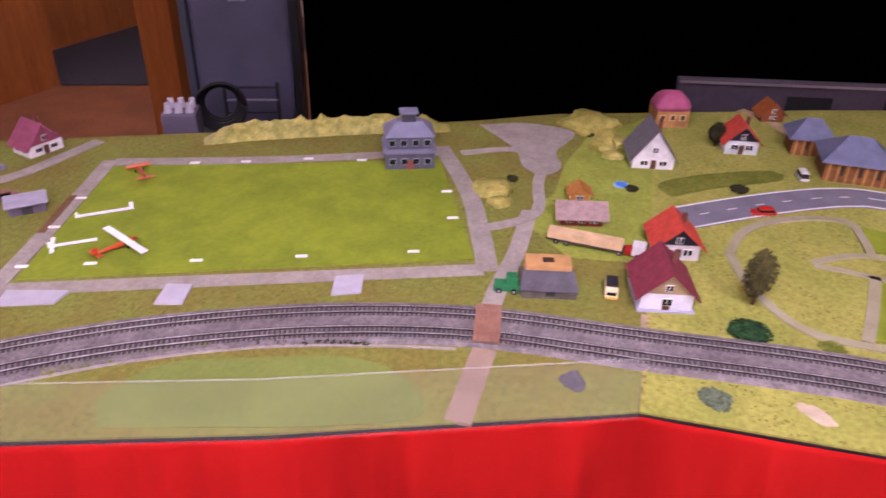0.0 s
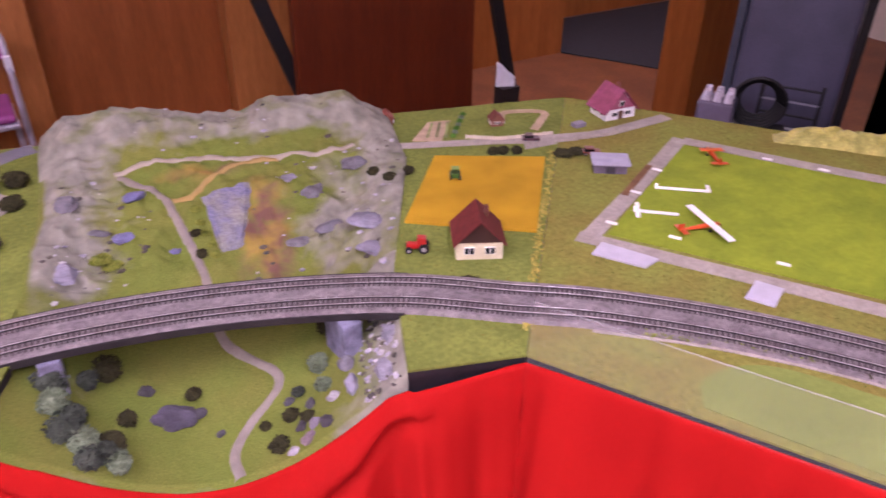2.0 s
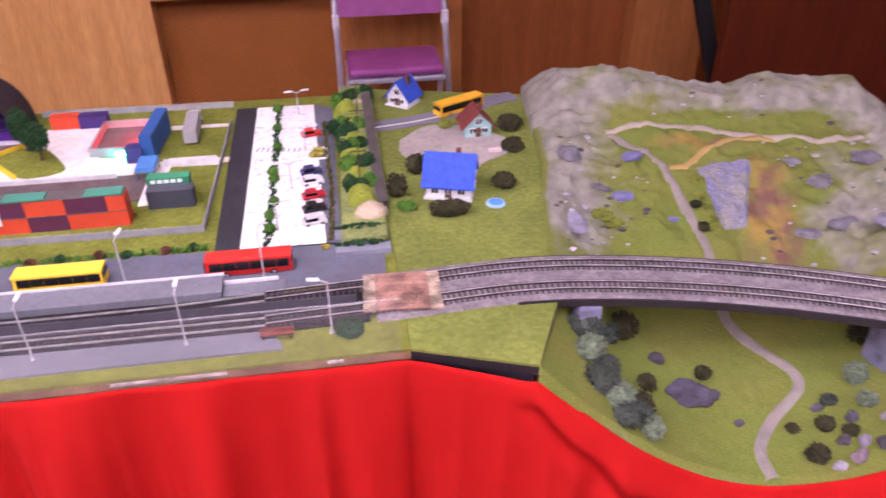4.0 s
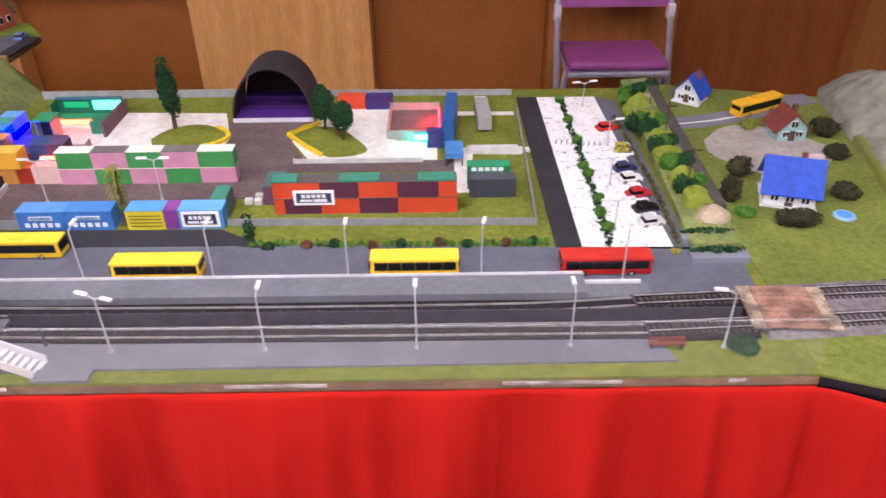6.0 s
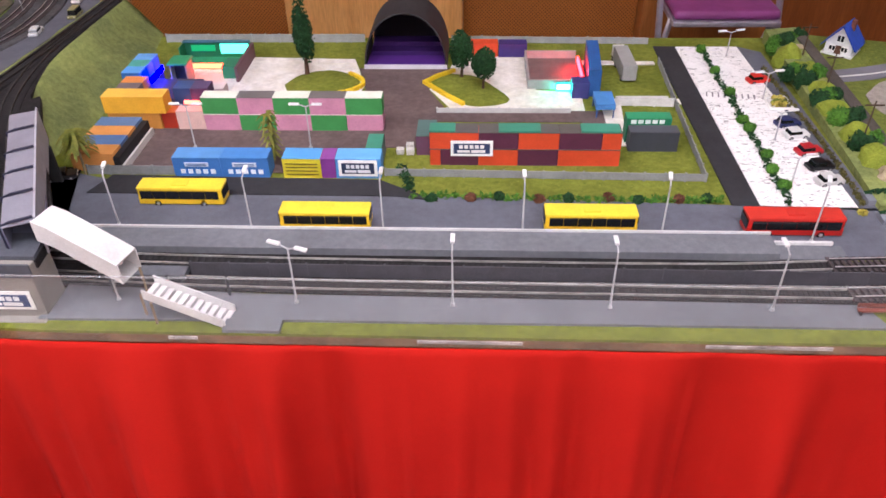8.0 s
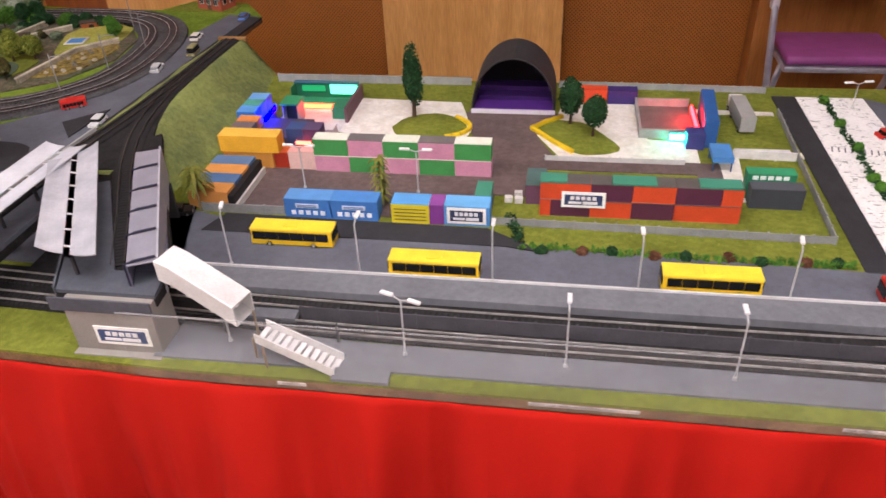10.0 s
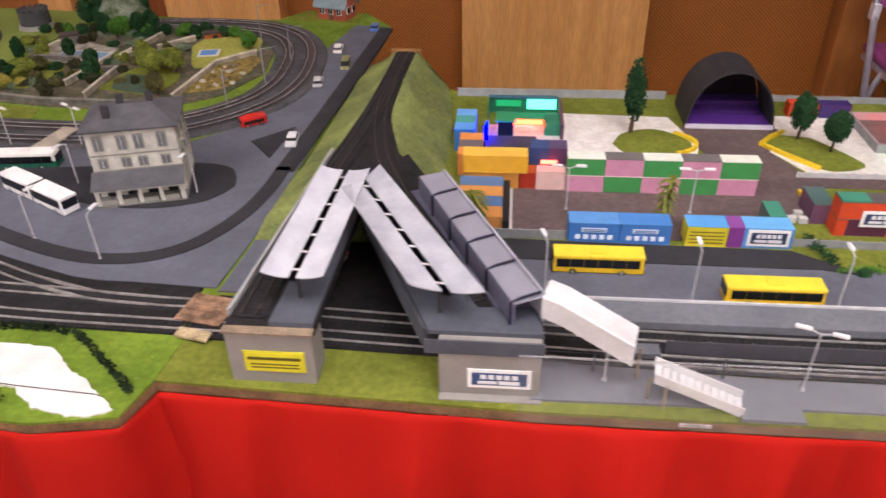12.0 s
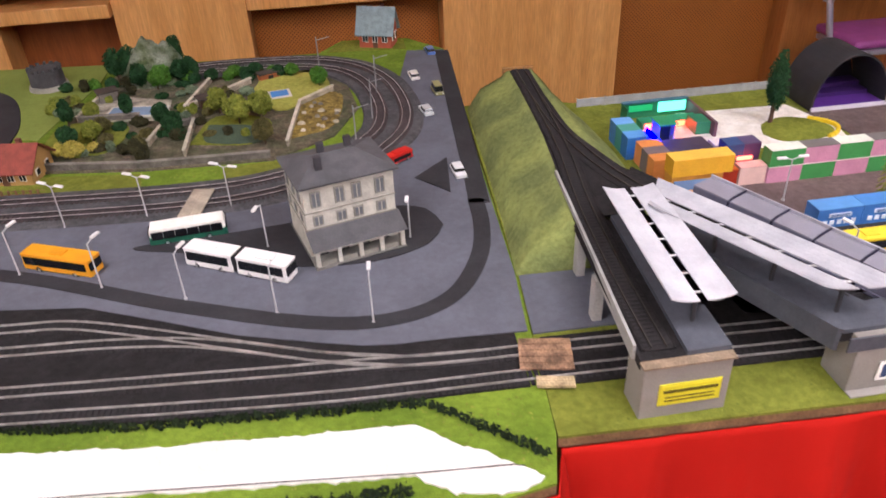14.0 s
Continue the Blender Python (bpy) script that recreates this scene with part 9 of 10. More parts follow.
    for i, (p, n) in enumerate(zip(line, ns)):
        e = min(1, i / 6, (len(line) - 1 - i) / 6)
        row = []
        for k, (s, hh) in enumerate(((-0.030, 0), (-0.022, 0.6), (-0.008, 0.95), (0.008, 1.0), (0.022, 0.65), (0.032, 0))):
            j = noise.noise(Vector((i * 0.45, k * 1.7, 2))) * 0.5 + noise.noise(Vector((i * 1.1, k * 3.7, 5))) * 0.35
            q = p + n * s
            row.append(bm.verts.new((q.x + 0.004 * j, q.y + 0.004 * j, T + max(0.0, hh * e * 0.036 * (1 + 0.9 * j)) - (0.001 if hh == 0 else 0))))
        rows.append(row)
    for r, q in zip(rows, rows[1:]):
        for k in range(5):
            bm.faces.new((r[k], r[k + 1], q[k + 1], q[k]))
    bmesh.ops.recalc_face_normals(bm, faces=bm.faces[:])
    ob = part("rock_ridge", bm, M["foil_rock"])
    tagged(ob, "crumpled golden-green rock ridge behind the landing field", "rocks")
    for x, y, r, h in ((1.295, 0.655, 0.045, 0.022), (1.245, 0.622, 0.03, 0.014), (1.64, 0.51, 0.035, 0.03), (1.60, 0.47, 0.025, 0.018), (1.775, 0.575, 0.080, 0.034), (1.69, 0.50, 0.05, 0.026)):
        boulder(x, y, T - 0.002, r, h, M["foil_rock"], "crumpled golden-green rock in the grass", int(x * 100), "rock")
    for x, y in ((1.36, 0.635), (1.70, 0.555), (1.44, 0.385)):
        bush(x, y, 0.014, 0.01, "leaf_brown", label="small dark bush in the grass")
    # shed and cars in the corner
    t = thing("shed", "low shed with a lilac-grey flat roof", "shed", pose(0.757, 1.453, T, 0, 0, -35))
    part("wall", boxed(-0.034, 0.034, -0.024, 0.024, 0, 0.020), plain("6a6070", 0.8, 0.1), t)
    part("roof", boxed(-0.040, 0.040, -0.030, 0.030, 0.020, 0.024, bevel=0.001), plain("a8a6b8", 0.7, 0.08), t)
    part("door", boxed(-0.010, 0.010, -0.0252, -0.0235, 0, 0.015), plain("3c3640", 0.6), t)
    car(0.772, 1.530, -30, "7a3c2c", "dark red-brown car beside the shed", length=0.042)
    bush(0.715, 1.555, 0.022, 0.012, "leaf_brown", label="dark brown scrub beside the shed")
    bush(0.745, 1.548, 0.02, 0.012, "leaf_brown", label="dark brown scrub beside the shed")
    house(0.968, 1.650, -6, 0.084, 0.066, 0.026, 0.072, "e6e6ea", "9a5068", "white cottage with a rose-red roof", wins=2, gable="9a5068")
    slab("trailer", 0.835, 0.865, 1.655, 1.675, T, T + 0.010, plain("8a8494", 0.7), "small grey trailer beside the cottage", "trailer")
    # yard by the crossing
    t = thing("loader", "green shunting tractor beside the crossing", "tractor", pose(0.943, 0.482, T, 0, 0, 110))
    part("body", boxed(-0.022, 0.022, -0.010, 0.010, 0.004, 0.018, bevel=0.0015), plain("1d7a4a", 0.45), t)
    part("cabin", boxed(-0.018, 0.002, -0.009, 0.009, 0.017, 0.034, bevel=0.0015), plain("1d7a4a", 0.45), t)
    part("window", boxed(-0.0186, -0.0174, -0.007, 0.007, 0.022, 0.031), GLASS, t)
    for sx in (-0.013, 0.013):
        for sy in (-0.010, 0.010):
            wheel(t, sx, sy, 0.0055)
    t = thing("workshop", "grey stone workshop with a tan upper block", "house", pose(0.953, 0.408, T, 0, 0, -66))
    part("wall", boxed(-0.048, 0.048, 0, 0.072, 0, 0.020), plain("6c6660", 0.9, 0.15), t)
    b = bmesh.new()
    vs = [b.verts.new(p) for p in ((-0.051, -0.005, 0.018), (0.051, -0.005, 0.018), (0.044, 0.034, 0.036), (-0.044, 0.034, 0.036))]
    f = b.faces.new(vs)
    bmesh.ops.solidify(b, geom=[f], thickness=0.003)
    part("front_roof", b, plain("84818a", 0.85, 0.12), t, "grey sloping front roof")
    part("upper_block", boxed(-0.040, 0.040, 0.034, 0.074, 0.018, 0.046, bevel=0.001), plain("c99a62", 0.85, 0.12), t, "tan upper block")
    part("hatch", boxed(-0.010, 0.010, 0.046, 0.060, 0.0455, 0.0475), plain("3c2418", 0.8), t)
    part("window", boxed(-0.006, 0.010, -0.001, 0.0005, 0.006, 0.015), plain("2a2a2c", 0.3), t)
    t = thing("van", "cream and black camper van seen from behind", "van", pose(1.022, 0.318, T, 0, 0, 15))
    part("body", boxed(-0.026, 0.020, -0.011, 0.011, 0.004, 0.020, bevel=0.002), plain("efe2b8", 0.35), t)
    part("roof", boxed(-0.012, 0.022, -0.0105, 0.0105, 0.020, 0.023, bevel=0.001), plain("2c2c30", 0.5), t)
    part("rear_window", boxed(-0.0268, -0.0255, -0.008, 0.008, 0.012, 0.018), GLASS, t)
    part("bumper", boxed(-0.028, -0.026, -0.011, 0.011, 0.005, 0.008), plain("d8a84a", 0.4), t)
    for sx in (-0.016, 0.012):
        for sy in (-0.010, 0.010):
            wheel(t, sx, sy, 0.0045)
    t = thing("timber_lorry", "white-cabbed lorry with a trailer stacked with pale planks", "truck", pose(1.158, 0.385, T, 0, 0, -84))
    part("trailer_bed", boxed(-0.095, 0.055, -0.013, 0.013, 0.008, 0.011), plain("3a3030", 0.7), t)
    for r in range(3):
        for k in range(4):
            part("plank", boxed(-0.093, 0.050, -0.0125 + k * 0.0064, -0.0068 + k * 0.0064, 0.0112 + r * 0.0052, 0.0158 + r * 0.0052), plain("e0bf94", 0.8, 0.12), t)
    part("cab", boxed(0.068, 0.092, -0.012, 0.012, 0.005, 0.028, bevel=0.002), plain("dedcdc", 0.4), t)
    part("fuel_tank", boxed(0.055, 0.068, -0.010, 0.010, 0.005, 0.016), plain("b02a20", 0.5), t)
    part("windscreen", boxed(0.0915, 0.0928, -0.010, 0.010, 0.015, 0.025), GLASS, t)
    for sx in (-0.075, -0.055, 0.045, 0.08):
        for sy in (-0.011, 0.011):
            wheel(t, sx, sy, 0.0052)
    house(1.228, 0.435, -66, 0.082, 0.06, 0.024, 0.040, "7c2c26", "a58c88", "dark red timber shed with a pale grey roof", along="width", wins=3, over=0.012, chimney=False)
    house(1.330, 0.470, -66, 0.040, 0.03, 0.020, 0.034, "c98a3c", "b87a34", "small orange hut in the grass", wins=1, chimney=False, upper=0)
    t = thing("pond", "tiny bright blue plastic pond on the grass", "pond", pose(1.454, 0.412, T))
    part("rim", cyl(bmesh.new(), (0, 0, 0), (0, 0, 0.003), 0.018, 0.016, 20), plain("8ab4e0", 0.4), t)
    part("water", cyl(bmesh.new(), (0, 0, 0.002), (0, 0, 0.0036), 0.013, 0.013, 20), plain("5a96e4", 0.1), t)
    boulder(0.768, 0.305, T - 0.001, 0.022, 0.006, plain("5c5a62", 0.9, 0.15), "flat dark stone in the grass", 3, "rock", 0.8, 20)
    hedge([(0.60, 0.80), (0.66, 0.70), (0.70, 0.62)], 0.012, 0.008, "leaf_brown", "dry brown tufts along the track bed", dens=5000)
    hedge([(0.42, 1.0), (0.52, 0.9), (0.58, 0.83)], 0.012, 0.008, "leaf_olive", "olive grass tufts along the track bed", dens=5000)
    strip("track_verge", [(0.36, 1.045), (0.49, 0.92), (0.61, 0.77), (0.70, 0.61), (0.755, 0.49)], 0.005, M["gravel_path"], label="pale sandy verge of the track bed", category="verge", h=0.002)


def foil():
    m = mat("foil_rock", "b8ae58", 0.38, "8c8c3c", 40, 0.2, 260, 0.8, spec=0.5, dist=0.004)
    return m


M["foil_rock"] = foil()
airfield()


# ==== village ====
def village():
    rd = [(1.36, 0.262), (1.46, 0.165), (1.555, 0.063), (1.625, -0.03), (1.655, -0.124), (1.66, -0.4), (1.62, -0.9)]
    strip("road_village", rd, 0.092, mat("asphalt_village", "7a7884", 0.85, "6e6c78", 20, 0.08, 800, 0.2), label="grey model road with white edge lines", category="road", h=0.002)
    line = smooth_line(rd, 0.02)
    for o in (-0.043, 0.043):
        bm = ribbon(bmesh.new(), line, o - 0.002, o + 0.002, T + 0.001, T + 0.0028)
        structure(part("road_line", bm, plain("e8e8ea", 0.7)), "white painted edge line", "road marking")
    for i in range(2, len(line) - 2, 3):
        bm = ribbon(bmesh.new(), line[i:i + 2], -0.001, 0.001, T + 0.001, T + 0.0028)
        structure(part("road_dash", bm, plain("dcdce0", 0.7)), "white painted centre dash", "road marking")
    car(1.460, 0.112, 118, "b8281e", "red car on the village road", length=0.052)
    gp = M["gravel_path"]
    for pts, w in (([(1.259, 0.152), (1.351, 0.141), (1.422, 0.102), (1.486, 0.025), (1.505, -0.049), (1.433, -0.081), (1.369, -0.096)], 0.018), ([(1.259, 0.152), (1.171, 0.110), (1.092, 0.046), (1.061, -0.008), (1.062, -0.067), (1.078, -0.16)], 0.018), ([(1.300, 0.008), (1.357, -0.052), (1.382, -0.111), (1.39, -0.25)], 0.016), ([(1.291, 0.003), (1.297, -0.054), (1.296, -0.16)], 0.016), ([(1.30, -0.10), (1.182, -0.096), (1.078, -0.088)], 0.020)):
        strip("path_ring", pts, w, mat("path_trodden", "a49f84", 0.95, "97916f", 20, 0.1, 700, 0.3), label="pale trodden path in the meadow", category="path", z=T + 0.0003 * len(pts))
    for pts in ([(1.36, -0.118), (1.31, -0.118), (1.31, -0.30), (1.37, -0.30)], [(1.285, -0.112), (1.09, -0.10), (1.10, -0.35), (1.28, -0.35)], [(1.50, -0.075), (1.40, -0.098), (1.41, -0.30), (1.50, -0.30)]):
        patch("ground_lawn", pts, M["grass_lawn"], h=0.001, label="fresh green lawn between the paths", category="ground")
    strip("path_door", [(0.985, 0.249), (0.925, 0.236)], 0.012, plain("b9a184", 0.9, 0.15), label="sandy path before the maroon house", category="path")
    # maroon house in front, orange-roofed house behind it
    house(1.012, 0.222, -67, 0.088, 0.092, 0.034, 0.076, "d9d9e4", "8a3444", "white house with a steep maroon roof", wins=1, gable="a8926e", base="a9aabf", over=0.010)
    house(1.188, 0.238, -67, 0.080, 0.078, 0.032, 0.068, "c9c4c6", "cf4a36", "pale house with an orange-red roof and dark gable", wins=2, gable="20202e", over=0.010)
    house(1.575, 0.370, -67, 0.096, 0.10, 0.028, 0.094, "dfdfe0", "77767c", "white house with a steep grey roof", wins=2, gable="dcdcde", over=0.008)
    house(1.767, 0.198, -70, 0.078, 0.070, 0.034, 0.074, "c4cbd0", "d4503e", "pale house with a light red roof and dark gable", wins=2, gable="1c1c2a", over=0.010)
    # round-roofed house
    t = thing("house", "tan brick house with a domed rose-pink roof", "house", pose(1.865, 0.385, T, 0, 0, -62) @ Matrix.Scale(0.9, 4))
    part("wall", boxed(-0.048, 0.048, 0, 0.08, 0, 0.052), plain("c08a52", 0.85, 0.2), t)
    for k in range(3):
        f = part("window", boxed(-0.040 + 0.03 * k, -0.022 + 0.03 * k, -0.0016, 0.0004, 0.020, 0.038), plain("d9b98a", 0.7), t)
        part("pane", boxed(-0.037 + 0.03 * k, -0.025 + 0.03 * k, -0.0022, -0.001, 0.022, 0.036), plain("4a2c20", 0.3), f)
    b = bmesh.new()
    rings = []
    for s, zz in ((1.12, 0.050), (1.08, 0.062), (0.92, 0.078), (0.62, 0.092), (0.2, 0.098)):
        rings.append([b.verts.new((s * 0.048 * max(-1, min(1, 1.25 * math.cos(a))), 0.04 + s * 0.04 * max(-1, min(1, 1.25 * math.sin(a))), zz)) for a in [2 * math.pi * i / 24 for i in range(24)]])
    for r0, r1 in zip(rings, rings[1:]):
        for i in range(24):
            b.faces.new((r0[i], r0[(i + 1) % 24], r1[(i + 1) % 24], r1[i]))
    b.faces.new(rings[-1])
    b.faces.new(rings[0][::-1])
    part("roof", b, plain("b0567a", 0.7, 0.1), t, "domed rose-pink roof", smooth=True)
    # timber hall with slate-blue hip roofs
    for x, y, r, w, d, h, rr in ((1.716, -0.056, -80, 0.135, 0.11, 0.050, 0.096), (1.84, 0.045, -76, 0.09, 0.08, 0.045, 0.085)):
        t = thing("timber_hall", "brown timber hall with a slate-blue hip roof", "house", pose(x, y, T, 0, 0, r))
        part("wall", boxed(-w / 2, w / 2, 0, d, 0, h), plain("8a5a30", 0.8, 0.2), t)
        n = int(w / 0.017)
        for k in range(n):
            cx = -w / 2 + (k + 0.5) * w / n
            part("timber_post", boxed(cx - 0.002, cx + 0.002, -0.002, 0.0005, 0, h), plain("c08a4a", 0.8, 0.15), t)
            if k % 2:
                part("window", boxed(cx + 0.004, cx + 0.012, -0.001, 0.0006, h * 0.35, h * 0.8), plain("2c2018", 0.4), t)
        b = bmesh.new()
        o = 0.012
        lo = [b.verts.new(p) for p in ((-w / 2 - o, -o, h - 0.002), (w / 2 + o, -o, h - 0.002), (w / 2 + o, d + o, h - 0.002), (-w / 2 - o, d + o, h - 0.002))]
        hi = [b.verts.new(p) for p in ((-w * 0.18, d / 2, rr), (w * 0.18, d / 2, rr))]
        b.faces.new(lo[::-1])
        for f in ((lo[0], lo[1], hi[1], hi[0]), (lo[1], lo[2], hi[1]), (lo[2], lo[3], hi[0], hi[1]), (lo[3], lo[0], hi[0])):
            b.faces.new(f)
        part("roof", b, plain("6a708a", 0.75, 0.1), t, "slate-blue hip roof")
    car(1.690, 0.052, 20, "d8dcd8", "white van beside the timber hall", length=0.044, tall=True)
    house(2.04, 0.15, -60, 0.06, 0.05, 0.022, 0.05, "8a4a28", "9a5426", "small brown hut behind the houses", wins=1, chimney=False)
    strip("path_hill", [(2.095, 0.239), (2.042, 0.159), (1.93, 0.079)], 0.03, plain("b8a27c", 0.9, 0.15), label="sandy path behind the houses", category="path")
    patch("ground_yardgreen", [(1.20, 0.56), (1.34, 0.53), (1.50, 0.56), (1.72, 0.56), (1.84, 0.48), (1.94, 0.447), (1.70, 0.396), (1.40, 0.334), (1.15, 0.284), (1.10, 0.42)], mat("grass_fresh", "9daa46", 0.95, "8c983e", 10, 0.14, 700, 0.6, spec=0.1, dist=0.002, mid=0.12), h=0.0008, smooth=False, label="fresh yellow-green grass round the houses", category="ground")
    patch("ground_scrub", [(1.45, 0.30), (1.56, 0.20), (1.66, 0.09), (1.70, 0.12), (1.60, 0.26), (1.50, 0.34)], M["grass_park"], smooth=True, label="dark olive scrub strip above the road", category="ground")
    tree(1.105, 0.092, 0.115, 0.026, "leaf_moss", label="dark olive broad tree in the meadow", stem=0.14)
    tree(1.79, 0.262, 0.062, 0.022, "leaf_brown", label="dark tree beside the red-roofed house", stem=0.1)
    bush(1.010, 0.087, 0.034, 0.016, "leaf_dark", label="flat dark green bush near the tracks")
    bush(1.549, 0.172, 0.02, 0.014, "leaf_brown", label="dark bush above the road")
    bush(1.032, -0.037, 0.02, 0.008, "leaf_olive", label="low olive bush near the tracks")
    bush(0.823, 0.110, 0.024, 0.006, "leaf_grey", label="flat grey-green plant in the grass")
    boulder(0.86, -0.02, T - 0.001, 0.03, 0.004, plain("c4b49a", 0.9, 0.1), "flat pale sand patch stone in the grass", 5, "rock", 0.5, 60)
    hedge([(0.985, 0.245), (0.90, 0.225), (0.76, 0.20)], 0.006, 0.003, "leaf_yellow", "thin dry grass along the board seam", dens=3000)
    # display bench behind the village
    t = thing("display_bench", "dark grey-violet bench with a pale metal edge", "bench", pose(2.275, 0.425, 0, 0, 0, -67))
    part("panel", boxed(-0.02, 1.7, 0, 0.02, 0.50, 0.818), plain("463e48", 0.4, 0.1), t)
    part("top", boxed(-0.02, 1.7, -0.012, 0.03, 0.818, 0.828, bevel=0.002), plain("6a626c", 0.3, 0.1), t)
    part("edge", boxed(-0.02, 1.7, -0.016, -0.0125, 0.820, 0.827), plain("a8a4aa", 0.3, metal=0.7), t)
    for sx in (0.02, 1.66):
        part("leg", boxed(sx - 0.02, sx + 0.02, 0.021, 0.10, 0, 0.791), plain("2c2830", 0.6), t)
    for k in range(3):
        part("vent", boxed(0.32 + k * 0.3, 0.46 + k * 0.3, -0.003, 0.001, 0.735, 0.785), plain("0c0b0e", 0.8), t)


village()


# ==== hall furniture ====
def arch(x0, x1, r, z_top, z_low, f):
    """Points of an upside-down U with round corners; f maps (x, z) to a point."""
    pts = [f(x0, z_low)]
    for k in range(9):
        a = math.pi - k * math.pi / 16
        pts.append(f(x0 + r + r * math.cos(a), z_top - r + r * math.sin(a)))
    for k in range(9):
        a = math.pi / 2 - k * math.pi / 16
        pts.append(f(x1 - r + r * math.cos(a), z_top - r + r * math.sin(a)))
    pts.append(f(x1, z_low))
    return pts


def folding_chair():
    t = thing("folding_chair", "folding chair with pale steel tubes and magenta padded seat and back", "chair", pose(-0.460, 3.085, 0, 0, 0, 0))
    steel = mat("steel_tube", "c9c6d2", 0.3, "b8b4c2", 40, 0.05, 300, 0.0, metal=0.6)
    pad = mat("magenta_vinyl", "984a88", 0.5, "8c427c", 20, 0.06, 400, 0.1)
    W = 0.192
    back = lambda x, z: (x, 0.13 + 0.22 * (z - 0.52) if z > 0.52 else 0.13 - 0.45 * (0.52 - z), z)
    part("back_frame", tube(bmesh.new(), arch(-W, W, 0.09, 0.850, 0.01, back), 0.011), steel, t, smooth=True)
    rear = lambda x, z: (x, 0.05 + 0.55 * (0.54 - z), z)
    for s in (-1, 1):
        part("rear_leg", tube(bmesh.new(), [rear(s * (W - 0.028), 0.54), rear(s * (W - 0.028), 0.24), rear(s * (W - 0.028), 0.01)], 0.010), steel, t, smooth=True)
        part("hinge", boxed(s * W - 0.012, s * W + 0.012, 0.145, 0.180, 0.675, 0.725, bevel=0.004), plain("dad8de", 0.4), t)
    for z, f in ((0.16, back), (0.14, rear)):
        x = W if f is back else W - 0.028
        part("stretcher", tube(bmesh.new(), [f(-x, z), f(x, z)], 0.007), steel, t, smooth=True)
    bm = bmesh.new()
    box(bm, -W + 0.026, W - 0.026, 0.0, 0.24, 0.548, 0.578, bevel=0.013)
    part("seat", bm, pad, t, smooth=True)
    part("seat_rim", boxed(-W + 0.022, W - 0.022, -0.006, 0.22, 0.528, 0.547, bevel=0.006), steel, t)
    bm = bmesh.new()
    n = 14
    rows = []
    for i in range(n + 1):
        for_z = 0.715 + 0.125 * i / n
        half = W - 0.010 if for_z < 0.76 else W - 0.010 - (0.09 - math.sqrt(max(0, 0.09 ** 2 - (for_z - 0.76) ** 2)))
        row = []
        for y in (-0.012, 0.010):
            for s in (-1, 1):
                row.append(bm.verts.new((s * max(0.02, half), back(0, for_z)[1] + y, for_z)))
        rows.append(row)
    for r, q in zip(rows, rows[1:]):
        for a, b in ((0, 1), (1, 3), (3, 2), (2, 0)):
            bm.faces.new((r[a], r[b], q[b], q[a]))
    bm.faces.new((rows[0][0], rows[0][2], rows[0][3], rows[0][1]))
    bm.faces.new((rows[-1][0], rows[-1][1], rows[-1][3], rows[-1][2]))
    bmesh.ops.recalc_face_normals(bm, faces=bm.faces[:])
    part("backrest", bm, pad, t)


folding_chair()


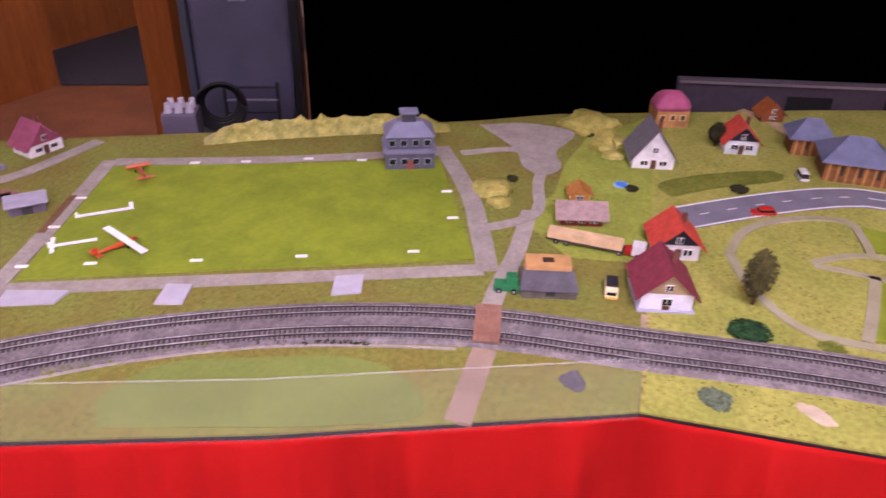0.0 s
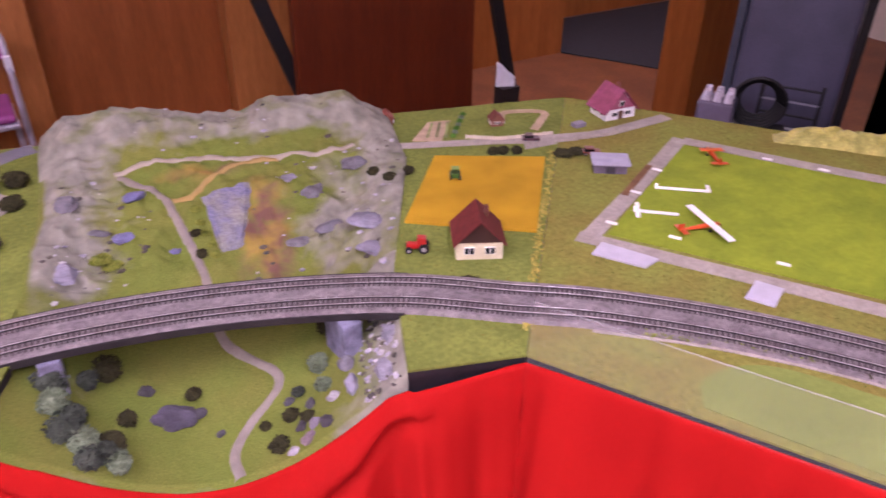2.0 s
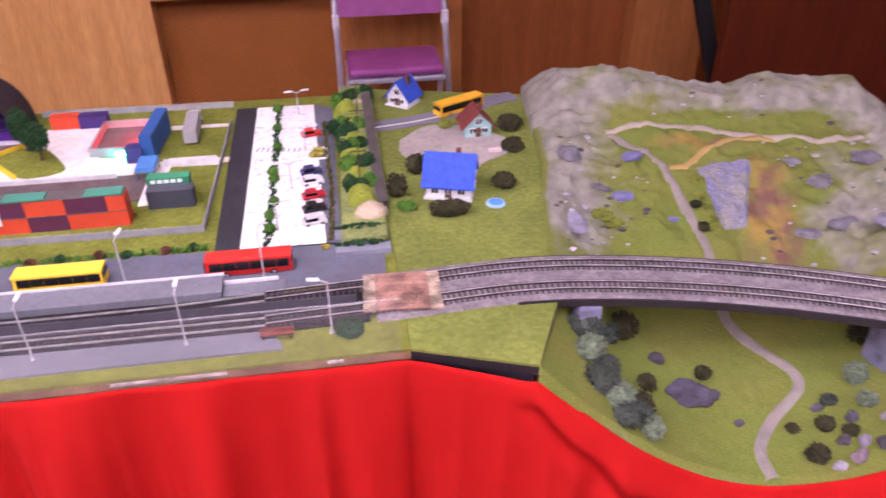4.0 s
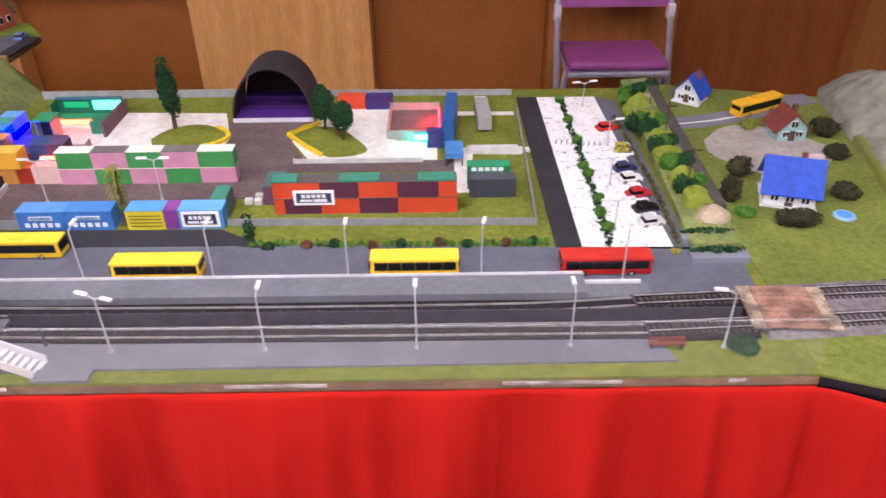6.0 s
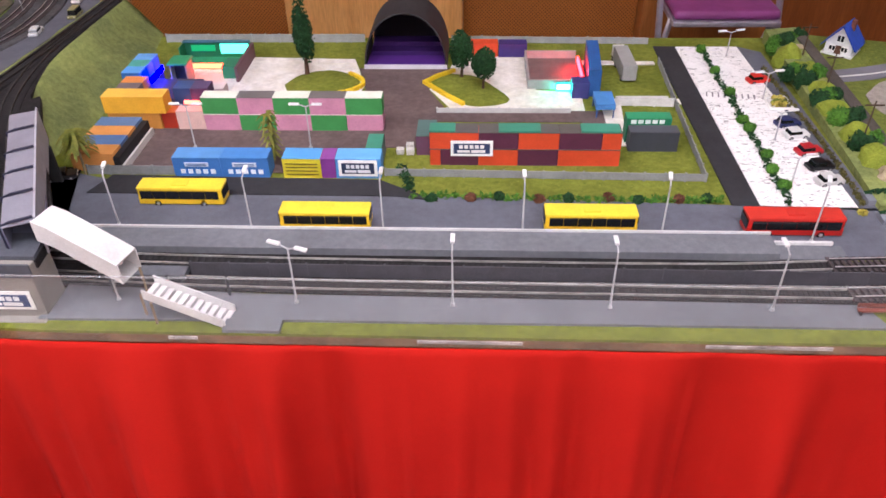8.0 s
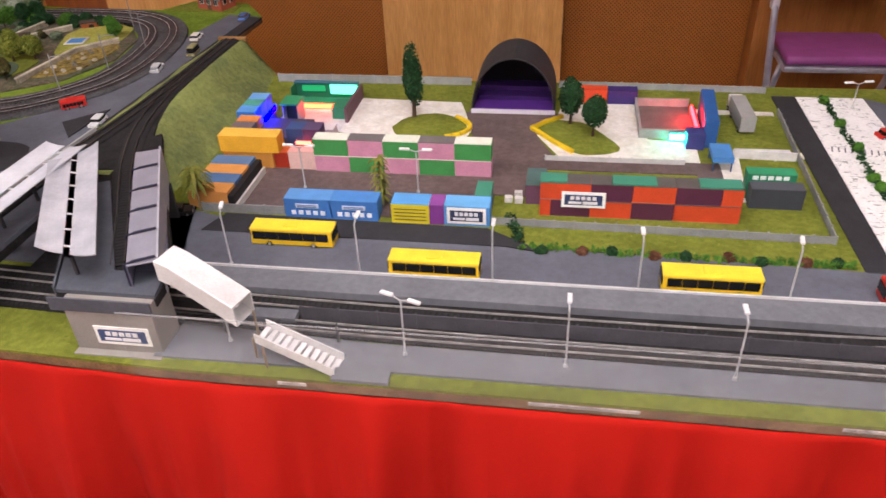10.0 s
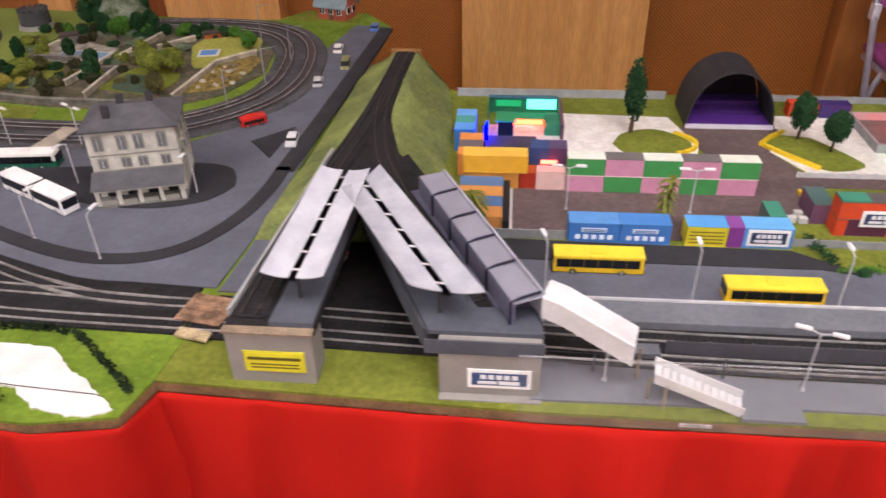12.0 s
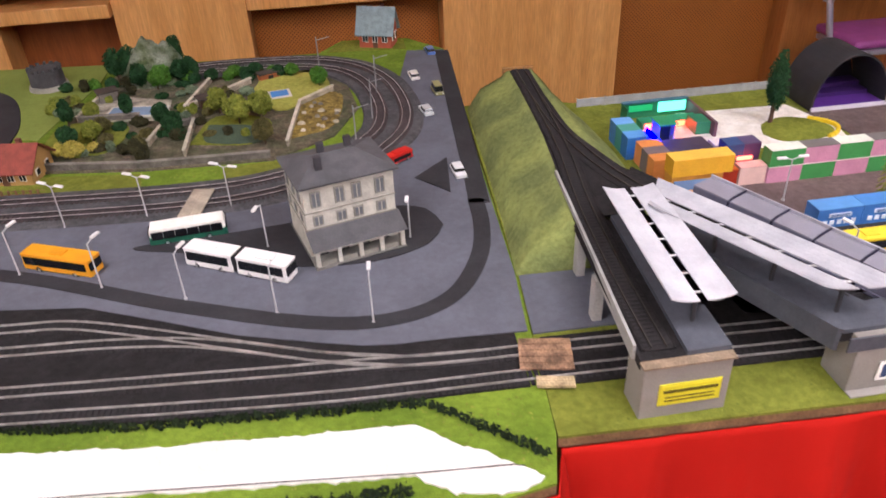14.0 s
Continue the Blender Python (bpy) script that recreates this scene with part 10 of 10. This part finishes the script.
def hall_things():
    # grey case standing on end, cable coils and crates in the corner
    t = thing("equipment_case", "tall grey-blue equipment case standing on its end", "case", pose(1.955, 1.885, 0, 0, 0, -60))
    part("shell", boxed(-0.17, 0.17, 0, 0.12, 0, 1.25, bevel=0.015), mat("case_grey", "4e4d60", 0.5, "444454", 8, 0.06, 200, 0.1), t)
    part("side_rail", boxed(0.172, 0.20, -0.01, 0.13, 0, 1.27, bevel=0.003), plain("17171a", 0.5), t)
    part("side_rail", boxed(-0.20, -0.172, -0.01, 0.13, 0, 1.27, bevel=0.003), plain("3a3f4c", 0.5), t)
    part("latch", boxed(-0.03, 0.03, -0.012, 0.001, 0.95, 0.98, bevel=0.003), plain("9aa0aa", 0.3, metal=0.7), t)
    t = thing("cable_coil", "coil of thick black cable leaning on the case", "cable", pose(1.735, 1.815, 0, 0, 0, -50))
    for k in range(5):
        R = 0.082 - 0.006 * k
        part("turn", tube(bmesh.new(), [(R * math.cos(a), 0.012 * k, 0.655 + R * math.sin(a)) for a in [2 * math.pi * i / 24 for i in range(25)]], 0.006, 6), plain("121214", 0.6), t, smooth=True)
    part("stand", boxed(-0.10, 0.10, -0.02, 0.08, 0, 0.565), plain("1c1c20", 0.7), t)
    t = thing("wire_rack", "black wire rack with pale rungs", "rack", pose(1.875, 1.80, 0, 0, 0, -60))
    for k in range(5):
        part("rung", boxed(-0.09, 0.09, 0, 0.006, 0.50 + 0.045 * k, 0.506 + 0.045 * k), plain("8a8a94" if k % 2 else "26262a", 0.4), t)
    for s in (-0.09, 0.09):
        part("upright", boxed(s - 0.006, s + 0.006, 0, 0.008, 0, 0.70), plain("1a1a1e", 0.5), t)
    t = thing("bottle_crate", "violet-grey plastic crate with pale bottle tops", "crate", pose(1.625, 1.885, 0.0, 0, 0, -58))
    part("stand", boxed(-0.06, 0.06, -0.055, 0.055, 0, 0.555, bevel=0.005), plain("6a5048", 0.7), t)
    part("box", boxed(-0.055, 0.055, -0.05, 0.05, 0.556, 0.67, bevel=0.008), plain("6a6274", 0.5), t)
    for i in range(3):
        for j in range(2):
            part("bottle", cyl(bmesh.new(), (-0.034 + 0.034 * i, -0.024 + 0.048 * j, 0.669), (-0.034 + 0.034 * i, -0.024 + 0.048 * j, 0.70), 0.014, 0.010, 12), plain("c9c4d0", 0.25), t)
    # black leaning poles beside the board
    for x0, x1, y in ((0.16, 0.82, 2.95), (1.15, 1.62, 2.84)):
        t = thing("stand_pole", "black pole of a folded stand leaning on the wall", "stand", pose(0, 0, 0))
        part("pole", boxed(-0.025, 0.025, -0.012, 0.012, 0, 1.9, Matrix.Translation((x1, y, 0)) @ Matrix.Rotation(math.atan2(x0 - x1, 1.9), 4, "Y")), plain("141316", 0.6), t)
        part("foot", boxed(x1 - 0.06, x1 + 0.06, y - 0.04, y + 0.04, 0, 0.03, bevel=0.004), plain("26242a", 0.6), t)
    t = thing("paper_roll", "crumpled white paper stuck on the board edge", "paper", pose(1.38, 2.70, 0))
    part("sheet", prism(bmesh.new(), [(-0.04, 0), (0.03, -0.03), (0.06, 0.02), (0.0, 0.03)], 0.50, [0.60, 0.54, 0.52, 0.58]), plain("d6d4dc", 0.7), t)
    part("stool", boxed(-0.03, 0.05, -0.04, 0.02, 0, 0.499), plain("241c1a", 0.7), t)
    # thin dark grey sheet over the darker area of the floor
    m = part("floor_dark_area", prism(bmesh.new(), [(2.88, 4.12), (3.28, 3.44), (4.7, 3.2), (4.7, 4.75), (2.88, 4.75)], 0.001, 0.008), plain("2c2a2e", 0.9, 0.1))
    tagged(m, "dark grey area on the hall floor", "mat")


hall_things()


# ==== flock ====
def flock():
    """Loose coarse fibres strewn over the flocked boards."""
    rng = random.Random(21)
    for name, (x0, x1, y0, y1), n, leaf, lab in (
            ("grass_tufts", (-3.2, -2.2, 1.30, 2.7), 9000, "leaf_olive", "coarse olive fibres strewn over the town board"),
            ("grass_tufts", (-2.15, -0.62, 1.345, 2.22), 12000, "leaf_olive", "coarse olive fibres strewn over the park board"),
            ("grass_tufts", (-0.60, -0.28, 1.34, 2.18), 5000, "leaf_olive", "coarse olive fibres strewn over the hamlet board"),
            ("grass_tufts", (0.1, 1.9, 0.25, 1.8), 16000, "leaf_dry", "dry brown fibres strewn over the airfield board"),
            ("grass_tufts", (0.8, 2.2, -0.6, 0.3), 10000, "leaf_dry", "dry brown fibres strewn over the village board")):
        bm = bmesh.new()
        outlines = [M1, M2, M3L, M3R, M4, M5]
        for _ in range(n):
            x, y = x0 + (x1 - x0) * rng.random(), y0 + (y1 - y0) * rng.random()
            if noise.noise(Vector((x * 11, y * 11, 3))) < -0.05 or not any(inside(x, y, o) for o in outlines):
                continue
            a = rng.random() * 6.28
            s = 0.0012 + 0.0022 * rng.random()
            d, e = Vector((math.cos(a), math.sin(a), 0)) * s, Vector((-math.sin(a), math.cos(a), 0)) * s * 0.6
            p = Vector((x, y, T + 0.0003))
            bm.faces.new([bm.verts.new(p + d), bm.verts.new(p - d + e), bm.verts.new(p - e + Vector((0, 0, 0.0008)))])
        tagged(part(name, bm, M[leaf]), lab, "grass", kind="stuff")


def inside(x, y, pts):
    hit = False
    for (ax, ay), (bx, by) in zip(pts, pts[1:] + pts[:1]):
        if (ay > y) != (by > y) and x < ax + (bx - ax) * (y - ay) / (by - ay):
            hit = not hit
    return hit


M["leaf_dry"] = mat("leaf_dry", "7a6e34", 0.95, "5f6a2c", 30, 0.2, 600, 0.1, spec=0.05, island=0.35)
flock()
